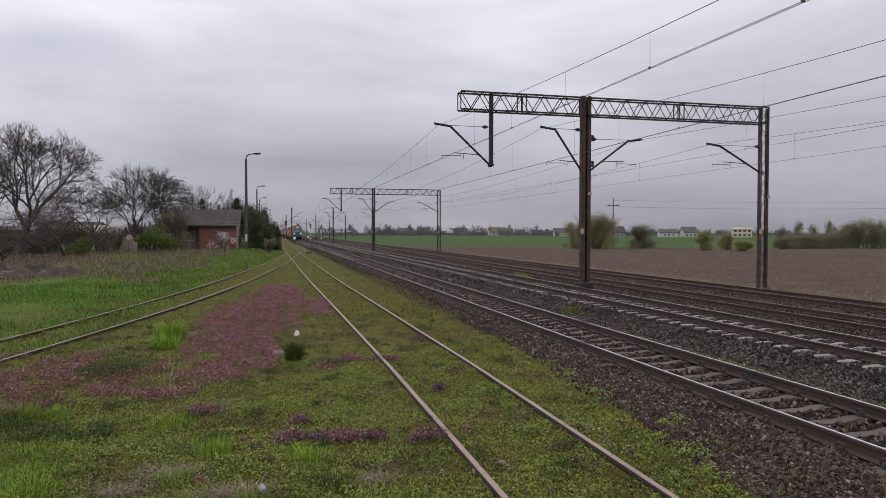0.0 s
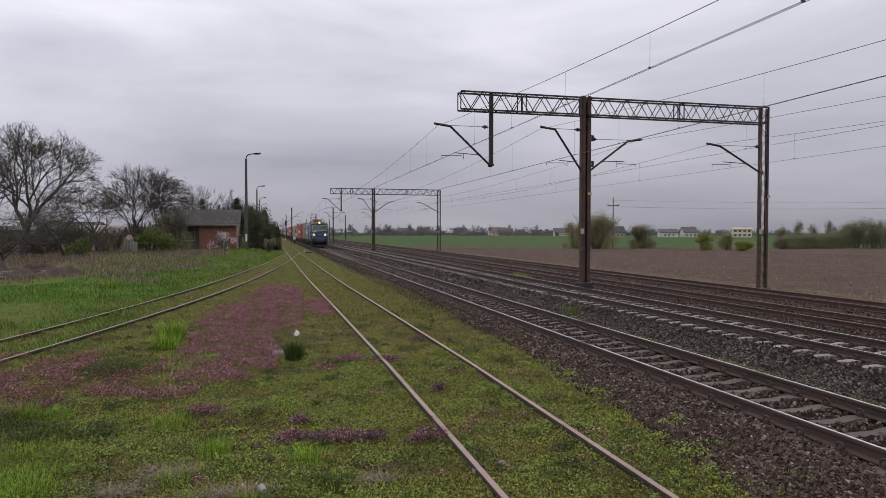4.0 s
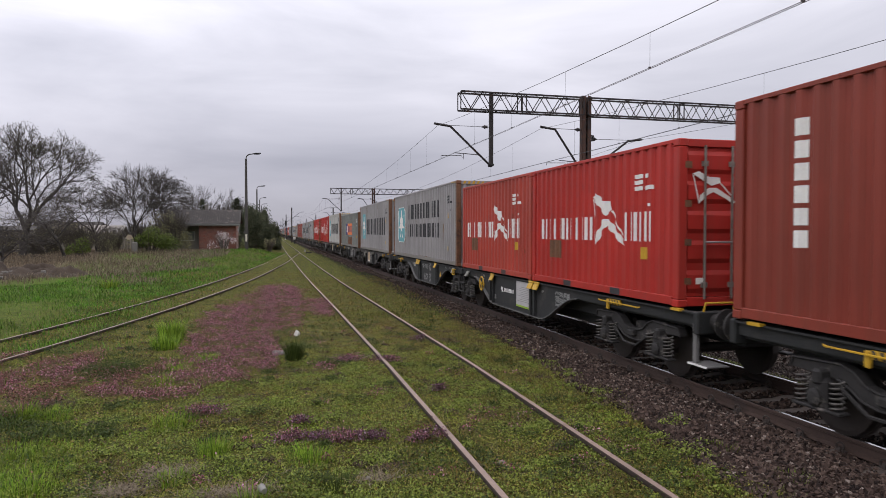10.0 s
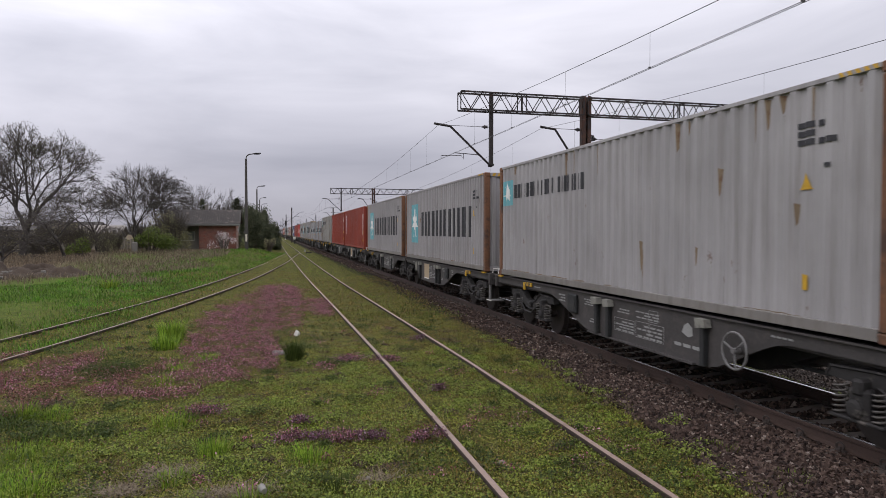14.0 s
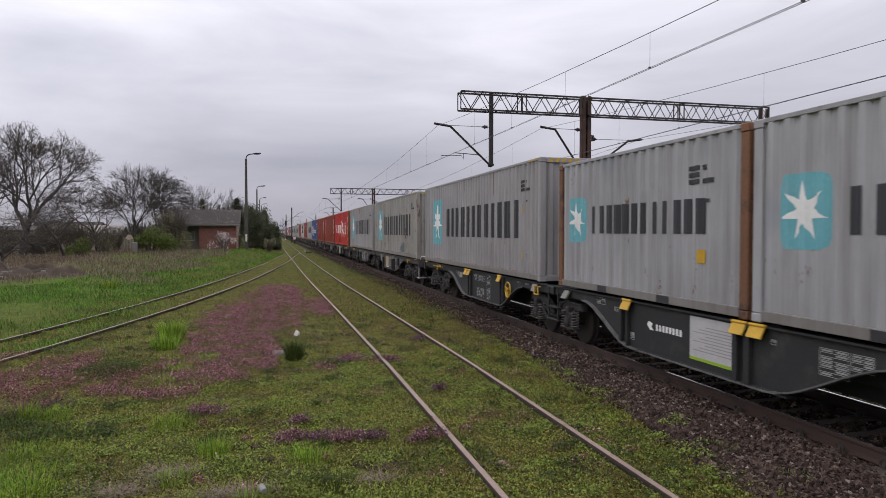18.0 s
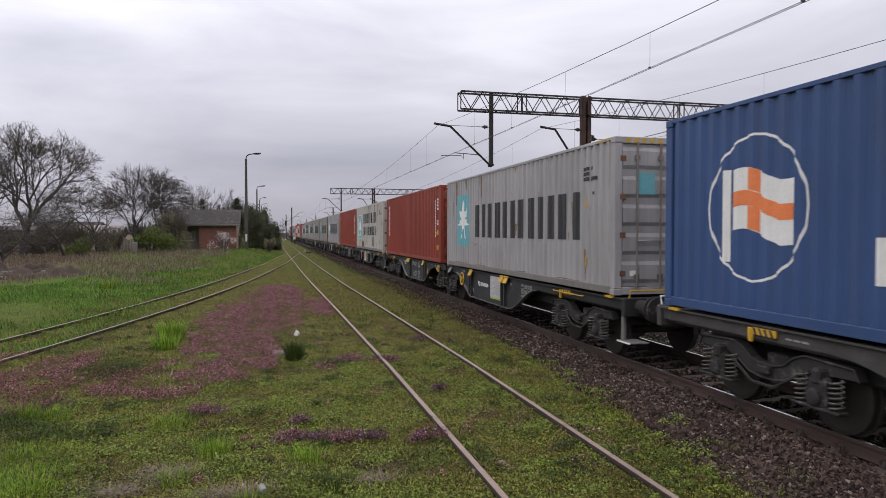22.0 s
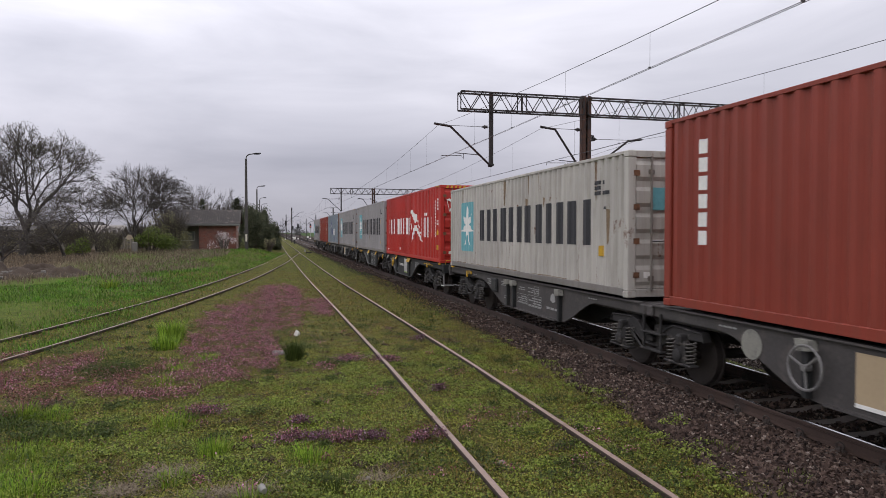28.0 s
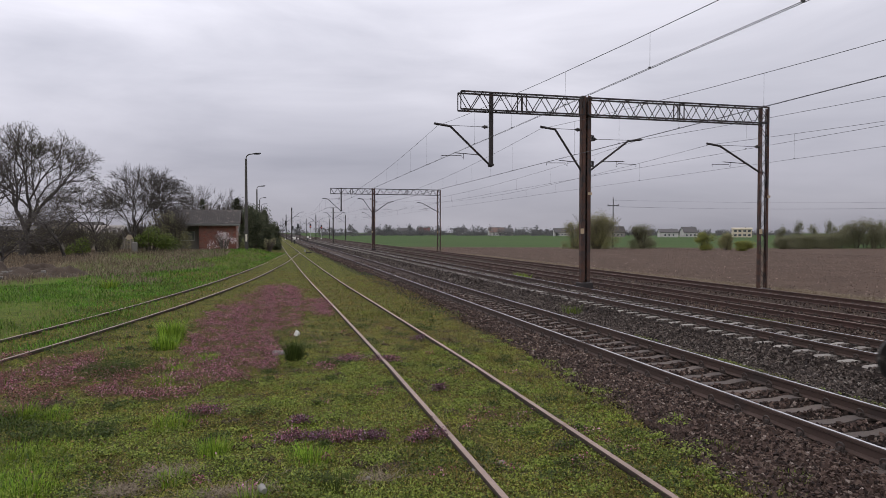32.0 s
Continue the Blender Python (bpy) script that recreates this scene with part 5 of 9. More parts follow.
    if wheel_far and sgn > 0:
        handwheel(w, x - 0.08, 2.72, 0.85, 0.2, M_yellow)
    elif sgn < 0 and not wheel_far:
        handwheel(w, x - 0.08, -2.49, 0.85, 0.2, M_yellow)


def wagon(style, label):
    """Articulated twin wagon, 27 m long, on three bogies; y = 0 at its joint."""
    black = style.startswith("black")
    frame_m = M_black if black else M_wgrey
    w = thing("container_wagon", label, "freight wagon", None, "wagons of the train")
    deep = 0.345 if black else 0.40 if style != "flat" else 0.72
    for sgn in (-1, 1):
        e0, e1 = (-HALF + 0.62, -0.18) if sgn < 0 else (0.18, HALF - 0.62)
        C_ = (e0 + e1) / 2 - sgn * 0.8
        fr = part("frame", shared(("frame", style, sgn), lambda: Shape().box(-1.06, 1.06, e0, e1, 0.93, 1.14, 0.02).box(-0.28, 0.28, e0, e1, 0.62, 0.94, 0.02), frame_m), None, w)
        for sx in (-1, 1):
            x0, x1 = sorted((sx * 1.10, sx * 1.14))
            part("side_sill", shared(("side_sill", style, sgn, sx), lambda: Shape().plate(belly(e0, e1, deep, sgn, **(BELLY if black else {})), x0, x1).box(min(sx * 1.08, sx * 1.19), max(sx * 1.08, sx * 1.19), e0, e1, 1.155, 1.18)
                                             .box(min(sx * 1.08, sx * 1.20), max(sx * 1.08, sx * 1.20), (e0 + e1) / 2 - sgn * 1.0 - 1.75, (e0 + e1) / 2 - sgn * 1.0 + 1.75, deep, deep + 0.03), frame_m), None, fr)
            for k, u in enumerate((0.35, -0.12, -3.0) if sx < 0 and not black else ()):
                yy = (e0 + e1) / 2 + sgn * u
                st = part("stiffener", shared(("stiffener", style, sgn, sx, k), lambda: Shape().box(min(sx * 1.14, sx * 1.23), max(sx * 1.14, sx * 1.23), yy - 0.05, yy + 0.05, deep + 0.03, 1.06, 0.012), M_black), None, fr)
                if style != "flat" and sx < 0:
                    part("cap", shared(("cap", sgn, sx, k), lambda: Shape().plate([(yy - 0.13, 1.0), (yy - 0.10, 1.12), (yy + 0.12, 1.12), (yy + 0.09, 0.98)], *sorted((sx * 1.15, sx * 1.27))), M_cap), None, st, "dull pale locking cap")
        # guessed girder and brake block, added to keep light out from under the wagon
        part("centre_girder", shared(("centre_girder", style, sgn), lambda: Shape().plate([(C_ + o, z) for o, z in ((-4.0, 0.93), (-2.6, 0.42 if style != "flat" else 0.5), (2.6, 0.42 if style != "flat" else 0.5), (4.0, 0.93))], -0.55, 0.55), M_black), None, w)
        part("brake_gear", shared(("brake_gear", sgn), lambda: Shape().box(-0.85, 0.85, (e0 + e1) / 2 - 3.2, (e0 + e1) / 2 + 3.2, 0.66, 0.92, 0.04).tube([(-0.5, (e0 + e1) / 2 - 4.6, 0.6), (-0.5, (e0 + e1) / 2 + 4.6, 0.6)], 0.03, 5).tube([(0.5, (e0 + e1) / 2 - 4.6, 0.6), (0.5, (e0 + e1) / 2 + 4.6, 0.6)], 0.03, 5), M_black), None, w)
        C, mid = (e0 + e1) / 2, (e0 + e1) / 2 - sgn * 0.8
        if black:
            black_side(w, fr, sgn, e0, e1, style == "black_far")
        xs = -1.145
        if not black:
            part("cabinet", shared(("cabinet", style, sgn), lambda: Shape().box(xs - 0.07, xs, C + sgn * 1.45 - 0.2, C + sgn * 1.45 + 0.2, 0.70, 1.08, 0.02).box(xs - 0.08, xs - 0.07, C + sgn * 1.45 - 0.15, C + sgn * 1.45 + 0.15, 0.74, 1.04), M_black), None, w)
        if style.startswith("grey"):
            if sgn < 0:
                part("board", shared(("board", sgn), lambda: Shape().box(xs - 0.006, xs, C + 1.5, C + 2.35, 0.53, 1.08), M_beige), None, w, "plain beige board")
                part("board_edge", shared(("board_edge", sgn), lambda: Shape().box(xs - 0.008, xs - 0.001, C + 1.5, C + 2.35, 0.485, 0.53), M_white), None, w)
                part("disc_plate", shared(("disc_plate", sgn), lambda: Shape().disc((xs, C + 4.0, 0.90), (-1, 0, 0), [(0, 0.2), (0.006, 0.2)], 20), M_cap), None, w, "round pale plate")
                if style == "grey_wheel":
                    handwheel(w, xs - 0.12, C + 2.95, 0.80, 0.26, M_rim)
            elif style == "grey":
                handwheel(w, xs - 0.10, C - 3.75, 0.78, 0.25, M_rim)
        txt = Shape()
        # u0, u1 from the middle, heights, rows: weights, tables and signs stencilled on the sill
        rows_ = [(-0.35, -0.8, 0.92, 1.02, 2), (-1.0, -1.75, 0.90, 1.04, 3), (-0.3, -0.95, 0.60, 0.80, 4), (-1.05, -1.85, 0.58, 0.82, 4), (0.6, 1.0, 0.92, 1.06, 3), (1.9, 2.25, 0.88, 1.06, 3), (0.55, 0.75, 0.60, 0.70, 2), (3.3, 3.7, 1.05, 1.10, 1), (-4.3, -4.7, 1.05, 1.10, 1)]
        if sgn > 0 and style.startswith("grey"):
            rows_ += [(-2.15, -2.85, 0.62, 0.72, 1)]
            part("emblem", shared(("emblem", sgn), lambda: Shape().plate([(C - 2.4, 0.84), (C - 2.45, 0.95), (C - 2.55, 1.0), (C - 2.66, 0.94), (C - 2.68, 0.82), (C - 2.56, 0.78)], xs - 0.004, xs - 0.001), M_dim), None, w, "small pale round emblem")
        if sgn < 0:
            rows_ = [r for r in rows_ if not -1.95 > r[0] > -2.9]
        for u0, u1, z0, z1, n in () if black else rows_:
            a_, b_ = sorted((C + sgn * u0, C + sgn * u1))
            h = (z1 - z0) / n
            for i in range(n):
                k = 3 + (i * 5 + int(abs(u0) * 10)) % 3
                for j in range(k - (i % 2)):
                    c_ = a_ + (b_ - a_) * j / k
                    txt.box(xs - 0.003, xs - 0.001, c_, c_ + (b_ - a_) / k * 0.78, z0 + i * h, z0 + i * h + h * 0.5)
        if not black:
            part("marking", shared(("marking", style, sgn), lambda: txt, M_dim), None, w)["kind"] = "stuff"
        for u in (5.05 if sgn > 0 else -4.5 if black else -4.75,):
            sg = part("spigot", shared(("spigot", style, sgn, u), lambda: Shape().box(xs - 0.05, xs, mid + u - 0.02, mid + u + 0.06, 0.94, 1.13, 0.012).box(xs - 0.04, xs, mid + u - 0.45, mid + u - 0.02, 1.04, 1.14, 0.01), M_yellow), None, w, "yellow folding load spigot")
            for i in range(4):
                y_ = mid + u - 0.42 + i * 0.1
                part("stripe", shared(("stripe", style, sgn, u, i), lambda: Shape().plate([(y_, 1.045), (y_ + 0.045, 1.045), (y_ + 0.09, 1.135), (y_ + 0.045, 1.135)], xs - 0.043, xs - 0.0405), M_dark), None, sg)
        if black:
            yo = C_ + sgn * 4.9
            part("yellow_rail", shared(("yellow_rail", sgn), lambda: Shape().tube([(xs - 0.05, yo - 0.75, 1.10), (xs - 0.06, yo - 0.7, 1.085), (xs - 0.06, yo + 0.7, 1.085), (xs - 0.05, yo + 0.75, 1.10)], 0.013, 5), M_yellow), None, w, "long yellow release rod")
        # weight tables: frames with ruled lines
        tb = Shape()
        for k, (u0, u1, z0, z1) in enumerate(((-0.28, -0.98, 0.585, 0.815), (-1.03, -1.9, 0.565, 0.835), (-1.45, -1.72, 0.87, 1.06))):
            a_, b_ = sorted((C + sgn * u0, C + sgn * u1))
            for z_ in (z0, z1) if k else (z0, (z0 + z1) / 2, z1):
                tb.box(xs - 0.0035, xs - 0.001, a_, b_, z_, z_ + 0.008)
            for y_ in (a_, (a_ + b_) / 2, b_) if k == 1 else (a_, b_):
                tb.box(xs - 0.0035, xs - 0.001, y_, y_ + 0.008, z0 + 0.0085, z1 - 0.0005)
        if not black:
            part("table_frame", shared(("table_frame", style, sgn), lambda: tb, M_dim), None, w)["kind"] = "stuff"
        part("spigot", shared(("corner_spigot", sgn), lambda: Shape().box(-1.24, -1.16, sgn * (HALF - GAP_END - 0.1) - 0.12, sgn * (HALF - GAP_END - 0.1) + 0.12, 1.165, 1.205), M_yellow), None, w)
        ye = sgn * (HALF - 0.62)
        end = part("headstock", shared(("headstock", sgn), lambda: Shape().box(-1.2, 1.2, min(ye, ye + sgn * 0.12), max(ye, ye + sgn * 0.12), 0.86, 1.2, 0.02), frame_m), None, w)
        for sx in (-1, 1):
            part("buffer", shared(("buffer", sgn, sx), lambda: Shape().disc((sx * 0.875, ye + sgn * 0.10, 1.04), (0, sgn, 0), [(0, 0.13), (0.28, 0.12), (0.29, 0.09), (0.45, 0.09), (0.46, 0.225), (0.50, 0.225), (0.515, 0.15)], 18), M_bogie), None, end)
        part("coupling", shared(("coupling", sgn), lambda: Shape().tube([(0, ye, 1.02), (0, ye + sgn * 0.3, 1.0), (0.05, ye + sgn * 0.55, 0.85)], 0.05, 6).tube([(0.4, ye, 0.9), (0.35, ye + sgn * 0.35, 0.6), (0.1, ye + sgn * 0.55, 0.7)], 0.025, 6), M_bogie), None, end)
        part("handrail", shared(("handrail", sgn), lambda: Shape().tube([(-1.1, ye + sgn * 0.12, 1.2), (-1.1, ye + sgn * 0.16, 1.33), (-0.4, ye + sgn * 0.16, 1.33), (-0.4, ye + sgn * 0.12, 1.2)], 0.016, 6), M_yellow if black else M_white), None, end)
        if sgn < 0:
            part("step_post", shared(("step_post", sgn), lambda: Shape().box(-1.17, -1.11, ye - 0.045, ye + 0.045, 0.44, 1.02, 0.01), M_rim), None, end)
            stp = part("step", shared(("step", sgn), lambda: Shape().box(-1.22, -0.85, min(ye - sgn * 0.08, ye + sgn * 0.38), max(ye - sgn * 0.08, ye + sgn * 0.38), 0.415, 0.44, 0.006), M_rim), None, end, "flat grey step plate")
            part("edge", shared(("step_edge", sgn), lambda: Shape().box(-1.226, -1.221, min(ye - sgn * 0.08, ye + sgn * 0.38), max(ye - sgn * 0.08, ye + sgn * 0.38), 0.41, 0.44), M_white), None, stp, "white painted edge")
    part("joint", shared(("joint", style), lambda: Shape().box(-0.5, 0.5, -0.25, 0.25, 0.86, 1.12, 0.03).box(-1.2, 1.2, -0.2, -0.02, 0.98, 1.16, 0.02).box(-1.2, 1.2, 0.02, 0.2, 0.98, 1.16, 0.02), frame_m), None, w)
    part("joint_step", shared(("joint_step",), lambda: Shape().box(-1.20, -1.16, -0.46, -0.42, 0.44, 1.05, 0.008).box(-1.20, -1.16, 0.05, 0.09, 0.44, 1.05, 0.008).box(-1.22, -1.1, -0.5, 0.14, 0.42, 0.45, 0.006).box(-1.22, -1.1, -0.5, 0.14, 0.70, 0.73, 0.006), M_bogie), None, w, "grey shunter step")
    for y in (-HALF + 2.55, 0.0, HALF - 2.9):
        bogie(w, y)
    return w


def _plain_rows(x, y0, y1, z0, z1, n):
    s, h = Shape(), (z1 - z0) / n
    for i in range(n):
        s.box(x - 0.002, x, y0, y1 - (i % 3) * 0.15, z0 + i * h, z0 + i * h + h * 0.3)
    return s


TRAIN = []          # (thing, its place along the line at twenty seconds, height)
proto = {"b": wagon("black", "black articulated container wagon with yellow fittings on the main track"), "g": wagon("grey", "grey articulated container wagon with beige board on the main track")}
proto["w"] = wagon("grey_wheel", "grey articulated container wagon with handwheel and beige board")
proto["k"] = wagon("black_far", "black articulated container wagon with yellow fittings and handwheel by its joint")
proto["f"] = wagon("flat", "dark flat container wagon with a shallow frame on the main track")
used = set()
for i in range(21):
    st = {0: "b", 1: "b", 7: "b", 8: "k", 12: "b", 18: "b", 20: "f"}.get(i, "g" if i < 13 else "w")
    yj = (ENDS[2 * i] + L40 + ENDS[2 * i + 1]) / 2
    wob = proto[st] if st not in used else copy_thing(proto[st], pose(X1, yj, 0))
    used.add(st)
    TRAIN.append((wob, yj - (0.26 if i == 20 else 0.0), 0.0))
M_patch_blue = paint("patch_blue_primer", (0.10, 0.115, 0.13), 0.8, 0.9)
M_patch_dark = paint("patch_dark_red", (0.13, 0.035, 0.03), 0.4, 0.5)
PATCHED = {18: [(8.3, 9.2, 0.2, 0.7, M_patch_blue, "blurred blue-grey repaint patch")], 20: [(4.2, 5.6, 0.2, 0.8, M_patch_dark, "dark red repaint patch")],
           14: [(10.2, 11.6, 0.3, 1.3, M_ct["tan"], "yellowed rust stain")], 26: [(7.8, 8.7, 0.2, 1.2, M_ct["tan"], "yellowed rust stain"), (3.0, 4.1, 0.16, 0.6, M_rustpost, "rust patch")],
           32: [(5.0, 6.4, 0.16, 0.55, M_ct["tan"], "yellowed rust stain")], 36: [(0.52, 0.81, 0.22, 0.37, M_white, "white label"), (3.72, 3.98, 0.29, 0.45, M_white, "white label")]}
M_stain = surface("rust_stain", (0.185, 0.135, 0.085), 0.85, 0, 2.5, 30, 0.35, (0.12, 0.06, 0.03), (0.5, 0.66), 0.1)
M_stain_red = surface("red_stain", (0.17, 0.028, 0.022), 0.85, 0, 2.5, 30, 0.35, bump=0)


def stains(c, L, H, count, low, mat, seed):
    """Narrow runs of rust below seams and dents, and rust creeping up from the bottom rail."""
    rs, polys = random.Random(seed), []
    for _ in range(count):
        u, top = rs.uniform(0.4, L - 0.4), rs.choice((H - 0.07, rs.uniform(0.8, 2.2)))
        w, ln = rs.uniform(0.012, 0.05), rs.uniform(0.15, 0.8)
        z = max(0.17, top - ln)
        polys.append([(u - w, top), (u - w * 0.3, z), (u + w * 0.4, z + 0.05), (u + w, top - 0.02)])
    for _ in range(low):
        u, w, h = rs.uniform(0.3, L - 1.8), rs.uniform(0.2, 1.4), rs.uniform(0.006, 0.024)
        polys.append([(u, 0.16), (u + w, 0.16), (u + w * 0.9, 0.16 + h * 0.5), (u + w * 0.7, 0.16 + h), (u + w * 0.3, 0.16 + h * 0.9), (u + w * 0.1, 0.16 + h * 0.4)])
    part("rust_stains", decal(polys, L, 0.0004, 0.0003), mat, c, "brown runs of rust")["kind"] = "stuff"


for i, sp in enumerate(LOADS):
    y = ENDS[i]
    if isinstance(sp, list):
        TRAIN.append((container(sp[0], pose(X1, y, DECK)), y + L20 / 2, DECK))
        TRAIN.append((container(sp[1], pose(X1, y, DECK)), y + L40 - L20 / 2, DECK))
    else:
        box = container(sp, pose(X1, y, DECK))
        if sp[0].startswith("grey") or sp[0] == "cream":
            stains(box, L40, sp[3], {"grey": 9, "grey_blue": 8}.get(sp[0], 18), {"grey": 8, "grey_blue": 5}.get(sp[0], 14), M_stain, i)
        elif sp[0] == "red":
            stains(box, L40, sp[3], 12, 6, M_stain_red, i)
        for u0, u1, z0, z1, mt, lb in PATCHED.get(i, ()):
            rs, n = random.Random(int(u0 * 10)), max(3, int((u1 - u0) / 0.13))
            runs = [rect(u0 + (u1 - u0) * k / n, u0 + (u1 - u0) * (k + 1) / n, z0 + rs.uniform(0, 0.12) * (z1 - z0), z1 - rs.uniform(0, 0.5) * (z1 - z0)) for k in range(n)]
            part("repair_patch", decal(runs, L40, 0.002), mt, box, lb)["kind"] = "stuff"
        TRAIN.append((box, y + L40 / 2, DECK))
tail = thing("tail_lamp", "small white tail signal box on the last wagon", "tail lamp", pose(X1, 300, 1.2))
part("housing", Shape().box(-1.1, -0.94, -0.06, 0.06, 0.0, 0.22, 0.02).box(-1.04, -1.0, -0.1, 0.0, -0.1, 0.02), M_white, tail)
part("lens", Shape().disc((-1.02, 0.06, 0.12), (0, 1, 0), [(0, 0.06), (0.02, 0.05)], 12), M_orange, tail, "red lens")
TRAIN.append((tail, ENDS[41] + L40 + 0.22, 1.2))

# ---- locomotive ----


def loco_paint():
    """Blue paint that turns unevenly to dark grey on the lower flank, hardly so at the noses."""
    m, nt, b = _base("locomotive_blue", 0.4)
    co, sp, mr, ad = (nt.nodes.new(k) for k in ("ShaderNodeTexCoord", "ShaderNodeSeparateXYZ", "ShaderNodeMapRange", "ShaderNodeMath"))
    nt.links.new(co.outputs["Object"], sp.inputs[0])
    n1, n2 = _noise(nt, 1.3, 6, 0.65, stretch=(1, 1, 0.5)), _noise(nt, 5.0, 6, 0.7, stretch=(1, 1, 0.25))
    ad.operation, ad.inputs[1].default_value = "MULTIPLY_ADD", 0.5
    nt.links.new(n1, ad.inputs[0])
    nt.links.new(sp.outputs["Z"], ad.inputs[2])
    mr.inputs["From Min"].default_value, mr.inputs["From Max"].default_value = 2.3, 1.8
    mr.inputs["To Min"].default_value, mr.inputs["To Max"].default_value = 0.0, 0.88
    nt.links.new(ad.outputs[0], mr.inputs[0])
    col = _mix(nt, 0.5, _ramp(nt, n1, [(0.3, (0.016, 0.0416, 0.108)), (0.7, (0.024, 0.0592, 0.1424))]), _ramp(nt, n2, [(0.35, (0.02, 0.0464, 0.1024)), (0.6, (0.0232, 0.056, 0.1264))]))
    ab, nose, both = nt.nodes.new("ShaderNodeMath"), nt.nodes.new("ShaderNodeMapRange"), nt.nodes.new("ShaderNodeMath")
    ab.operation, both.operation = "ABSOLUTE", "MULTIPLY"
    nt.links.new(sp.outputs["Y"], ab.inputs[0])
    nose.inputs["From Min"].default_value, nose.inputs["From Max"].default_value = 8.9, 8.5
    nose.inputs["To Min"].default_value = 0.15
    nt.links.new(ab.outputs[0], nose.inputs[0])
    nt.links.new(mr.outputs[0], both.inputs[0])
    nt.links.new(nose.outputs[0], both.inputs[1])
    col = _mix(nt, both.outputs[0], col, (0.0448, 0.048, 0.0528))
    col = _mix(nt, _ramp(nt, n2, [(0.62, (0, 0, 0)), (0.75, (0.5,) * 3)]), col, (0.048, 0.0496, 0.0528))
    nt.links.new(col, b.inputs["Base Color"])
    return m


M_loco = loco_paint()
M_tank = surface("equipment_box_grey", (0.0663, 0.0608, 0.0546), 0.8, 0.1, 1.2, 20, 0.3, (0.0312, 0.0281, 0.0257), (0.5, 0.7), 0.15)
M_cabroof = surface("cab_roof_sooty", (0.0585, 0.0515, 0.0484), 0.75, 0.1, 1.0, 20, 0.3, (0.1014, 0.0897, 0.078), (0.55, 0.7), 0.1)
M_loco_low = surface("locomotive_grimy_blue", (0.045, 0.055, 0.078), 0.6, 0.0, 0.5, 22, 0.25, (0.06, 0.06, 0.062), (0.45, 0.7), 0.08)
M_roof = surface("locomotive_roof_grey", (0.195, 0.1911, 0.1833), 0.5, 0.2, 0.7, 20, 0.25, (0.0858, 0.078, 0.0702), (0.52, 0.74), 0.08)
M_pane = surface("cab_window", (0.17, 0.18, 0.175), 0.06, 0, 0.8, 4, 0.25, bump=0)
M_lamp = glow("headlight_glow", (1.0, 0.46, 0.10), 0.55)
M_lens = glow("headlight_core", (1.0, 0.80, 0.45), 4.0)
M_tiles_lens = surface("tail_lens_red", (0.10, 0.012, 0.01), 0.2, 0, 2, 30, 0.1, bump=0)
M_panto = surface("pantograph_brown", (0.12, 0.055, 0.038), 0.6, 0.3, 1, 20, 0.2, bump=0)

SECT = [(1.17, 1.46), (1.22, 1.48), (1.75, 1.5), (2.55, 1.5), (2.62, 1.5), (3.4, 1.415), (3.5, 1.38)]
ROOF = [(3.50, 1.39), (3.66, 1.34), (3.83, 1.12), (3.96, 0.75), (4.02, 0.3)]
NOSE = 9.08
STATIONS = [(9.08, 0.80), (9.06, 0.845), (8.98, 0.885), (8.82, 0.925), (8.55, 0.965), (8.15, 1.0)]


def ends(y, z, back=0.28):
    """Nose: the face leans back above the window sill."""
    k = max(0.0, (abs(y) - 8.15) / 0.93)
    return math.copysign(abs(y) - k * max(0.0, z - 2.6) * back, y)


def loft(sect, ys=None):
    """Hull through the stations from one nose to the other."""
    s, vs, fs = Shape(), [], []
    ys = ys or [(-y, f) for y, f in STATIONS] + [(y, f) for y, f in STATIONS[::-1]]
    n = len(sect)
    for y, f in ys:
        for z, w in sect:
            vs.append((-w * f, ends(y, z), z))
        for z, w in sect[::-1]:
            vs.append((w * f, ends(y, z), z))
    m = 2 * n
    for i in range(len(ys) - 1):
        fs += [(i * m + j, i * m + (j + 1) % m, (i + 1) * m + (j + 1) % m, (i + 1) * m + j) for j in range(m - 1)]
    for base in (0, (len(ys) - 1) * m):
        fs += [(base + j, base + j + 1, base + m - 2 - j, base + m - 1 - j) for j in range(n - 1)]
    return s.add(vs, fs)


def side_x(z, sx):
    a = SECT[0]
    for b in SECT[1:]:
        if z <= b[0]:
            return sx * (a[1] + (b[1] - a[1]) * (z - a[0]) / (b[0] - a[0]))
        a = b
    return sx * a[1]


def width_at(y):
    """Share of the full width where the nose tapers."""
    for (y1, f1), (y0, f0) in zip(STATIONS, STATIONS[1:]):
        if y0 <= abs(y) <= y1:
            return f0 + (f1 - f0) * (abs(y) - y0) / (y1 - y0)
    return 1.0


def flank(poly, sx, lift, thick=0.02):
    """A plate of outline (y, z) on the flank that follows its lean and its taper."""
    n, vs = len(poly), []
    for t in (lift, lift - thick):
        vs += [(side_x(z, sx) * width_at(y) + sx * t, ends(y, z), z) for y, z in poly]
    fs = [tuple(range(n)), tuple(range(2 * n - 1, n - 1, -1))] + [(i, n + i, n + (i + 1) % n, (i + 1) % n) for i in range(n)]
    return Shape().add(vs, fs)


def side_panel(y0, y1, z0, z1, sx, lift, thick=0.02):
    return flank([(y0, z0), (y1, z0), (y1, z1), (y0, z1)], sx, lift, thick)


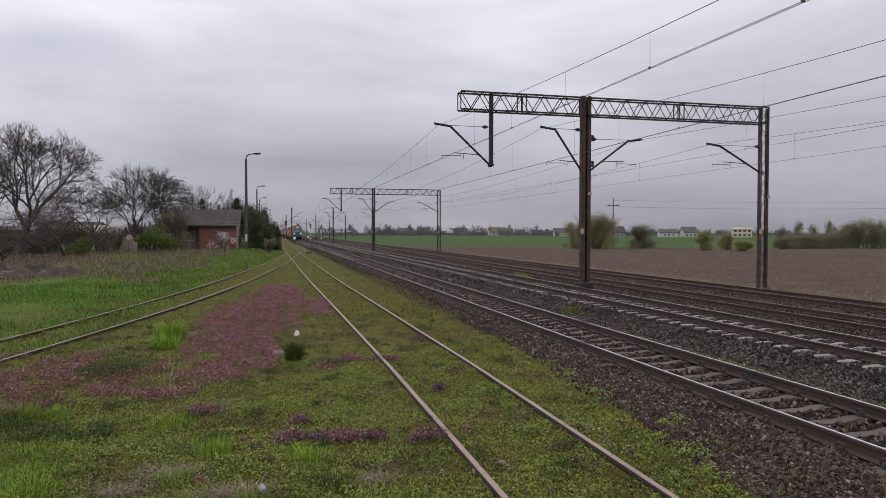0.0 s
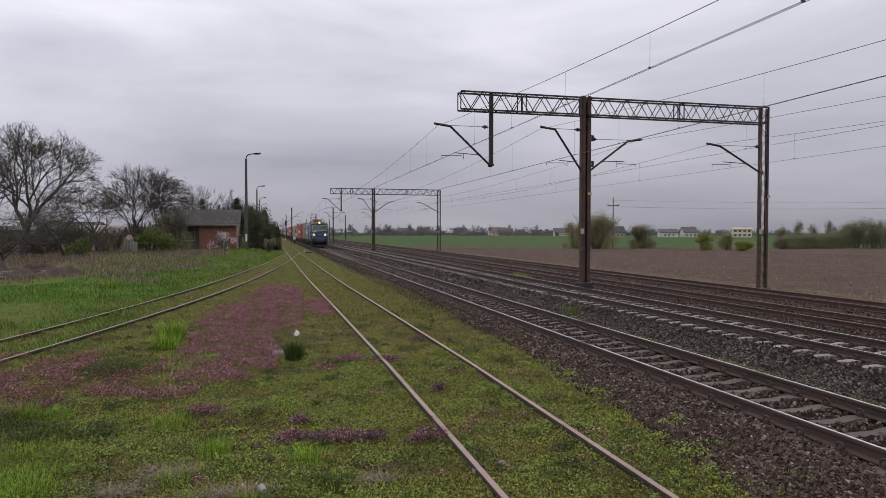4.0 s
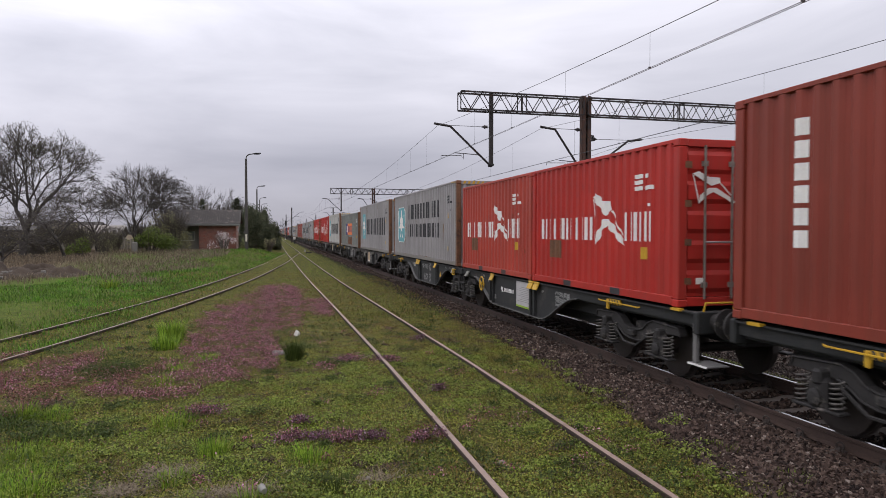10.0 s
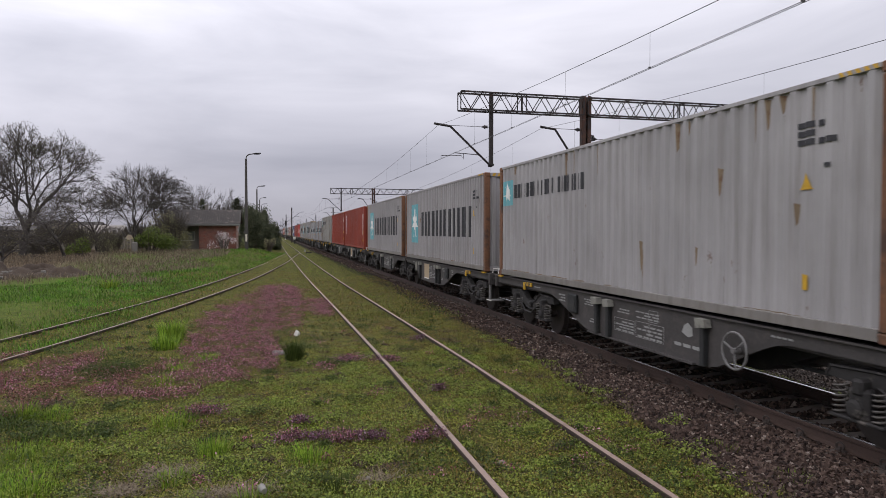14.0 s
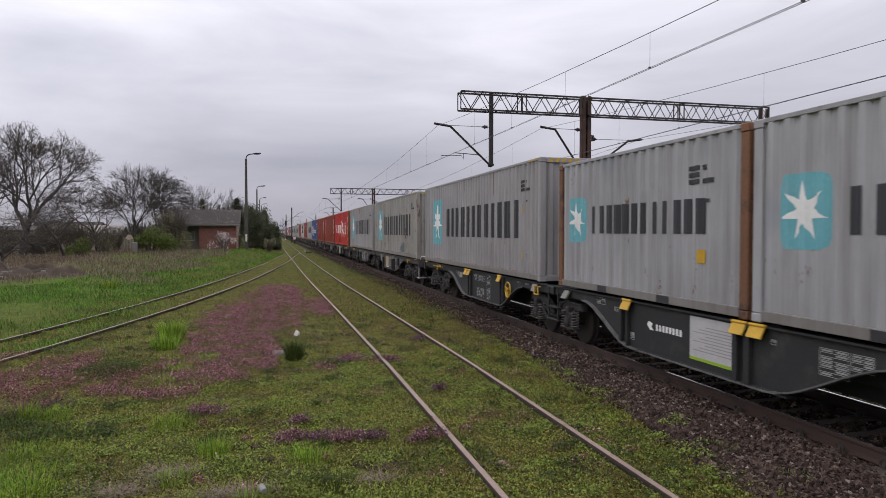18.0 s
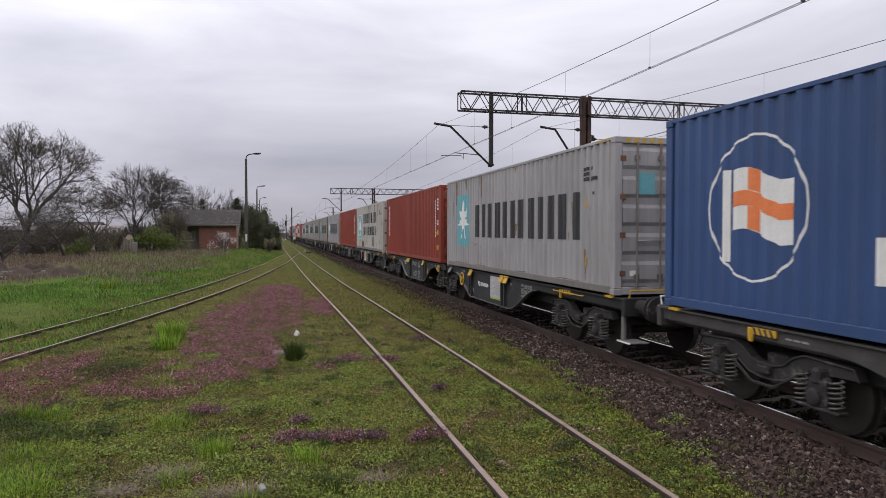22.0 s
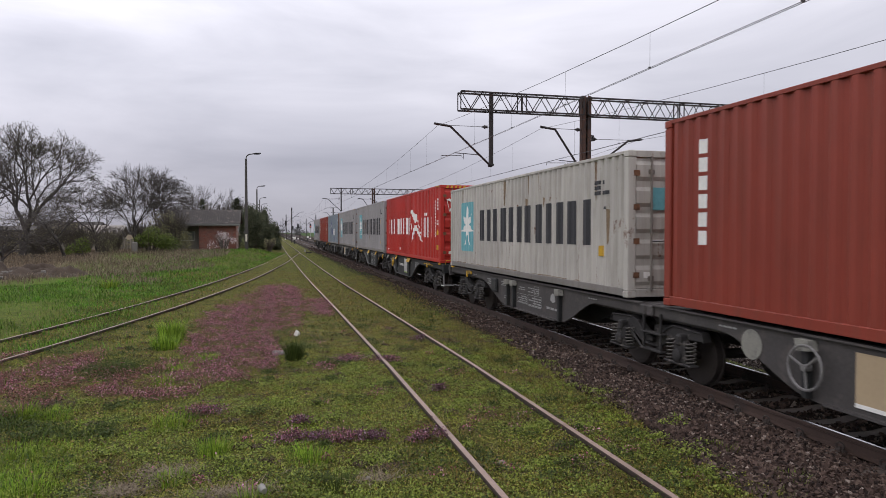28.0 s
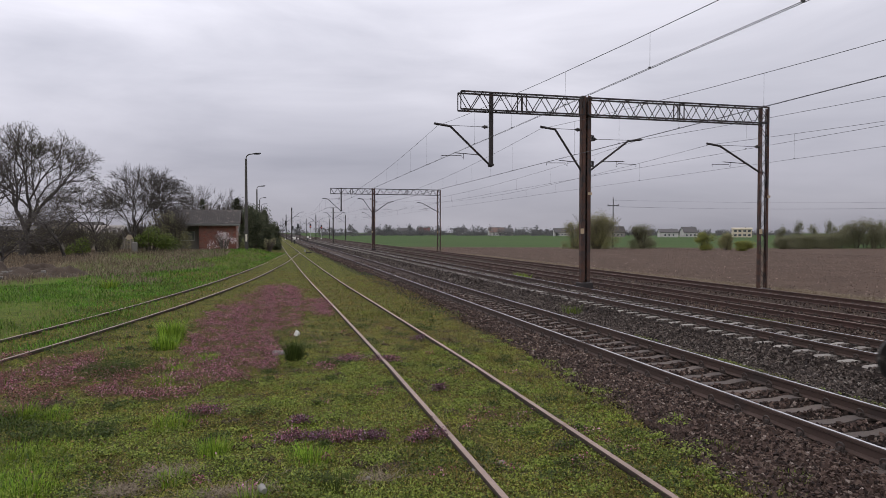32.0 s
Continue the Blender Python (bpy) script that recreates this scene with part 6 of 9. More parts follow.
def rounded(y0, y1, z0, z1, r=0.09):
    out = []
    for cy, cz, a0 in ((y1 - r, z1 - r, 0), (y0 + r, z1 - r, 90), (y0 + r, z0 + r, 180), (y1 - r, z0 + r, 270)):
        for k in range(4):
            a = radians(a0 + 30 * k)
            out.append((cy + r * math.cos(a), cz + r * math.sin(a)))
    return out


def nose_panel(x0, x1, z0, z1, sy, lift, thick=0.02, skew=0.0):
    vs = []
    ya, yb = ends(sy * NOSE, z0), ends(sy * NOSE, z1)
    for t in (lift, lift - thick):
        vs += [(x0, ya + sy * t, z0), (x1, ya + sy * t, z0), (x1 - skew, yb + sy * t, z1), (x0 + (skew if x0 < 0 else 0), yb + sy * t, z1)]
    return Shape().add(vs, [(0, 1, 2, 3), (7, 6, 5, 4), (0, 4, 5, 1), (1, 5, 6, 2), (2, 6, 7, 3), (3, 7, 4, 0)])


def flank_grid(quad, sx, lift, n=8, thick=0.012):
    """A pane of four corners, divided along its length so that it follows the rounded cab side."""
    (a0, b0), (a1, b1), (a2, b2), (a3, b3) = quad
    low = [(a0 + (a1 - a0) * k / n, b0 + (b1 - b0) * k / n) for k in range(n + 1)]
    top = [(a3 + (a2 - a3) * k / n, b3 + (b2 - b3) * k / n) for k in range(n + 1)]
    sh = Shape()
    for k in range(n):
        q = flank([low[k], low[k + 1], top[k + 1], top[k]], sx, lift, thick)
        sh.add(q.v, q.f[:2] + [q.f[2], q.f[4]] + ([q.f[5]] if k == 0 else []) + ([q.f[3]] if k == n - 1 else []))
    return weld(sh)


def flank_bars(parent, y0, y1, z0, z1, n, material, gap=0.25, stroke=0.3, pair=True, label=""):
    """Lettering as plain upright bars, one part each, reading from the rear to the front."""
    w = (y1 - y0) / (n + (n - 1) * gap)
    for i in range(n):
        a = y0 + i * w * (1 + gap)
        for k, (u0, u1) in enumerate(((0, stroke), (1 - stroke, 1)) if pair else ((0.1, 0.75),)):
            part("lettering_bar", side_panel(a + w * u0, a + w * u1, z0, z1, -1, 0.004, 0.003), material, parent, label if i + k == 0 else "")


def hood(sy):
    """Domed cab roof that overhangs the windscreens."""
    rings = [(8.90, 0.03, 0.895), (8.93, 0.16, 0.90), (8.90, 0.36, 0.905), (8.80, 0.58, 0.92), (8.62, 0.80, 0.945), (8.36, 0.94, 0.975), (8.0, 1.0, 1.0), (7.38, 1.0, 1.0)]
    s, vs, n = Shape(), [], len(ROOF)
    for y, h, f in rings:
        sec = [(3.495 + (z - 3.5) * h + 0.006, (w + 0.012) * f) for z, w in ROOF]
        vs += [(-w, sy * y, z) for z, w in sec] + [(w, sy * y, z) for z, w in sec[::-1]]
    m = 2 * n
    fs = [(i * m + j, i * m + (j + 1) % m, (i + 1) * m + (j + 1) % m, (i + 1) * m + j) for i in range(len(rings) - 1) for j in range(m)]
    return s.add(vs, fs + [tuple(range(m)), tuple(range(len(vs) - m, len(vs)))[::-1]])


def pantograph(parent, y, raised):
    """Diamond pantograph on four insulators."""
    base = part("pantograph", Shape().box(-0.65, 0.65, y - 0.75, y - 0.68, 4.12, 4.18).box(-0.65, 0.65, y + 0.68, y + 0.75, 4.12, 4.18).box(-0.68, -0.6, y - 0.75, y + 0.75, 4.12, 4.18).box(0.6, 0.68, y - 0.75, y + 0.75, 4.12, 4.18), M_panto, parent)
    for sx in (-0.6, 0.6):
        for dy in (-0.7, 0.7):
            part("insulator", Shape().disc((sx, y + dy, 3.84), (0, 0, 1), [(0, 0.07), (0.05, 0.09), (0.09, 0.05), (0.14, 0.09), (0.18, 0.05), (0.23, 0.08), (0.29, 0.04)], 10), M_insul, base)
    mid, top = (4.98, 5.54) if raised else (4.26, 4.36)
    out = 1.25 if raised else 1.35
    for sx in (-0.55, 0.55):
        for sy in (-1, 1):
            part("arm", Shape().tube([(sx, y + sy * 0.45, 4.18), (sx * 0.9, y + sy * out, mid)], 0.03, 6).tube([(sx * 0.9, y + sy * out, mid), (sx * 0.8, y + sy * 0.12, top)], 0.022, 6), M_panto, base)
    for sy in (-1, 1):
        part("brace", Shape().tube([(-0.5, y + sy * out, mid), (0.5, y + sy * out, mid), (-0.44, y + sy * 0.12, top)], 0.016, 6), M_panto, base)
    for dy in (-0.16, 0.16):
        part("collector", Shape().tube([(-0.98, y + dy, top - 0.22), (-0.9, y + dy, top - 0.06), (-0.7, y + dy, top + 0.03), (0.7, y + dy, top + 0.03), (0.9, y + dy, top - 0.06), (0.98, y + dy, top - 0.22)], 0.026, 6), M_lattice, base)


loco = thing("electric_locomotive", "blue electric locomotive with lime stripe and lit headlights", "locomotive", pose(X1, -274.4, 0))
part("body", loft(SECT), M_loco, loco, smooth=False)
part("roof", loft(ROOF, [(-8.3, 0.97), (-8.15, 1.0), (8.15, 1.0), (8.3, 0.97)]), M_roof, loco, "weathered grey roof")
M_bezel = surface("lamp_bezel_grey", (0.34, 0.335, 0.32), 0.5, 0.1, 2, 30, 0.15, (0.16, 0.14, 0.12), (0.6, 0.72), 0.05)
M_seal = surface("window_seal_pale", (0.30, 0.31, 0.32), 0.6, 0, 2, 30, 0.15, bump=0)
M_screen = surface("windscreen_glass", (0.055, 0.072, 0.062), 0.05, 0, 0.7, 3, 0.3, bump=0)
for sx in (-1, 1):
    for sy in (-1, 1):
        # valance that drops round the nose, and the lobe of the skirt between bogie and middle
        front = [(8.98, 0.885), (8.82, 0.925), (8.55, 0.965), (8.15, 1.0)]
        val = Shape()
        for (ya, fa, za), (yb, fb, zb) in zip([(y, f, 0.93) for y, f in front] + [(7.96, 1.0, 1.15)], [(y, f, 0.93) for y, f in front[1:]] + [(7.96, 1.0, 1.15)]):
            val.add([(sx * 1.462 * fa, sy * ya, 1.25), (sx * 1.462 * fb, sy * yb, 1.25), (sx * 1.462 * fb, sy * yb, zb), (sx * 1.462 * fa, sy * ya, za)], [(0, 1, 2, 3)])
        part("skirt", weld(val), M_loco, loco)
        part("skirt", Shape().plate([(sy * 4.66, 1.24), (sy * 4.76, 0.94), (sy * 5.57, 0.95), (sy * 5.68, 1.24)], *sorted((sx * 1.42, sx * 1.46))), M_loco, loco)
    part("sill_edge", side_panel(-8.1, 8.1, 1.225, 1.25, sx, 0.02, 0.03), M_loco_low, loco)
    part("lime_stripe", side_panel(-8.1, 8.1, 2.605, 2.695, sx, 0.006, 0.005), M_green_mark, loco, "lime green stripe")
    for ya, yb in ((8.1, 8.55), (8.55, 8.82), (8.82, 8.98)):
        for sy in (-1, 1):
            part("lime_stripe", side_panel(sy * ya, sy * yb, 2.605, 2.695, sx, 0.006, 0.005), M_green_mark, loco)
    part("gutter", side_panel(-8.1, 8.1, 3.46, 3.50, sx, 0.03, 0.04), M_cabroof, loco)
    for y0, y1, z0, z1 in ((-4.76, -4.38, 2.80, 3.43), (-2.57, -2.18, 2.80, 3.43), (-0.28, 0.46, 2.80, 3.16), (-0.28, 0.46, 3.20, 3.43), (2.66, 3.06, 2.80, 3.43), (4.82, 5.24, 2.80, 3.43)):
        w = part("window", flank(rounded(y0 - 0.035, y1 + 0.035, z0 - 0.035, z1 + 0.025, 0.11), sx, 0.014, 0.02), M_rubber, loco)
        part("seal", flank(rounded(y0 - 0.012, y1 + 0.012, z0 - 0.012, z1 + 0.008), sx, 0.017, 0.01), M_seal, w)
        part("pane", flank(rounded(y0, y1, z0, z1), sx, 0.019, 0.01), M_pane, w)
    for sy in (-1, 1):
        for poly in ([(7.72, 2.82), (8.40, 2.80), (8.42, 3.41), (7.90, 3.42)], [(8.49, 2.80), (9.0, 2.79), (9.0, 3.38), (8.54, 3.41)]):
            c = (sum(p[0] for p in poly) / 4, sum(p[1] for p in poly) / 4)
            fr = [(sy * (c[0] + (y - c[0]) * 1.10), c[1] + (z - c[1]) * 1.10) for y, z in poly]
            w = part("cab_window", flank_grid(fr, sx, 0.010), M_rubber, loco)
            part("pane", flank_grid([(sy * y, z) for y, z in poly], sx, 0.018), M_pane, w)
    for y0, y1 in ((-6.24, -5.5), (6.02, 6.88)):
        d = part("door", side_panel(y0, y1, 1.68, 3.44, sx, 0.006, 0.02), M_loco, loco)
        for e0, e1 in ((y0 - 0.09, y0 - 0.01), (y1 + 0.01, y1 + 0.09)):
            part("grab_rail", Shape().tube([(side_x(z, sx) + sx * 0.065, (e0 + e1) / 2, z) for z in (1.62, 1.66, 2.55, 3.40)], 0.02, 6), M_dark, d)
            part("frame_edge", side_panel(e0, e1, 1.6, 3.46, sx, 0.02, 0.03), M_loco_low, d)
        part("threshold", side_panel(y0 - 0.07, y1 + 0.07, 1.645, 1.675, sx, 0.03, 0.04), M_loco_low, d)
        part("window_rim", flank(rounded(y0 + 0.17, y1 - 0.17, 2.76, 3.40, 0.12), sx, 0.012, 0.01), M_rubber, d)
        part("pane", flank(rounded(y0 + 0.20, y1 - 0.20, 2.80, 3.36, 0.1), sx, 0.016, 0.008), M_pane, d)
        part("door_handle", side_panel(y0 + 0.08, y0 + 0.2, 2.36, 2.39, sx, 0.04, 0.03), M_dim, d)
        # step drawn as a flat black panel without depth
        part("step_recess", side_panel((y0 + y1) / 2 - 0.2, (y0 + y1) / 2 + 0.2, 1.33, 1.48, sx, 0.003, 0.002), M_black, loco, "black step recess")
    for y0 in (-7.36, -6.26, -5.16, 4.14, 5.24, 6.34):
        # hinged louvre frames on the sloping edge of the roof
        fr = lambda u: (1.375 - 0.255 * u, 3.635 + 0.205 * u)
        lv = Shape().plate([fr(0.0), (fr(0)[0] + 0.02, fr(0)[1] + 0.015), (fr(1)[0] + 0.02, fr(1)[1] + 0.015), fr(1.0)], y0, y0 + 1.02, ax=1)
        if sx < 0:
            lv.v = [(-x_, y_, z_) for x_, y_, z_ in lv.v]
        g = part("louvre", lv, M_black, loco, "black roof louvre")
        for i in range(6):
            x_, z_ = fr((i + 0.5) / 6)
            x_, z_ = sx * (x_ + 0.022), z_ + 0.016
            part("slat", Shape().box(x_ - 0.006, x_ + 0.006, y0 + 0.05, y0 + 0.97, z_ - 0.003, z_ + 0.005), M_bogie, g)
        for e in (y0 - 0.03, y0 + 1.0):
            p0, p1 = fr(-0.05), fr(1.05)
            part("frame_bar", Shape().tube([(sx * (p0[0] + 0.02), e + 0.02, p0[1] + 0.015), (sx * (p1[0] + 0.02), e + 0.02, p1[1] + 0.015)], 0.036, 5), M_roof, g)
    part("walkway", Shape().box(min(sx * 0.6, sx * 0.82), max(sx * 0.6, sx * 0.82), -3.4, 3.9, 4.0, 4.035), M_black, loco)
    for y0 in (-3.4, -1.6, 0.2, 2.0):
        part("roof_seam", Shape().tube([(sx * (w_ + 0.004), y0, z_) for z_, w_ in ROOF], 0.014, 4), M_roof, loco)
    for y0 in (-3.1, -1.2, 1.9, 3.9, -4.3):
        part("small_plate", side_panel(y0, y0 + 0.2, 1.34, 1.37, sx, 0.005, 0.004), M_white, loco)
    for y0, y1, zb, xo in ((-0.72, 1.15, 0.60, 1.40), (1.2, 2.03, 0.78, 1.37), (-1.72, -0.78, 0.82, 1.38)):
        tk = part("tank", Shape().box(min(sx * 0.9, sx * xo), max(sx * 0.9, sx * xo), y0, y1, zb, 1.19, 0.03), M_tank, loco, "grey equipment box")
        part("tank_rib", Shape().box(min(sx * xo, sx * (xo + 0.012)), max(sx * xo, sx * (xo + 0.012)), (y0 + y1) / 2 - 0.02, (y0 + y1) / 2 + 0.02, zb + 0.05, 1.15), M_tank, tk)
# lettering, emblem and notices on the flank that faces the siding
flank_bars(loco, 1.18, 0.03, 2.09, 2.49, 3, M_white, 0.2, 0.3, True, "white bar on the flank")
flank_bars(loco, -0.07, -2.02, 2.09, 2.44, 5, M_white, 0.18, 0.32)
flank_bars(loco, 1.18, -1.03, 1.90, 2.0, 9, M_white, 0.7, 0.3, False)
flank_bars(loco, 1.18, -0.45, 1.62, 1.75, 11, M_beige, 0.3, 0.3, False, "small beige bar")
part("emblem", flank([(2.80, 2.25), (2.55, 2.43), (2.32, 2.43), (2.52, 2.24), (2.30, 1.98), (1.93, 1.90), (2.18, 1.87), (2.42, 1.92)], -1, 0.004, 0.003), M_white, loco, "white curved emblem half")
part("emblem", flank([(1.50, 2.22), (1.75, 2.06), (2.00, 2.06), (1.80, 2.24), (2.02, 2.50), (2.38, 2.60), (2.10, 2.62), (1.88, 2.58)][::-1], -1, 0.004, 0.003), M_white, loco, "white curved emblem half")
flank_bars(loco, -7.16, -8.10, 1.72, 1.96, 8, M_white, 0.22, 0.34)
part("notice", side_panel(-6.92, -6.40, 1.73, 1.97, -1, 0.006, 0.005), M_plate_pale, loco)
part("notice_text", side_panel(-6.86, -6.46, 1.80, 1.90, -1, 0.008, 0.002), M_beige, loco)
for i in range(4):
    part("notice_line", side_panel(-7.0 + (i % 2) * 0.15, -6.42, 1.53 + i * 0.045, 1.55 + i * 0.045, -1, 0.004, 0.003), M_dim, loco)
for sy in (-1, 1):
    part("cab_roof", hood(sy), M_cabroof, loco, "sooty dark cab roof", True)
    face = lambda x0, x1, z0, z1, t=0.006: Shape().box(x0, x1, min(sy * NOSE, sy * (NOSE + t)), max(sy * NOSE, sy * (NOSE + t)), z0, z1)
    for x0, x1, sk in ((-1.10, -0.09, 0.0), (0.09, 1.10, 0.0)):
        w = part("windscreen", nose_panel(x0 - 0.05, x1 + 0.05, 2.75, 3.49, sy, 0.018, 0.05, 0.03), M_rubber, loco, "framed windscreen")
        part("seal", nose_panel(x0 - 0.015, x1 + 0.015, 2.785, 3.455, sy, 0.026, 0.02, 0.035), M_seal, w, "pale window seal")
        part("pane", nose_panel(x0 + 0.025, x1 - 0.025, 2.82, 3.425, sy, 0.031, 0.01, 0.04), M_screen, w)
        part("blind", nose_panel(x0 + 0.04, x1 - 0.04, 3.37, 3.41, sy, 0.034, 0.004, 0.04), M_seal, w)
        part("wiper", Shape().tube([(x0 + 0.78, ends(sy * NOSE, 3.5) + sy * 0.05, 3.50), (x0 + 0.80, ends(sy * NOSE, 3.22) + sy * 0.06, 3.22), (x0 + 0.86, ends(sy * NOSE, 2.95) + sy * 0.05, 2.95)], 0.012, 4), M_black, w)
    part("lime_stripe", Shape().plate([(-1.19, 2.59), (-0.65, 2.59), (0.0, 2.455), (0.65, 2.59), (1.19, 2.59), (1.19, 2.69), (-1.19, 2.69)], *sorted((sy * NOSE, sy * (NOSE + 0.006))), ax=1), M_green_mark, loco)
    part("stripe_edge", face(-1.19, 1.19, 2.655, 2.668, 0.010), M_seal, loco)
    for x, z, r in ((-0.87, 1.93, 0.18), (0.87, 1.93, 0.18), (0.0, 3.84, 0.20)):
        yb = sy * (NOSE if z < 3 else 8.86)
        if z > 3:
            part("lamp_cowl", Shape().disc((x, yb - sy * 0.62, z - 0.02), (0, sy, 0), [(0, r * 0.7), (0.25, r + 0.04), (0.62, r + 0.05)], 24), M_cabroof, loco, smooth=True)
        h = part("headlight", Shape().disc((x, yb - sy * 0.10, z), (0, sy, 0), [(0, r + 0.05), (0.16, r + 0.06), (0.20, r + 0.04), (0.205, r + 0.005), (0.15, r - 0.01)], 28), M_bezel if z < 3 else M_cabroof, loco, "round headlight")
        part("reflector", Shape().disc((x, yb + sy * 0.07, z), (0, sy, 0), [(0, r - 0.005), (0.02, r - 0.01)], 24), M_lamp if sy < 0 else M_pane, h, "lit amber reflector" if sy < 0 else "")
        if sy < 0:
            part("bulb", Shape().disc((x - 0.01, yb + sy * 0.092, z - 0.03), (0, sy, 0), [(0, r * 0.33), (0.02, r * 0.22)], 16), M_lens, h, "bright lamp core")
            if z < 3:
                part("tail_lens", Shape().disc((x, yb + sy * 0.115, z - 0.10), (0, sy, 0), [(0, 0.045), (0.01, 0.035)], 12), M_tiles_lens, h, "small dark red tail lens")
    part("horn", Shape().disc((-0.36, sy * 8.80, 3.72), (0, sy, 0), [(0, 0.04), (0.1, 0.06), (0.16, 0.09), (0.17, 0.06)], 14), M_cabroof, loco)
    part("horn", Shape().disc((0.42, sy * 8.80, 3.70), (0, sy, 0), [(0, 0.06), (0.14, 0.06)], 12), M_cabroof, loco)
    for i in range(8):
        part("number_bar", face(-1.10 + i * 0.088, -1.04 + i * 0.088, 2.375, 2.475, 0.004), M_white, loco)
    for i in range(8):
        part("number_bar", face(-0.27 + i * 0.068, -0.225 + i * 0.068, 1.93, 2.0, 0.004), M_dim, loco)
    part("emblem_plate", Shape().plate([(-0.12, 1.32), (-0.09, 1.29), (0.09, 1.29), (0.12, 1.32), (0.12, 1.40), (0.09, 1.43), (-0.09, 1.43), (-0.12, 1.40)], *sorted((sy * NOSE, sy * (NOSE + 0.008))), ax=1), M_dim, loco)
    part("emblem_field", face(-0.085, 0.085, 1.325, 1.395, 0.012), M_loco, loco)
    for i in range(2):
        part("small_plate", face(0.42, 0.74, 1.27 + i * 0.06, 1.30 + i * 0.06, 0.004), M_dim, loco)
    part("yellow_plate", face(-1.15, -0.92, 1.42, 1.56, 0.006), M_yellow, loco)
    for x0 in (-0.62, 0.98):
        part("small_plate", face(x0, x0 + 0.09, 1.40, 1.47, 0.008), M_white, loco)
    part("ledge", Shape().box(-0.65, 0.65, *sorted((sy * NOSE, sy * (NOSE + 0.05))), 1.525, 1.55), M_black, loco)
    for x0 in (-1.2, 0.88):
        part("foot_ledge", Shape().box(x0, x0 + 0.32, *sorted((sy * (NOSE - 0.02), sy * (NOSE + 0.14))), 1.31, 1.34), M_black, loco)
        part("foot_ledge", Shape().box(x0, x0 + 0.32, *sorted((sy * (NOSE - 0.02), sy * (NOSE + 0.02))), 1.46, 1.49), M_black, loco)
    part("beam", Shape().box(-1.19, 1.19, *sorted((sy * 8.7, sy * (NOSE - 0.004))), 0.93, 1.20, 0.01), M_loco, loco)
    part("under_beam", Shape().box(-1.1, 1.1, *sorted((sy * 8.6, sy * (NOSE - 0.06))), 0.60, 0.93, 0.03), M_black, loco)
    part("white_edge", Shape().box(-1.22, -0.55, *sorted((sy * NOSE, sy * (NOSE + 0.2))), 0.90, 0.92).box(0.55, 1.22, *sorted((sy * NOSE, sy * (NOSE + 0.2))), 0.90, 0.92), M_plate_pale, loco)
    for sx in (-1, 1):
        # plough blade: swept back from the middle, hollow in section
        vs, prof = [], [(0.06, 0.13), (0.0, 0.24), (0.0, 0.34), (0.03, 0.45)]
        for x, yy in ((0.0, 9.14), (0.62, 9.0), (1.16, 8.74)):
            vs += [(sx * x, sy * (yy + o), z) for o, z in prof] + [(sx * x, sy * (yy + o - 0.05), z) for o, z in prof[::-1]]
        part("snow_plough", Shape().add(vs, [(i * 8 + k, i * 8 + (k + 1) % 8, i * 8 + 8 + (k + 1) % 8, i * 8 + 8 + k) for i in range(2) for k in range(8)] + [tuple(range(8)), tuple(range(16, 24))[::-1]]), M_rubber, loco)
        x = sx * 0.875
        part("buffer", Shape().disc((x, sy * 9.05, 1.05), (0, sy, 0), [(0, 0.17), (0.22, 0.16), (0.23, 0.10), (0.47, 0.10), (0.48, 0.11)], 16).box(x - 0.30, x + 0.30, min(sy * 9.50, sy * 9.56), max(sy * 9.50, sy * 9.56), 0.87, 1.23, 0.03), M_bogie, loco)
        part("buffer_mount", Shape().box(x - 0.2, x + 0.2, *sorted((sy * NOSE, sy * (NOSE + 0.04))), 0.86, 1.24, 0.01), M_black, loco)
        part("step", Shape().box(sx * 1.18 - 0.15, sx * 1.18 + 0.15, min(sy * 8.5, sy * 8.8), max(sy * 8.5, sy * 8.8), 0.34, 0.38).box(sx * 1.18 - 0.15, sx * 1.18 + 0.15, min(sy * 8.5, sy * 8.8), max(sy * 8.5, sy * 8.8), 0.62, 0.66).box(sx * 1.30, sx * 1.30 + 0.03, min(sy * 8.5, sy * 8.53), max(sy * 8.5, sy * 8.53), 0.34, 0.95), M_bogie, loco)
        part("handrail", Shape().tube([(sx * 1.16, sy * (NOSE - 0.02), 1.74), (sx * 1.2, sy * (NOSE + 0.06), 1.76), (sx * 1.2, sy * (NOSE + 0.06), 2.12), (sx * 1.16, sy * (NOSE - 0.02), 2.14)], 0.016, 5), M_white, loco)
        for k in range(3):
            xx = sx * (0.28 + 0.12 * k)
            part("brake_hose", Shape().tube([(xx, sy * (NOSE - 0.02), 0.98), (xx, sy * (NOSE + 0.14), 0.95), (xx + 0.02 * sx, sy * (NOSE + 0.18), 0.70), (xx - 0.05 * sx, sy * (NOSE + 0.10), 0.52)], 0.024, 6), M_black, loco)
    part("coupling", Shape().box(-0.12, 0.12, *sorted((sy * NOSE, sy * (NOSE + 0.1))), 0.92, 1.16, 0.02).tube([(0, sy * 9.1, 1.04), (0, sy * 9.42, 1.0), (0, sy * 9.46, 0.66)], 0.05, 6).tube([(-0.06, sy * 9.46, 0.66), (-0.06, sy * 9.30, 0.45), (0.06, sy * 9.30, 0.45), (0.06, sy * 9.46, 0.66)], 0.025, 6), M_black, loco)
    bg = part("bogie", Shape().box(-0.9, 0.9, sy * 5.15 - 2.6, sy * 5.15 + 2.6, 0.68, 0.84, 0.03), M_bogie, loco)
    for sx in (-1, 1):
        a, b = sorted((sx * 1.0, sx * 1.14))
        yc = sy * 5.15
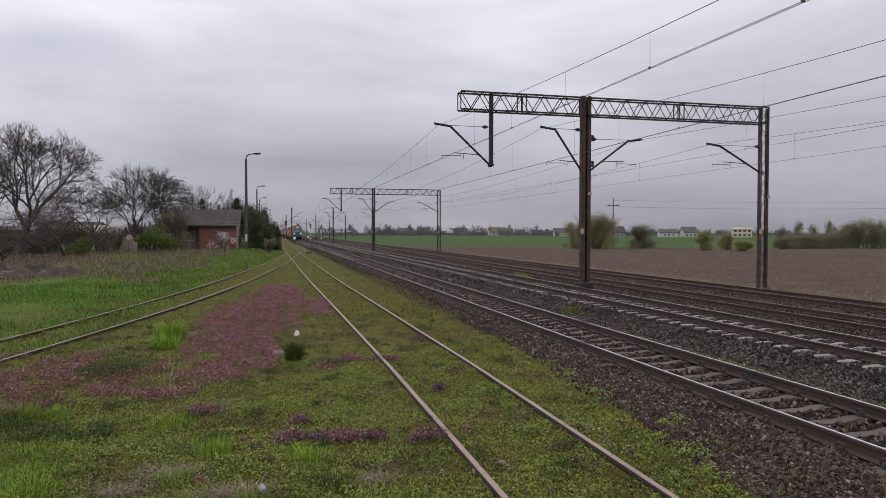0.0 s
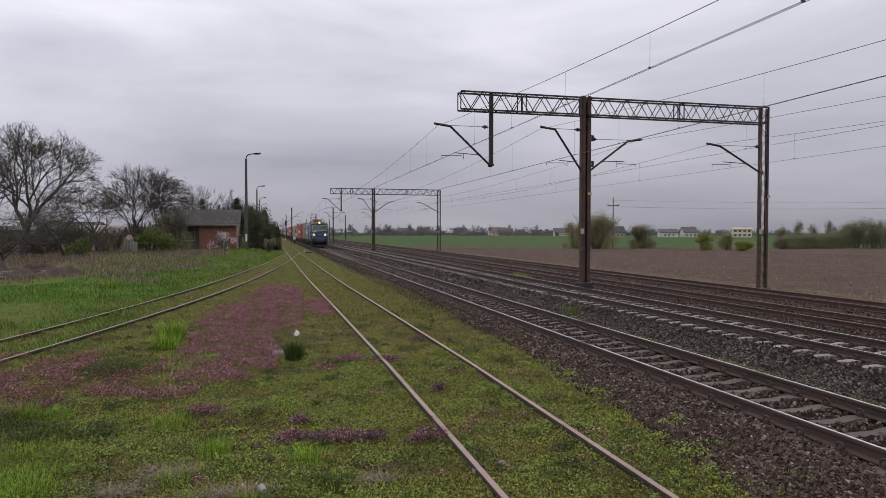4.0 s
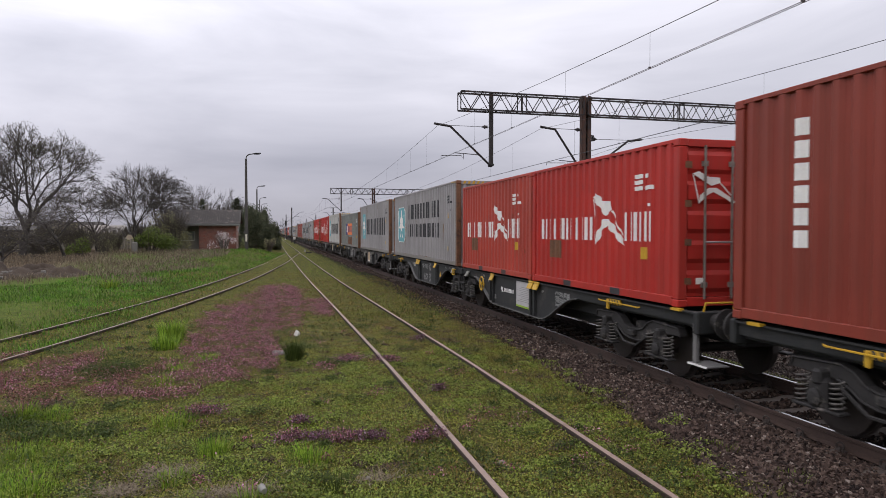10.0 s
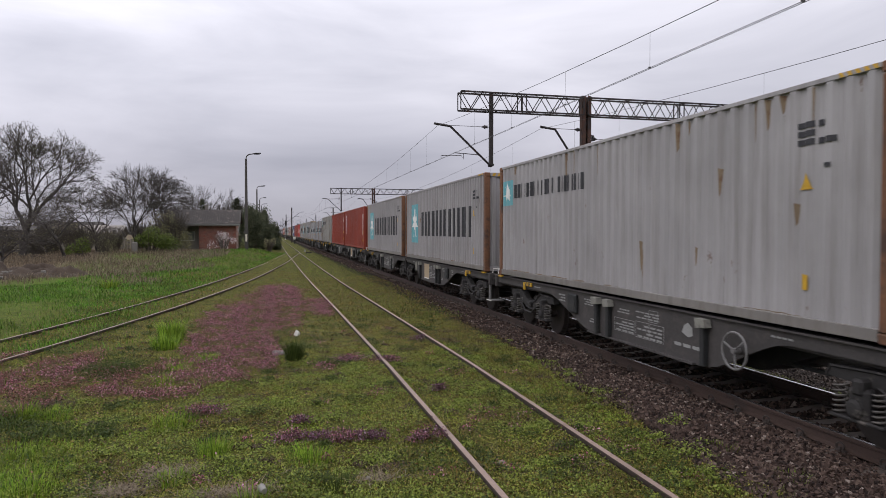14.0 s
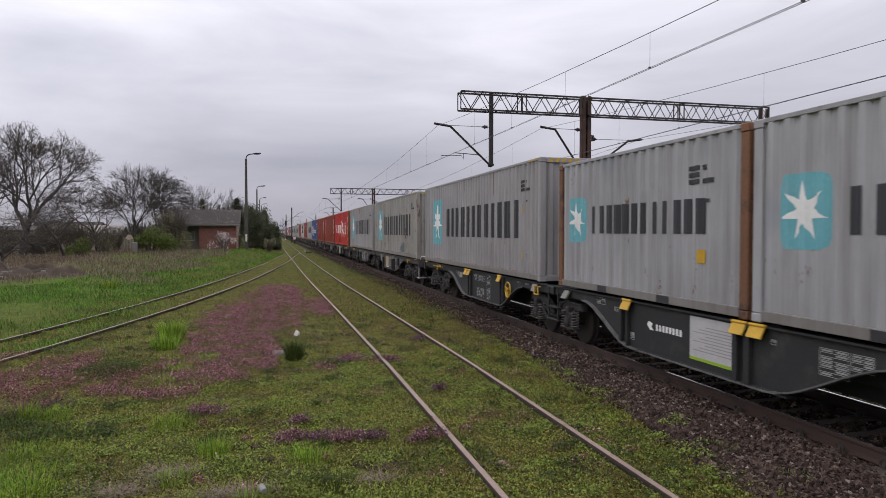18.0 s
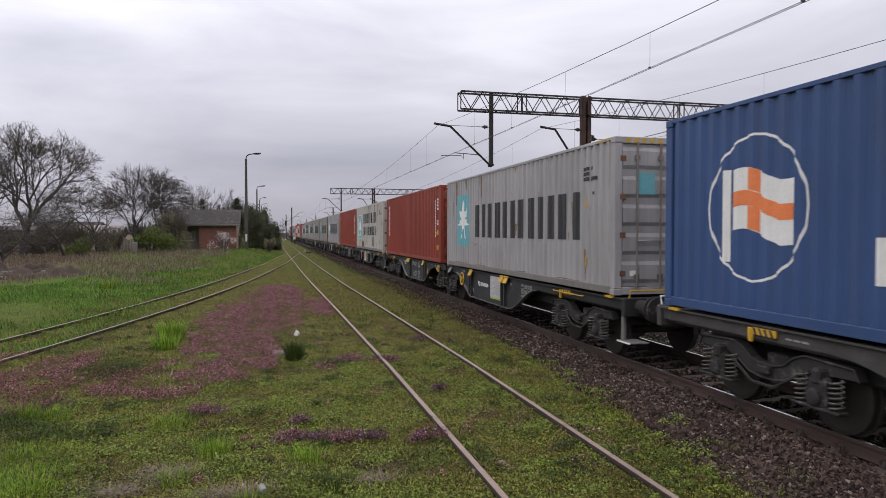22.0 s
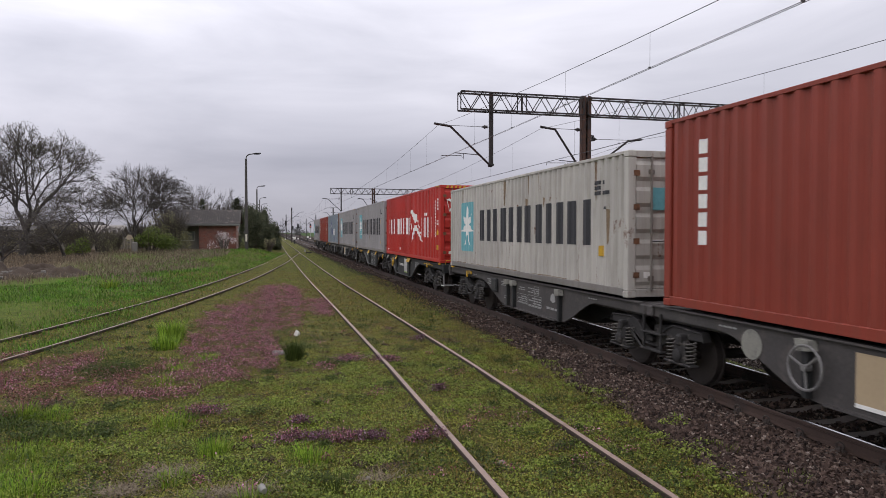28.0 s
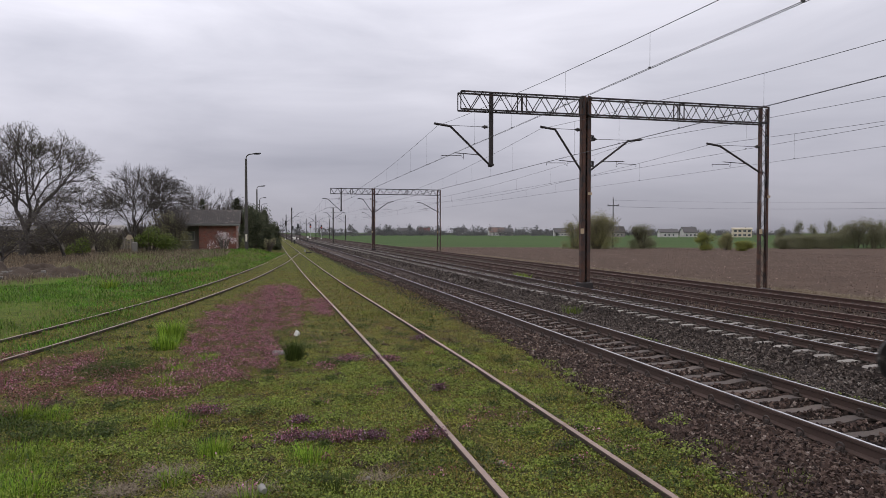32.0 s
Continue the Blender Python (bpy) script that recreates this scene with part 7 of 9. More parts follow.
        prof = [(yc - 2.7, 0.72), (yc - 2.5, 0.92), (yc + 2.5, 0.92), (yc + 2.7, 0.72), (yc + 2.2, 0.6), (yc + 1.3, 0.72), (yc + 0.5, 0.6), (yc - 0.5, 0.6), (yc - 1.3, 0.72), (yc - 2.2, 0.6)]
        part("side_frame", Shape().plate(prof, a, b), M_bogie, bg)
        for k in (-1.75, 0, 1.75):
            part("axle_box", Shape().disc((sx * 1.08, yc + k, 0.625), (sx, 0, 0), [(0, 0.24), (0.12, 0.24), (0.2, 0.15), (0.26, 0.13)], 14).box(min(sx * 1.05, sx * 1.2), max(sx * 1.05, sx * 1.2), yc + k - 0.48, yc + k + 0.48, 0.28, 0.36, 0.02), M_bogie, bg)
            for d in (-0.36, 0.36):
                sp = part("spring", shared(("loco_spring",), lambda: helix(0.10, 0.40, 0.026, 6), M_spring, True), None, bg)
                sp.location = (sx * 1.16, yc + k + d, 0.36)
        for k in (-0.9, 0.9):
            part("guard_plate", Shape().plate([(yc + k - 0.42, 0.34), (yc + k + 0.42, 0.34), (yc + k + 0.3, 0.24), (yc + k - 0.1, 0.22)], *sorted((sx * 1.2, sx * 1.24))), M_tank, bg)
            part("damper", Shape().tube([(sx * 1.22, yc + k - 0.3, 0.98), (sx * 1.24, yc + k + 0.05, 0.7)], 0.06, 8).disc((sx * 1.18, yc + k + 0.25, 0.86), (sx, 0, 0), [(0, 0.15), (0.1, 0.15), (0.14, 0.09)], 12), M_tank, bg)
WHEELS = []
for y in (-6.9, -5.15, -3.4, 3.4, 5.15, 6.9):
    sh = Shape()
    for sx in (-1, 1):
        sh.disc((sx * 0.80, 0, 0), (-sx, 0, 0), [(0, 0.2), (0.0, 0.53), (0.01, 0.615), (0.10, 0.625), (0.105, 0.65), (0.135, 0.65), (0.136, 0.5), (0.09, 0.2)], 32)
    sh.tube([(-1.0, 0, 0), (1.0, 0, 0)], 0.1, 8)
    ws = part("wheelset", sh, M_wheel, loco)
    ws.location = (0, y, 0.625)
    WHEELS.append((ws, y))
part("roof_box", Shape().box(-0.5, 0.5, -1.2, 0.4, 3.92, 4.2, 0.04), M_roof, loco)
for y in (-7.0, -6.2, -3.0, -2.2, -1.5, 0.9, 1.5, 3.2):
    part("insulator", Shape().disc((-0.45 + 0.1 * math.sin(y * 3), y, 3.98), (0, 0, 1), [(0, 0.06), (0.04, 0.10), (0.08, 0.05), (0.13, 0.10), (0.17, 0.05), (0.22, 0.09), (0.26, 0.04), (0.30, 0.05)], 10), M_insul, loco)
    part("busbar_clamp", Shape().box(-0.53, -0.35, y - 0.06, y + 0.06, 4.26, 4.31, 0.01), M_steel, loco)
part("breaker", Shape().disc((0.05, -2.6, 4.0), (0, 0, 1), [(0, 0.14), (0.1, 0.16), (0.14, 0.11), (0.22, 0.16), (0.27, 0.11), (0.36, 0.15), (0.42, 0.08)], 14), M_insul, loco, "brown ribbed breaker")
part("arc_chute", Shape().box(-0.35, 0.35, -7.3, -6.7, 4.0, 4.22, 0.04), M_cabroof, loco)
part("busbar", Shape().tube([(-0.45, -7.0, 4.32), (-0.42, -3.0, 4.32), (-0.4, 0.9, 4.34), (-0.42, 3.2, 4.32), (-0.2, 4.6, 4.3)], 0.02, 5), M_panto, loco)
part("roof_box", Shape().box(-0.4, 0.4, 1.9, 2.8, 3.88, 4.2, 0.04), M_dim, loco)
part("roof_rail", Shape().tube([(0.3, -6.2, 4.2), (0.3, -2.0, 4.22), (0.2, 2.0, 4.24), (0.2, 5.5, 4.2)], 0.025, 5), M_lattice, loco)
pantograph(loco, -4.4, False)
pantograph(loco, 5.75, True)
TRAIN.append((loco, -274.4, 0.0))

# ---- the left side: trees, hut, lamps ----
M_bark = surface("bark", (0.040, 0.034, 0.030), 0.95, 0, 1.5, 25, 0.35, (0.10, 0.09, 0.07), (0.55, 0.7), 0.5, 0.03)
M_shrub = surface("shrub_stems", (0.085, 0.072, 0.060), 0.95, 0, 1.5, 25, 0.3, bump=0)
M_twig = surface("twigs", (0.050, 0.042, 0.036), 0.95, 0, 1.5, 25, 0.3, bump=0)
M_bud = leafy("buds", [(0, (0.04, 0.034, 0.026)), (0.6, (0.075, 0.065, 0.045)), (1, (0.12, 0.12, 0.06))])
M_leaf_spring = leafy("young_leaves", [(0, (0.088, 0.096, 0.0176)), (0.6, (0.16, 0.168, 0.028)), (1, (0.224, 0.224, 0.044))])
M_leaf_dull = leafy("dull_leaves", [(0, (0.12, 0.108, 0.056)), (0.6, (0.192, 0.18, 0.088)), (1, (0.272, 0.256, 0.136))])
M_conifer = leafy("conifer_green", [(0, (0.028, 0.036, 0.0176)), (0.6, (0.06, 0.0704, 0.0336)), (1, (0.104, 0.108, 0.056))])
M_hedge = leafy("hedge_green", [(0, (0.048, 0.068, 0.0128)), (0.6, (0.096, 0.132, 0.0224)), (1, (0.152, 0.184, 0.036))])
M_blossom = leafy("blossom", [(0, (0.44, 0.368, 0.368)), (1, (0.64, 0.576, 0.56))])
M_willow = leafy("willow_leaves", [(0, (0.125, 0.115, 0.047)), (0.6, (0.165, 0.152, 0.060)), (1, (0.215, 0.200, 0.080))])
M_copse = leafy("copse_leaves", [(0, (0.088, 0.085, 0.043)), (0.6, (0.118, 0.115, 0.056)), (1, (0.150, 0.146, 0.070))])
# grey-blue haze of the distance is mixed into this leaf colour
M_far = leafy("distant_trees", [(0, (0.06, 0.0608, 0.064)), (0.6, (0.088, 0.088, 0.0864)), (1, (0.124, 0.12, 0.112))])


def brick_material():
    m, nt, b = _base("brick_wall", 0.9)
    co = nt.nodes.new("ShaderNodeTexCoord")
    br = nt.nodes.new("ShaderNodeTexBrick")
    br.inputs["Scale"].default_value = 1.0
    br.inputs["Brick Width"].default_value, br.inputs["Row Height"].default_value, br.inputs["Mortar Size"].default_value = 0.26, 0.075, 0.008
    br.inputs["Color1"].default_value, br.inputs["Color2"].default_value, br.inputs["Mortar"].default_value = (0.27, 0.088, 0.056, 1), (0.13, 0.046, 0.036, 1), (0.24, 0.19, 0.155, 1)
    mp = nt.nodes.new("ShaderNodeMapping")
    mp.inputs["Rotation"].default_value = (radians(90), 0, 0)
    nt.links.new(co.outputs["Object"], mp.inputs[0])
    nt.links.new(mp.outputs[0], br.inputs["Vector"])
    col = _mix(nt, _ramp(nt, _noise(nt, 1.2, 6, 0.65), [(0.5, (0, 0, 0)), (0.8, (0.7,) * 3)]), br.outputs["Color"], (0.09, 0.06, 0.05))
    nt.links.new(col, b.inputs["Base Color"])
    _bump(nt, b, br.outputs["Fac"], -0.3, 0.01)
    return m


M_brick = brick_material()
M_sheet = surface("roof_sheet", (0.042, 0.036, 0.033), 0.85, 0, 0.8, 14, 0.25, (0.13, 0.11, 0.09), (0.55, 0.7), 0.2)
M_plaster = surface("pale_plaster", (0.42, 0.41, 0.39), 0.9, 0, 0.3, 5, 0.12, bump=0.05)
M_plaster_dim = surface("grey_plaster", (0.22, 0.20, 0.18), 0.9, 0, 0.3, 5, 0.2, bump=0.05)
M_tiles_red = surface("red_roof", (0.16, 0.05, 0.045), 0.8, 0, 0.3, 6, 0.2, bump=0.1)
M_tiles_dark = surface("dark_roof", (0.065, 0.06, 0.06), 0.8, 0, 0.3, 6, 0.2, bump=0.1)
M_post = surface("concrete_post", (0.17, 0.16, 0.145), 0.9, 0, 0.7, 20, 0.25, (0.08, 0.07, 0.06), (0.55, 0.7), 0.15)
M_lamppost = surface("lamp_post_dark_concrete", (0.062, 0.057, 0.052), 0.9, 0, 0.7, 20, 0.25, (0.035, 0.03, 0.028), (0.55, 0.7), 0.15)
M_soil = surface("bare_soil", (0.044, 0.030, 0.020), 0.98, 0, 1.2, 14, 0.5, (0.068, 0.050, 0.036), (0.58, 0.7), 0.6, 0.04)
M_fence = surface("grey_boards", (0.15, 0.135, 0.115), 0.9, 0, 0.8, 18, 0.25, bump=0.15)


def place(px_angle, y):
    """Point on the ground at y metres along the line, seen px_angle degrees right of it."""
    return y * math.tan(radians(px_angle)), y


def branching(rng, h, spread, levels, first, lean=0.0, forks=(2, 3), thick=0.26):
    """Bare crown: a list of limbs (points, radius at start, radius at end, level)."""
    limbs = []

    def grow(p, d, length, r, level):
        pts, q = [p.copy()], p.copy()
        n = 3
        for i in range(n):
            d = (d + Vector((rng.uniform(-1, 1), rng.uniform(-1, 1), rng.uniform(-0.55, 0.75))) * (0.10 if level == 0 else 0.2)).normalized()
            q = q + d * (length / n)
            pts.append(q.copy())
        r1 = r * 0.66
        limbs.append((pts, r, r1, level))
        if level >= levels:
            return
        k = rng.randint(*forks) + (2 if level == 0 else 0)
        a0 = rng.uniform(0, 6.28)
        for j in range(k):
            t = rng.uniform(0.55, 1.0) if level else rng.uniform(first, 1.0)
            i = min(n - 1, int(t * n))
            base = pts[i].lerp(pts[i + 1], min(1.0, t * n - i))
            a = a0 + 6.28 * j / k + rng.uniform(-0.5, 0.5)
            u = d.orthogonal().normalized()
            v = d.cross(u)
            side = u * math.cos(a) + v * math.sin(a)
            nd = (d + side * spread * rng.uniform(0.6, 1.25) + Vector((0, 0, 0.12))).normalized()
            grow(base, nd, length * rng.uniform(0.62, 0.86) * (1.25 if level == 0 else 1.0), r1 * rng.uniform(0.6, 0.9), level + 1)
        if level:
            grow(pts[-1], d, length * 0.7, r1, level + 1)

    grow(Vector((0, 0, -0.1)), Vector((lean, 0, 1)).normalized(), h * 0.24, thick, 0)
    return limbs


def bare_tree(name, label, x, y, h, seed, levels=4, spread=0.75, buds=0, leaf=None, thick=0.26, first=0.45, forks=(2, 3), size=0.11, width=1.0, group="bare trees"):
    rng = random.Random(seed)
    limbs = branching(rng, h, spread, levels, first, rng.uniform(-0.12, 0.12), forks=forks, thick=thick)
    top = max(p.z for l in limbs for p in l[0])
    k = h / top
    tr = thing(name, label, "tree", pose(x, y, float(ground_z(x, y))), group)
    trunk, tv, tf, ends_ = Shape(), [], [], []
    sc = lambda p: Vector((p.x * k * width, p.y * k * width, p.z * k * (1 - 0.32 * min(1.0, (p.x * p.x + p.y * p.y) * k * k / (0.30 * h * h)))))
    for pts, r0, r1, lv in limbs:
        pts = [sc(p) for p in pts]
        if lv <= 1:
            trunk.tube(pts, r0, 7 if lv == 0 else 5, r1, False)
        else:
            r0, r1 = max(r0, 0.015), max(r1, 0.010)
            for i in range(len(pts) - 1):
                a, b = pts[i], pts[i + 1]
                d = (b - a).normalized()
                s = d.orthogonal().normalized()
                u = d.cross(s)
                m0, m1 = r0 + (r1 - r0) * i / (len(pts) - 1), r0 + (r1 - r0) * (i + 1) / (len(pts) - 1)
                n = len(tv)
                for q, m in ((a, m0), (b, m1)):
                    tv += [q + s * m, q - s * m * 0.5 + u * m * 0.87, q - s * m * 0.5 - u * m * 0.87]
                tf += [(n, n + 1, n + 4, n + 3), (n + 1, n + 2, n + 5, n + 4), (n + 2, n, n + 3, n + 5)]
            if lv >= levels - 1:
                ends_ += pts[1:]
    part("trunk", trunk, M_bark, tr, smooth=True)
    part("crown", raw("crown", [tuple(v) for v in tv], tf, M_twig), None, tr, "bare twigs")
    if buds and ends_:
        v, f = [], []
        for i in range(buds):
            p = rng.choice(ends_) + Vector((rng.gauss(0, 0.14), rng.gauss(0, 0.14), rng.gauss(0, 0.12)))
            a = Vector((rng.gauss(0, 1), rng.gauss(0, 1), rng.gauss(0, 1))).normalized() * size * rng.uniform(0.6, 1.3)
            b = a.orthogonal().normalized() * size * 0.7
            n = len(v)
            v += [tuple(p), tuple(p + a * 0.5 + b * 0.5), tuple(p + a), tuple(p + a * 0.5 - b * 0.5)]
            f.append((n, n + 1, n + 2, n + 3))
        part("leaves", raw("leaves", v, f, leaf), None, tr)
    return tr


def foliage(rng, n, rx, ry, rz, z0, size, lumps=9, shell=0.75, flat_base=True):
    """Leaf quads scattered in an uneven heap of lumps."""
    cs = []
    for i in range(lumps):
        a, r = rng.uniform(0, 2 * math.pi), rng.uniform(0.15, 0.72)
        hz = rng.uniform(0.08, 0.8)
        cs.append((rx * r * math.cos(a) * (1.1 - 0.5 * hz), ry * r * math.sin(a) * (1.1 - 0.5 * hz), z0 + rz * hz, rng.uniform(0.22, 0.42)))
    v, f = [], []
    for i in range(n):
        cx, cy, cz, s = rng.choice(cs)
        d = Vector((rng.gauss(0, 1), rng.gauss(0, 1), rng.gauss(0, 1))).normalized() * (s * rng.uniform(shell, 1.05))
        p = Vector((cx + d.x * rx, cy + d.y * ry, max(0.02, cz + d.z * rz * 0.75)))
        a = Vector((rng.gauss(0, 1), rng.gauss(0, 1), rng.gauss(0, 0.8))).normalized() * size * rng.uniform(0.6, 1.4)
        b = a.orthogonal().normalized() * size * rng.uniform(0.5, 0.9)
        k = len(v)
        v += [tuple(p - a * 0.5), tuple(p + b * 0.5), tuple(p + a * 0.5), tuple(p - b * 0.5)]
        f.append((k, k + 1, k + 2, k + 3))
    return v, f


def bush(name, label, x, y, rx, ry, rz, seed, n, size, mat, lumps=9, group="bushes", twigs=24, category="bush", shell=0.55):
    rng = random.Random(seed)
    b = thing(name, label, category, pose(x, y, float(ground_z(x, y))), group)
    st = Shape()
    for i in range(twigs):
        a, r = rng.uniform(0, 2 * math.pi), rng.uniform(0.2, 0.85)
        st.tube([(0.12 * rx * math.cos(a), 0.12 * ry * math.sin(a), -0.05), (0.5 * r * rx * math.cos(a), 0.5 * r * ry * math.sin(a), rz * 0.45), (r * rx * math.cos(a + 0.2), r * ry * math.sin(a + 0.2), rz * rng.uniform(0.6, 0.95))], 0.035, 4, 0.012, False)
    part("stem", st, M_shrub, b, "tangled twigs")["kind"] = "stuff"
    v, f = foliage(rng, n, rx, ry, rz, 0.05, size, lumps, shell)
    part("crown", raw("crown", v, f, mat), None, b)
    return b


def conifer(x, y, r, h, seed, n=3800):
    rng = random.Random(seed)
    c = thing("conifer", "dark green dense conifer beside the line", "tree", pose(x, y, float(ground_z(x, y))), "conifers")
    part("trunk", Shape().tube([(0, 0, -0.1), (0, 0, h * 0.9)], 0.12, 6, 0.03), M_bark, c)
    v, f = [], []
    for i in range(n):
        z = h * rng.random() ** 1.25
        a = rng.uniform(0, 2 * math.pi)
        rr = r * (1 - z / h) ** 0.36 * (0.72 + 0.28 * math.sin(3 * a + seed + z * 1.7)) * rng.uniform(0.6, 1.08)
        p = Vector((rr * math.cos(a), rr * math.sin(a), z + 0.05))
        d = Vector((math.cos(a), math.sin(a), rng.uniform(-0.5, 0.9))).normalized() * rng.uniform(0.12, 0.30)
        b = Vector((-math.sin(a), math.cos(a), rng.uniform(-0.3, 0.3))) * rng.uniform(0.05, 0.12)
        k = len(v)
        v += [tuple(p - b), tuple(p + b), tuple(p + d)]
        f.append((k, k + 1, k + 2))
    part("crown", raw("crown", v, f, M_conifer), None, c)


bare_tree("tree", "large bare tree with opening buds in dry grass", *place(-17.6, 68), 12.3, 5, 6, 0.62, 9000, M_bud, 0.36, 0.5, (2, 3), 0.11, 1.12)
bare_tree("tree", "large bare tree with opening buds in dry grass", *place(-20.3, 74), 11.6, 15, 5, 0.6, 1600, M_bud, 0.28, 0.5, (2, 3), 0.11, 1.1)
bare_tree("tree", "bare spreading tree beside a hedge", *place(-10.3, 76), 10.2, 27, 5, 0.58, 700, M_bud, 0.15, 0.2, (3, 4), 0.07, 1.3)
bare_tree("tree", "slender bare tree beside a hedge", *place(-8.9, 82), 7.6, 23, 5, 0.55, 300, M_bud, 0.18, 0.35, (2, 3), 0.07, 1.0)
bare_tree("tree", "low bare fruit tree in dry grass", *place(-14.9, 63), 6.6, 31, 5, 0.8, 500, M_leaf_dull, 0.14, 0.25, (2, 3), 0.08, 1.5)
bare_tree("tree", "low crooked fruit tree in dry grass", *place(-18.8, 58), 4.0, 37, 5, 0.85, 200, M_leaf_dull, 0.13, 0.25, (2, 3), 0.08, 1.5)
bare_tree("tree", "low crooked fruit tree in dry grass", *place(-12.8, 70), 7.0, 41, 5, 0.8, 260, M_leaf_dull, 0.13, 0.25, (2, 3), 0.08, 1.4)
for i, (a, y, h) in enumerate(((-5.6, 112, 11.3), (-3.3, 120, 9.8), (-7.7, 104, 8.4), (-4.5, 118, 7.6), (-2.4, 130, 7.8), (-15.5, 112, 7.0), (-22.0, 95, 8.0), (-16.8, 108, 6.5), (-7.0, 125, 8.6))):
    bare_tree("tree", "distant bare tree behind the hut", *place(a, y), h, 50 + i, 5, 0.6, 160, M_bud, 0.18, 0.35, (2, 3), 0.1, 1.1)
for i, (a, y, rx, h) in enumerate(((-16.9, 70, 2.4, 2.2), (-15.6, 74, 2.2, 3.0), (-13.6, 73, 2.4, 3.2), (-11.6, 78, 2.2, 2.8), (-18.6, 72, 2.0, 2.4), (-9.9, 80, 2.0, 3.4), (-19.8, 66, 1.8, 1.8), (-14.6, 80, 2.4, 3.6))):
    bush("bush", "tangled leafless shrub in dry grass", *place(a, y), rx, 1.3, h, 60 + i, 500, 0.09, M_leaf_dull, 9, twigs=150)
bush("bush", "dense yellow-green hedge bush in dry grass", *place(-9.05, 73), 2.8, 1.5, 2.45, 3, 6500, 0.13, M_hedge, 12)
bush("bush", "tangled bare brown shrub beside the hut", *place(-7.55, 77), 2.3, 1.6, 4.4, 4, 3800, 0.12, M_leaf_dull, 12, twigs=160)
bush("bush", "tangled bare brown shrub beside the hut", *place(-8.2, 79), 2.4, 1.6, 4.2, 14, 1500, 0.12, M_leaf_dull, 10, twigs=120)
bush("bush", "young green bush in dry grass", *place(-14.0, 66), 1.5, 1.0, 1.5, 6, 1300, 0.12, M_hedge, 7)
bush("bush", "tangled bare shrub in dry grass", *place(-12.4, 68), 2.2, 1.2, 2.6, 7, 700, 0.1, M_leaf_dull, 8, twigs=90)
bush("bush", "tangled bare shrub in dry grass", *place(-16.2, 72), 2.6, 1.2, 2.8, 9, 700, 0.1, M_leaf_dull, 8, twigs=90)
bush("blossom_bush", "small shrub with pale blossom before a brick wall", *place(-3.75, 78.5), 1.6, 0.6, 2.2, 12, 760, 0.14, M_blossom, 9, twigs=26)
for i, (a, y, r, h) in enumerate(((-2.75, 92, 1.3, 6.2), (-0.6, 100, 1.2, 5.2), (-5.3, 105, 1.1, 6.6), (0.35, 104, 1.0, 3.2))):
    conifer(*place(a, y), r, h, i + 1)
for i, (a, y, rx, h) in enumerate(((-2.0, 87, 1.5, 5.2), (-1.4, 88, 1.7, 5.7), (-0.75, 91, 1.8, 5.0), (-0.1, 96, 1.6, 4.0), (-1.0, 94, 1.8, 5.6))):
    bush("evergreen_tree", "dense dark evergreen tree beside the line", *place(a, y), rx, 1.5, h, 70 + i, 5200, 0.17, M_conifer, 22, "evergreen trees", 8, "tree", 0.55)
bush("hedge", "brown bare hedge along the bank", *place(-0.2, 84), 1.1, 1.4, 1.7, 21, 900, 0.1, M_leaf_dull, 8, twigs=60)

# brick hut
hut = thing("brick_hut", "small red brick hut with dark corrugated roof among shrubs", "hut", pose(-3.9, 80.5, 0.36))
part("wall_front", Shape().box(-4.0, 0.0, 0.0, 0.28, -0.4, 2.95), M_brick, hut, "red brick wall")
part("wall_side", Shape().box(-0.28, 0.0, 0.29, 4.6, -0.4, 2.95), M_brick, hut)
part("wall_back", Shape().box(-7.2, 0.0, 4.61, 4.9, -0.4, 2.95), M_brick, hut)
part("wall_recess", Shape().box(-7.2, -4.01, 1.2, 1.45, -0.4, 1.0).box(-7.2, -6.4, 1.2, 1.45, 1.0, 2.1).box(-4.6, -4.01, 1.2, 1.45, 1.0, 2.1).box(-7.2, -4.01, 1.2, 1.45, 2.1, 2.95), M_plaster_dim, hut, "dark plastered wall")
win = part("window_frame", Shape().box(-6.4, -4.6, 1.28, 1.34, 1.0, 1.06).box(-6.4, -4.6, 1.28, 1.34, 2.04, 2.1).box(-6.4, -6.34, 1.28, 1.34, 1.06, 2.04).box(-4.66, -4.6, 1.28, 1.34, 1.06, 2.04).box(-5.53, -5.47, 1.28, 1.34, 1.06, 2.04), M_white, hut)
part("pane", Shape().box(-6.34, -4.66, 1.30, 1.32, 1.06, 2.04), M_pane, win)
part("roof", Shape().plate([(-0.6, 2.82), (-0.6, 2.95), (2.2, 4.55), (5.4, 3.05), (5.4, 2.92), (2.2, 4.4)], -7.7, 0.45), M_sheet, hut, "dark corrugated sheet roof")
for i in range(34):
    x = -7.65 + i * 0.24
    part("roof_rib", Shape().plate([(-0.62, 2.955), (-0.62, 3.0), (2.2, 4.60), (2.2, 4.555)], x, x + 0.07), M_sheet, hut)
part("chimney", Shape().box(-3.55, -3.15, 2.0, 2.4, 4.2, 5.1, 0.02).box(-3.6, -3.1, 1.95, 2.45, 5.0, 5.08, 0.01), M_post, hut)
part("gutter", Shape().tube([(-7.7, -0.66, 2.86), (0.45, -0.66, 2.86)], 0.06, 6).tube([(0.3, -0.66, 2.84), (0.3, -0.66, 2.4)], 0.05, 6), M_dim, hut)
part("fascia", Shape().box(-7.7, 0.45, -0.58, -0.54, 2.66, 2.84), M_plaster_dim, hut)


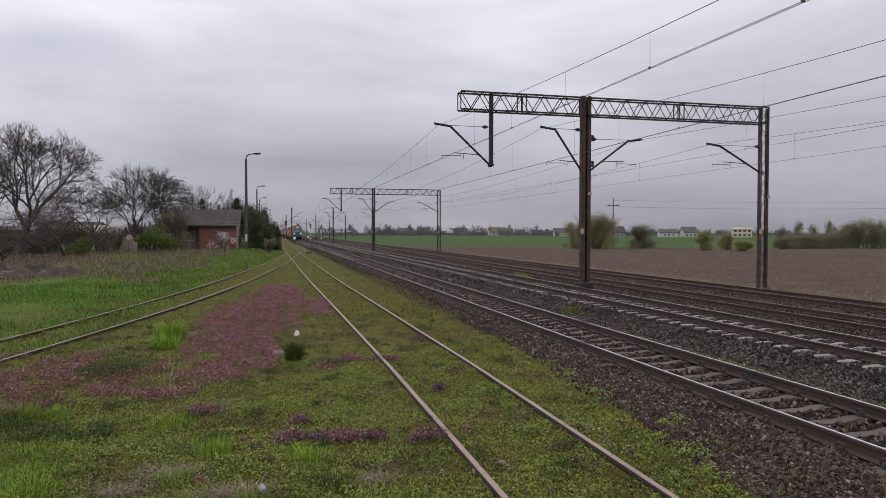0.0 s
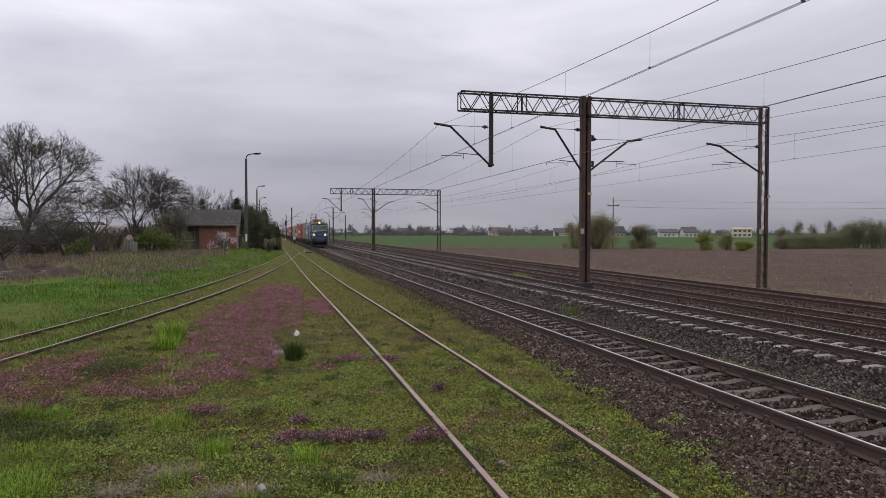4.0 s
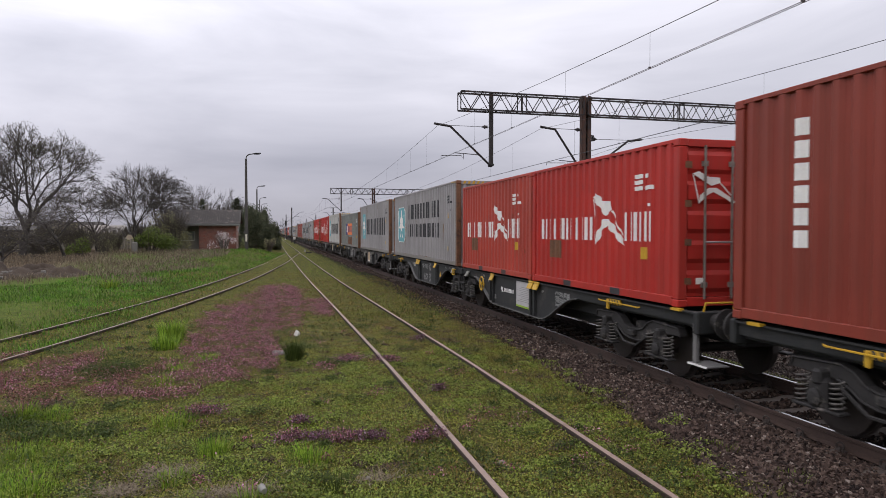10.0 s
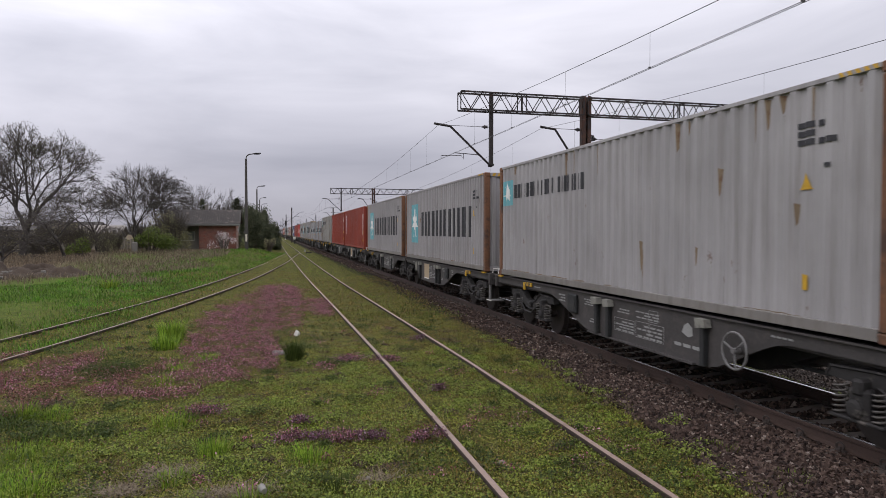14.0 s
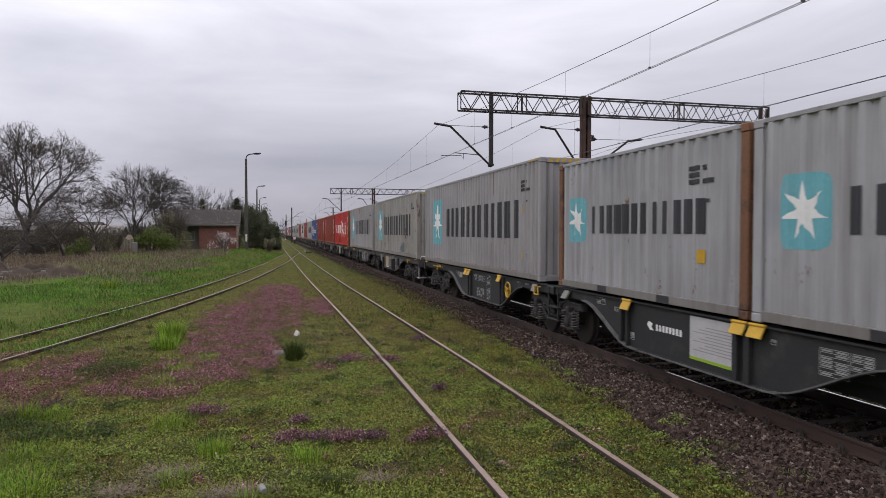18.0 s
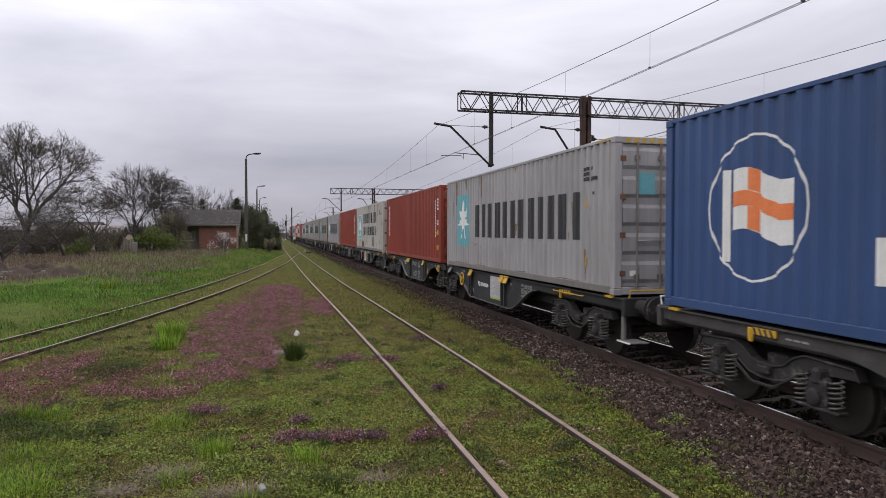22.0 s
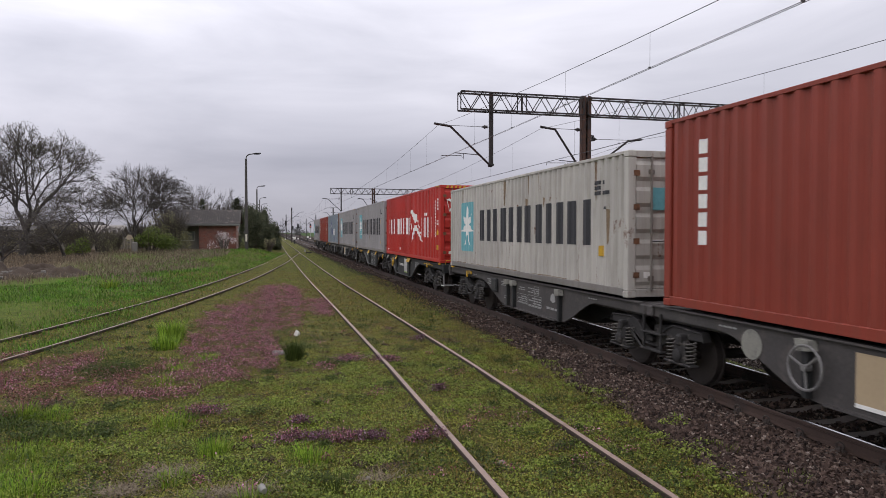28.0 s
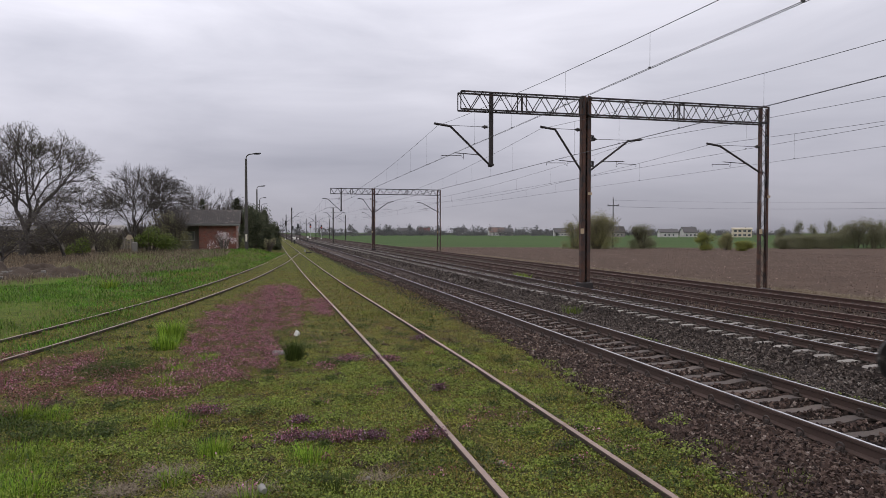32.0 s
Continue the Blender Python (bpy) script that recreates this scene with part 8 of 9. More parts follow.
def lamp_post(x, y, h):
    p = thing("street_lamp", "tall grey concrete lamp post with a curved arm", "street lamp", pose(x, y, float(ground_z(x, y))), "lamp posts")
    part("base", Shape().box(-0.2, 0.2, -0.2, 0.2, -0.1, 2.2, 0.03), M_lamppost, p)
    part("post", Shape().tube([(0, 0, 2.15), (0, 0, h - 0.5)], 0.19, 10, 0.12), M_lamppost, p)
    part("door_plate", Shape().box(-0.1, 0.1, -0.21, -0.201, 0.9, 1.7), M_plate_pale, p)
    part("arm", Shape().tube([(0, 0, h - 0.55), (0.05, 0, h - 0.2), (0.3, -0.02, h), (1.0, -0.05, h + 0.12)], 0.06, 7), M_lamppost, p)
    part("lamp_head", Shape().tube([(0.85, -0.05, h + 0.10), (1.1, -0.06, h + 0.14), (1.5, -0.08, h + 0.17), (1.62, -0.09, h + 0.15)], 0.10, 8, 0.05).box(0.95, 1.5, -0.15, 0.02, h + 0.02, h + 0.1, 0.02), M_black, p)


lamp_post(*place(-2.0, 80.2), 10.7)
for a, y in ((-1.17, 136), (-0.95, 182), (-0.8, 222), (-0.7, 262)):
    lamp_post(*place(a, y), 10.7)


def shed(x, y, w, d, h, roof_h, wall, roof, label, z=None, rot=0.0, windows=(), name="house", chimney=True):
    """A small building with gable roof and openings on the side that faces the line."""
    z = float(ground_z(x, y)) if z is None else z
    b = thing(name, label, "house", pose(x, y, z, rz=rot), "buildings in the distance")
    part("wall", Shape().box(-w / 2, w / 2, -d / 2, d / 2, -0.3, h), wall, b)
    part("gable", Shape().plate([(-d / 2, h), (d / 2, h), (0, h + roof_h)], -w / 2, w / 2), wall, b)
    e = 0.45
    k = roof_h / (d / 2)
    for s in (-1, 1):
        part("roof", Shape().plate([(s * (d / 2 + e), h - e * k), (s * (d / 2 + e), h - e * k + 0.22), (0, h + roof_h + 0.24), (0, h + roof_h + 0.02)], -w / 2 - e, w / 2 + e), roof, b)
    for u, wz, ww, wh in windows:
        fr = part("window", Shape().box(u - ww / 2 - 0.08, u + ww / 2 + 0.08, -d / 2 - 0.04, -d / 2 - 0.003, wz - 0.08, wz + wh + 0.08), M_white, b)
        part("pane", Shape().box(u - ww / 2, u + ww / 2, -d / 2 - 0.06, -d / 2 - 0.041, wz, wz + wh), M_glass, fr)
    if chimney:
        part("chimney", Shape().box(w * 0.18, w * 0.18 + 0.6, -0.3, 0.3, h + roof_h * 0.5, h + roof_h + 0.8), M_tiles_dark, b)
    return b


WIN2 = tuple((u, z, 2.0, 1.3) for z in (0.9, 3.9) for u in (-4.6, -1.6, 1.6, 4.6))
WIN = ((-3, 0.9, 1.2, 1.3), (0, 0.9, 1.2, 1.3), (3, 0.9, 1.2, 1.3))
shed(*place(-19.2, 92), 9, 5, 2.6, 0.4, M_plaster_dim, M_sheet, "low grey outbuilding behind bare trees", windows=((-2, 0.8, 1.4, 1.0), (2, 0.8, 1.4, 1.0)), name="shed", chimney=False)
shed(*place(-12.4, 105), 5, 5, 2.0, 0.9, M_plaster_dim, M_plaster_dim, "low shed with a pale roof behind shrubs", name="shed", chimney=False)
shed(*place(-14.6, 120), 9, 6, 2.6, 1.2, M_plaster_dim, M_sheet, "low grey outbuilding behind bare trees", name="shed", chimney=False)
fence = thing("board_fence", "weathered grey board fence behind dry grass", "fence", pose(0, 0, 0))
for i in range(60):
    x, y = place(-22.0 + i * 0.21, 88)
    if 24 < i < 30:
        continue
    part("board", Shape().box(x - 0.14, x + 0.14, y - 0.02, y + 0.02, -0.1, 1.45 + 0.06 * math.sin(i * 2.3)), M_fence, fence)
solid("marker_stone", Shape().box(-0.25, 0.25, -0.2, 0.2, -0.1, 1.15, 0.08), M_post, "pale upright concrete block beside a hedge", "concrete block", pose(*place(-10.25, 71.5), 0.2))

# heaps of soil and rubble on the left
rng = random.Random(77)
for i, (x, y, rx, ry, h) in enumerate(((-15.4, 43, 3.0, 2.4, 0.78), (-12.6, 43.5, 2.6, 2.0, 0.6), (-18.5, 43, 3.5, 2.2, 0.7), (-10.8, 26.5, 1.2, 0.8, 0.25), (-15.5, 22, 1.4, 0.9, 0.25))):
    s, vs, fs = Shape(), [], []
    for a in range(25):
        for b in range(60):
            r, t = a / 24, 2 * math.pi * b / 60
            q = (rx * r * math.cos(t), ry * r * math.sin(t))
            vs.append((*q, h * (1 - r * r) * (0.8 + 0.9 * noise.noise(Vector((q[0] * 1.3 + i * 7, q[1] * 1.6, 0)))) - 0.06 + (0.09 * noise.noise(Vector((q[0] * 5, q[1] * 5, i))) + 0.05 * noise.noise(Vector((q[0] * 13, q[1] * 13, i)))) * min(1, 4 * h * (1 - r))))
    for a in range(24):
        for b in range(60):
            fs.append((a * 60 + b, a * 60 + (b + 1) % 60, (a + 1) * 60 + (b + 1) % 60, (a + 1) * 60 + b))
    mound = solid("soil_heap", s.add(vs, fs), M_soil, "low heap of dark soil with pale rubble", "soil heap", pose(x, y, float(ground_z(x, y))), "soil heaps", smooth=True)
    for k in range(7):
        u, w, c = rng.uniform(-0.7, 0.7) * rx, rng.uniform(-0.9, -0.2) * ry, rng.uniform(0.04, 0.11)
        rr = (u / rx) ** 2 + (w / ry) ** 2
        part("stone", Shape().box(u - c * 1.4, u + c * 1.4, w - c, w + c, h * max(0, 1 - rr) * 0.7 - 0.06, h * max(0, 1 - rr) * 0.7 + c, c * 0.3), M_post, mound)

# ---- the right side: field margin, bushes, far village ----
bush("willow", "tall willow shrub in thin spring leaf at the field edge", *place(26.75, 128), 6.6, 3.8, 7.8, 101, 26000, 0.17, M_willow, 60, twigs=140, category="tree", shell=0.15)
bush("willow", "smaller willow shrub in thin spring leaf at the field edge", *place(25.1, 130), 3.8, 2.6, 5.8, 102, 8000, 0.17, M_willow, 22, twigs=40, category="tree", shell=0.15)
bush("round_bush", "dark round leafless bush at the field edge", *place(30.35, 127), 3.9, 3.0, 5.3, 103, 14000, 0.15, M_copse, 44, twigs=110, category="bush", shell=0.2)
for i, (a, y, rx, h, mt) in enumerate(((35.0, 112, 3.2, 3.5, M_leaf_spring), (36.6, 114, 2.8, 3.6, M_willow), (37.9, 107, 3.0, 2.0, M_leaf_spring))):
    bush("bush", "yellow-green bush in spring leaf at the field edge", *place(a, y), rx, 1.8, h, 110 + i, 7000, 0.15, mt, 22, twigs=14, shell=0.2)
for i in range(17):
    a = 40.6 + i * 0.52
    h = (2.6, 3.0, 2.8, 3.2, 3.0, 3.4, 3.4, 4.8, 6.0, 6.4, 6.6, 6.7, 6.6, 6.5, 6.7, 6.6, 6.7)[i]
    bush("field_tree", "greenish-brown tree in a dense field copse", *place(a, 118 + (i * 37 % 11)), 3.4, 2.4, h, 130 + i, 8500, 0.16, M_copse, 40, "trees of the copse", 16, "tree", 0.2)
for i, (a, y, h) in enumerate(((41.6, 175, 7.6), (42.6, 180, 6.8), (43.6, 178, 7.8), (40.4, 190, 6.0))):
    bush("field_tree", "budding tree standing behind the copse", *place(a, y), 3.0, 2.6, h, 180 + i, 4200, 0.2, M_copse, 18, "trees of the copse", 16, "tree", 0.2)
M_plaster_tan = surface("tan_plaster", (0.46, 0.40, 0.30), 0.9, 0, 0.4, 8, 0.15, bump=0.05)
M_tiles_brown = surface("brown_roof", (0.13, 0.085, 0.07), 0.8, 0, 0.3, 6, 0.2, bump=0.1)
for a, y, w, h, rh, wall, roof, rot in ((32.3, 400, 13, 3.6, 2.2, M_plaster, M_tiles_dark, 0), (33.85, 400, 10, 3.6, 3.8, M_plaster, M_tiles_dark, 8), (37.7, 385, 13, 6.2, 0.6, M_plaster_tan, M_plaster_tan, -10), (28.3, 420, 11, 3.8, 4.0, M_plaster_dim, M_sheet, 5), (23.9, 520, 14, 3.6, 3.6, M_plaster, M_tiles_dark, 0),
                                     (10.75, 640, 13, 3.4, 4.0, M_plaster, M_tiles_dark, 5), (12.5, 650, 11, 3.4, 4.6, M_plaster, M_tiles_red, 0), (15.6, 640, 12, 3.8, 4.0, M_plaster, M_tiles_dark, 0), (18.5, 560, 14, 3.6, 4.2, M_plaster, M_tiles_brown, 6),
                                     (19.4, 600, 12, 3.6, 3.8, M_plaster_dim, M_tiles_dark, 0), (25.6, 480, 12, 3.6, 3.4, M_plaster_dim, M_tiles_brown, 0)):
    x, y = place(a, y * 1.12)
    shed(x, y, w, 9, h, rh, wall, roof, "pale village house with pitched roof beyond the fields", rot=-a * 0.6 + rot, windows=WIN2 if h > 6 else WIN)
rng = random.Random(5)
v, f = [], []
for i in range(430):
    a = rng.uniform(7.6, 41)
    y = rng.uniform(560, 860)
    x = y * math.tan(radians(a))
    h, r = rng.uniform(3.5, 9.5) * (1.25 if a < 22 else 0.95), rng.uniform(3, 8)
    vv, ff = foliage(rng, 90, r, r, h, 0.1, 1.2, 9, 0.3)
    n = len(v)
    v += [(p[0] + x, p[1] + y, p[2] - 0.9) for p in vv]
    f += [tuple(j + n for j in q) for q in ff]
for i in range(60):
    a, y = rng.uniform(-20, 7.5), rng.uniform(420, 700)
    x = y * math.tan(radians(a))
    vv, ff = foliage(rng, 130, rng.uniform(4, 9), 5, rng.uniform(5, 9), 0.1, 1.1, 8, 0.3)
    n = len(v)
    v += [(p[0] + x, p[1] + y, p[2] - 0.4) for p in vv]
    f += [tuple(j + n for j in q) for q in ff]
for i in range(70):
    a, y = 4.0 + 0.54 * i, rng.uniform(600, 720)
    x = y * math.tan(radians(a))
    vv, ff = foliage(rng, 150, rng.uniform(9, 20), 5, rng.uniform(2.0, 4.2), 0.1, 1.1, 9, 0.3)
    n = len(v)
    v += [(p[0] + x, p[1] + y, p[2] - 0.9) for p in vv]
    f += [tuple(j + n for j in q) for q in ff]
tagged(new("far_woods", raw("far_woods", v, f, M_far)), "hazy line of bare trees on the horizon", "trees", kind="stuff")
up = thing("utility_pole", "slim wooden utility pole with a crossarm at the field edge", "utility pole", pose(*place(28.05, 133), -0.7))
part("post", Shape().tube([(0, 0, -0.2), (0, 0, 10.3)], 0.13, 8, 0.09), M_bark, up)
part("crossarm", Shape().box(-1.3, 1.3, -0.06, 0.06, 8.75, 8.9, 0.01), M_lattice, up)
for x in (-1.2, 0.0, 1.2):
    part("insulator", Shape().disc((x, 0, 8.9 if x else 10.3), (0, 0, 1), [(0, 0.03), (0.1, 0.07), (0.25, 0.06), (0.3, 0.03)], 8), M_insul, up)
pw = thing("power_line", "thin power wires sagging across the field", "power line", pose(0, 0, 0))
for dx, z in ((-1.2, 8.5), (0.0, 9.9), (1.2, 8.5)):
    x0, y0 = place(28.05, 133)
    part("wire", Shape().tube([(x0 + dx + 110 * t - 0, y0 - 14 * t, z - 0.6 - 4 * 0.9 * t * (1 - t) + 1.5 * t) for t in [i / 12 for i in range(13)]], 0.014, 3), M_wire, pw)

# ---- signals and small line furniture far down the line ----
M_red_light = glow("red_signal", (1.0, 0.06, 0.03), 2.0)


def signal(x, y, h, lit):
    s = thing("railway_signal", "black railway signal head on a slim mast", "signal", pose(x, y, float(ground_z(x, y))), "signals")
    part("mast", Shape().tube([(0, 0, -0.1), (0, 0, h)], 0.08, 8), M_dim, s)
    hd = part("head", Shape().box(-0.32, 0.32, -0.3, -0.1, h - 1.5, h + 0.2, 0.05), M_black, s)
    part("foot", Shape().box(-0.25, 0.25, -0.25, 0.25, -0.1, 0.35, 0.04), M_white, s)
    if lit:
        part("lamp", Shape().disc((0, -0.3, h - 0.9), (0, -1, 0), [(0, 0.11), (0.03, 0.10)], 12), M_red_light, hd, "lit red lamp")


signal(4.55, 236, 6.2, True)
signal(9.5, 262, 5.6, False)
signal(14.5, 270, 5.8, True)
signal(19.4, 280, 5.6, True)
signal(9.6, 330, 5.4, False)
dw = thing("dwarf_signal", "low white-topped shunting signal beside the main track", "signal", pose(4.7, 150, -0.15))
part("post", Shape().box(-0.14, 0.14, -0.14, 0.14, 0, 0.9, 0.02), M_black, dw)
part("head", Shape().box(-0.26, 0.26, -0.18, 0.18, 0.9, 1.45, 0.06), M_white, dw)
for x, y in ((9.5, 190),):
    copy_thing(dw, pose(x, y, -0.2))
lv = thing("point_lever", "low switch lever with a white lantern beside the points", "point lever", pose(4.25, 82.5, -0.14))
part("frame", Shape().box(-0.35, 0.35, -0.2, 0.2, 0, 0.14, 0.02), M_bogie, lv)
part("lantern", Shape().box(-0.58, -0.36, -0.1, 0.1, 0.12, 0.4, 0.03), M_dim, lv)
part("lever", Shape().tube([(0.1, 0, 0.1), (0.32, 0, 0.75)], 0.025, 6).disc((0.36, 0, 0.82), (0, 1, 0), [(-0.05, 0.1), (0.05, 0.1)], 12), M_bogie, lv)

# ---- sleepers, ballast ----
sleepers(tr1, X1, -0.176, M_concrete1, sleeper_shape("concrete"), 2.9, 66.0, 240.0)
sleepers(tr2, X2, -0.176, M_concrete2, sleeper_shape("concrete"), 5.2, 66.0, 240.0)
sleepers(tr3, X3, -0.475, M_timber, sleeper_shape("timber"), 9.0, 40.0, 150.0, 0.65)
sleepers(tr4, X4, -0.435, M_timber, sleeper_shape("timber"), 12.0, 40.0, 150.0, 0.65)


def stone_material(name, stops):
    """Broken stone: each piece of its own tone, grain and dust on top of it."""
    m, nt, b = _base(name, 0.92)
    b.inputs["Specular IOR Level"].default_value = 0.25
    g = nt.nodes.new("ShaderNodeNewGeometry")
    col = _ramp(nt, g.outputs["Random Per Island"], stops)
    col = _mix(nt, 1.0, col, _ramp(nt, _noise(nt, 0.9, 4, 0.6), [(0.32, (0.72, 0.70, 0.70)), (0.68, (1.2, 1.2, 1.2))]), "MULTIPLY")
    n = _noise(nt, 70, 4, 0.6)
    col = _mix(nt, 1.0, col, _ramp(nt, n, [(0.3, (0.7,) * 3), (0.7, (1.25,) * 3)]), "MULTIPLY")
    nt.links.new(col, b.inputs["Base Color"])
    _bump(nt, b, n, 0.35, 0.004)
    return m


M_stone = stone_material("ballast_stone", [(0, (0.0141, 0.0096, 0.0083)), (0.3, (0.0352, 0.023, 0.0186)), (0.72, (0.0819, 0.0538, 0.0422)), (0.93, (0.128, 0.0928, 0.0736)), (1, (0.2688, 0.224, 0.192))])
M_stone_grey = stone_material("ballast_stone_grey", [(0, (0.0179, 0.0141, 0.0122)), (0.35, (0.0448, 0.0352, 0.0294)), (0.78, (0.0928, 0.0736, 0.0614)), (0.95, (0.1344, 0.1152, 0.0992)), (1, (0.2304, 0.2112, 0.1856))])
nr = np.random.default_rng(4)
CORN = np.array([(-1, -1, -1), (1, -1, -1), (0, 1, -1), (-1, -1, 1), (1, -1, 1), (0, 1, 1)], float)
CFACE = np.array([(0, 2, 1), (3, 4, 5), (0, 1, 4), (0, 4, 3), (1, 2, 5), (1, 5, 4), (2, 0, 3), (2, 3, 5)])


def stones(label, x0, x1, y0, y1, n, lo, hi, mat, keep=None, power=1.0, sink=0.0):
    """Crushed stones, each an uneven block turned at random, lying on the ground."""
    x = nr.uniform(x0, x1, n)
    y = y0 + (y1 - y0) * nr.random(n) ** power
    if keep is not None:
        k = keep(x, y)
        x, y = x[k], y[k]
        n = len(x)
    size = nr.uniform(lo, hi, n)
    c = CORN[None] * nr.uniform(0.5, 1.15, (n, 6, 3)) * (nr.uniform(0.6, 1.15, (n, 1, 3)) * size[:, None, None] / 2)
    a = nr.normal(size=(n, 4))
    a /= np.linalg.norm(a, axis=1)[:, None]
    w, i, j, k2 = a.T
    R = np.stack([1 - 2 * (j * j + k2 * k2), 2 * (i * j - w * k2), 2 * (i * k2 + w * j), 2 * (i * j + w * k2), 1 - 2 * (i * i + k2 * k2), 2 * (j * k2 - w * i),
                  2 * (i * k2 - w * j), 2 * (j * k2 + w * i), 1 - 2 * (i * i + j * j)], 1).reshape(n, 3, 3)
    v = np.einsum("nab,nvb->nva", R, c)
    v += np.stack([x, y, ground_z(x, y) - sink + size * nr.uniform(0.1, 0.7, n)], 1)[:, None]
    f = (CFACE[None] + (np.arange(n) * 6)[:, None, None]).reshape(-1, 3)
    return tagged(new("ballast", raw("ballast", v.reshape(-1, 3), f, mat)), label, "ballast", kind="stuff")


margin_x = lambda y: np.interp(y, [4, 6, 9, 11.4, 15, 27, 40], [4.2, 4.45, 4.85, 5.1, 5.35, 5.85, 6.0])
edge = lambda x, y: x > margin_x(y) + 0.12 * np.sin(y * 1.3) * np.sin(y * 0.37 + 1) + nr.uniform(-0.15, 0.3, len(x))
stones("loose brown crushed stone beside the main track", 4.4, 6.4, 4.0, 13.0, 38000, 0.026, 0.058, M_stone, edge)
stones("loose brown crushed stone beside the main track", 4.6, 6.4, 13.0, 44.0, 30000, 0.032, 0.064, M_stone, edge, 1.4)
gapx = lambda x, y: (np.abs(np.abs(x - X1) - 0.7535) > 0.10) & (np.abs(((y - 2.9 + 0.3) % 0.6) - 0.3) > 0.125)
stones("brown crushed stone between the sleepers", 6.0, 8.5, 4.5, 26.0, 16000, 0.034, 0.07, M_stone, gapx, 1.4, 0.012)
gapx2 = lambda x, y: (np.abs(np.abs(x - X2) - 0.7535) > 0.10) & (np.abs(((y - 5.2 + 0.3) % 0.6) - 0.3) > 0.135)
stones("grey crushed stone between two main tracks", 8.4, 10.6, 6.0, 34.0, 27000, 0.03, 0.066, M_stone_grey, None, 1.4)
stones("grey crushed stone round pale sleepers", 10.4, 13.4, 8.0, 38.0, 17000, 0.04, 0.075, M_stone_grey, gapx2, 1.4, 0.008)
stones("dark crushed stone between the outer tracks", 13.6, 16.0, 10.0, 48.0, 11000, 0.035, 0.07, M_stone, None, 1.3)
off34 = lambda x, y: (np.abs(np.abs(x - X3) - 0.7535) > 0.07) & (np.abs(np.abs(x - X4) - 0.7535) > 0.07)
stones("brown gravel and clods round the outer tracks", 15.6, 23.6, 12.0, 60.0, 15000, 0.03, 0.075, M_stone, off34, 1.5)
M_clod = stone_material("dry_clods", [(0, (0.05, 0.035, 0.027)), (0.5, (0.12, 0.086, 0.066)), (1, (0.32, 0.25, 0.20))])
stones("pale dry clods on the ploughed field", 27.5, 85.0, 22.0, 140.0, 20000, 0.035, 0.085, M_clod, lambda x, y: x > 0.2 * y, 1.2, 0.0)

stones("brown crushed stone farther along the main track", 5.5, 6.4, 44.0, 110.0, 5000, 0.08, 0.13, M_stone, None, 1.2)
stones("grey crushed stone farther between the main tracks", 8.4, 10.7, 34.0, 100.0, 8000, 0.08, 0.12, M_stone_grey, None, 1.3)
stones("brown crushed stone farther between the sleepers", 6.1, 8.4, 26.0, 62.0, 5500, 0.055, 0.085, M_stone, gapx, 1.3, 0.02)
stones("grey crushed stone farther round pale sleepers", 10.6, 14.0, 38.0, 84.0, 5000, 0.065, 0.10, M_stone_grey, gapx2, 1.3, 0.02)

bed = thing("ballast_shoulder", "brown crushed stone shoulder beside the main track", "ballast", kind="structure")
forms = []
for k in range(10):
    c = CORN * nr.uniform(0.5, 1.15, (6, 3)) * nr.uniform(0.6, 1.1, (1, 3)) * 0.029
    forms.append(raw("stone", c, CFACE, M_stone))
for k in range(300):
    x, y = nr.uniform(4.75, 6.25), nr.uniform(4.9, 8.6)
    o = part("stone", forms[k % 10], None, bed)
    o.location, o.rotation_euler = (x, y, float(ground_z(x, y)) + nr.uniform(0.03, 0.055)), tuple(nr.uniform(0, 6.28, 3))

# ---- plants ----
M_blade = leafy("grass_blades", [(0, (0.02768, 0.03321, 0.00666)), (0.45, (0.09412, 0.119, 0.01989)), (0.85, (0.1495, 0.1716, 0.03321)), (1, (0.2491, 0.2104, 0.09412))], patch=0.6)
M_lush = leafy("lush_grass", [(0, (0.045, 0.092, 0.008)), (0.5, (0.165, 0.275, 0.022)), (1, (0.285, 0.385, 0.045))], patch=0.5)
M_meadow = leafy("meadow_grass", [(0, (0.0228, 0.0589, 0.0057)), (0.5, (0.076, 0.1634, 0.0152)), (1, (0.1568, 0.2517, 0.038))], patch=0.7)
M_drygrass = leafy("winter_grass", [(0, (0.05704, 0.0414, 0.02852)), (0.5, (0.1472, 0.1104, 0.0736)), (1, (0.2668, 0.2162, 0.1518))])
M_fresh = leafy("fresh_herbs", [(0, (0.042, 0.056, 0.0105)), (0.5, (0.155, 0.205, 0.030)), (1, (0.265, 0.310, 0.060))])
M_dead = leafy("withered_stalks", [(0, (0.032, 0.0224, 0.016)), (0.5, (0.0832, 0.0576, 0.0384)), (1, (0.1536, 0.1152, 0.0768))])
M_moss = leafy("moss_and_clover", [(0, (0.02997, 0.02187, 0.00567)), (0.4, (0.1401, 0.1037, 0.02106)), (0.8, (0.2179, 0.158, 0.03321)), (1, (0.2503, 0.145, 0.06399))], patch=0.9)
M_clover = leafy("clover_leaves", [(0, (0.01049, 0.01399, 0.004371)), (0.22, (0.07343, 0.08217, 0.01311)), (0.52, (0.2028, 0.2203, 0.03147)), (0.86, (0.2797, 0.2929, 0.04808)), (0.95, (0.271, 0.271, 0.06556)), (1, (0.1836, 0.1005, 0.05595))], patch=0.9)
M_nettle = leafy("deadnettle_flowers", [(0, (0.034, 0.014, 0.014)), (0.40, (0.140, 0.042, 0.052)), (0.74, (0.43, 0.150, 0.215)), (1, (0.55, 0.31, 0.41))])
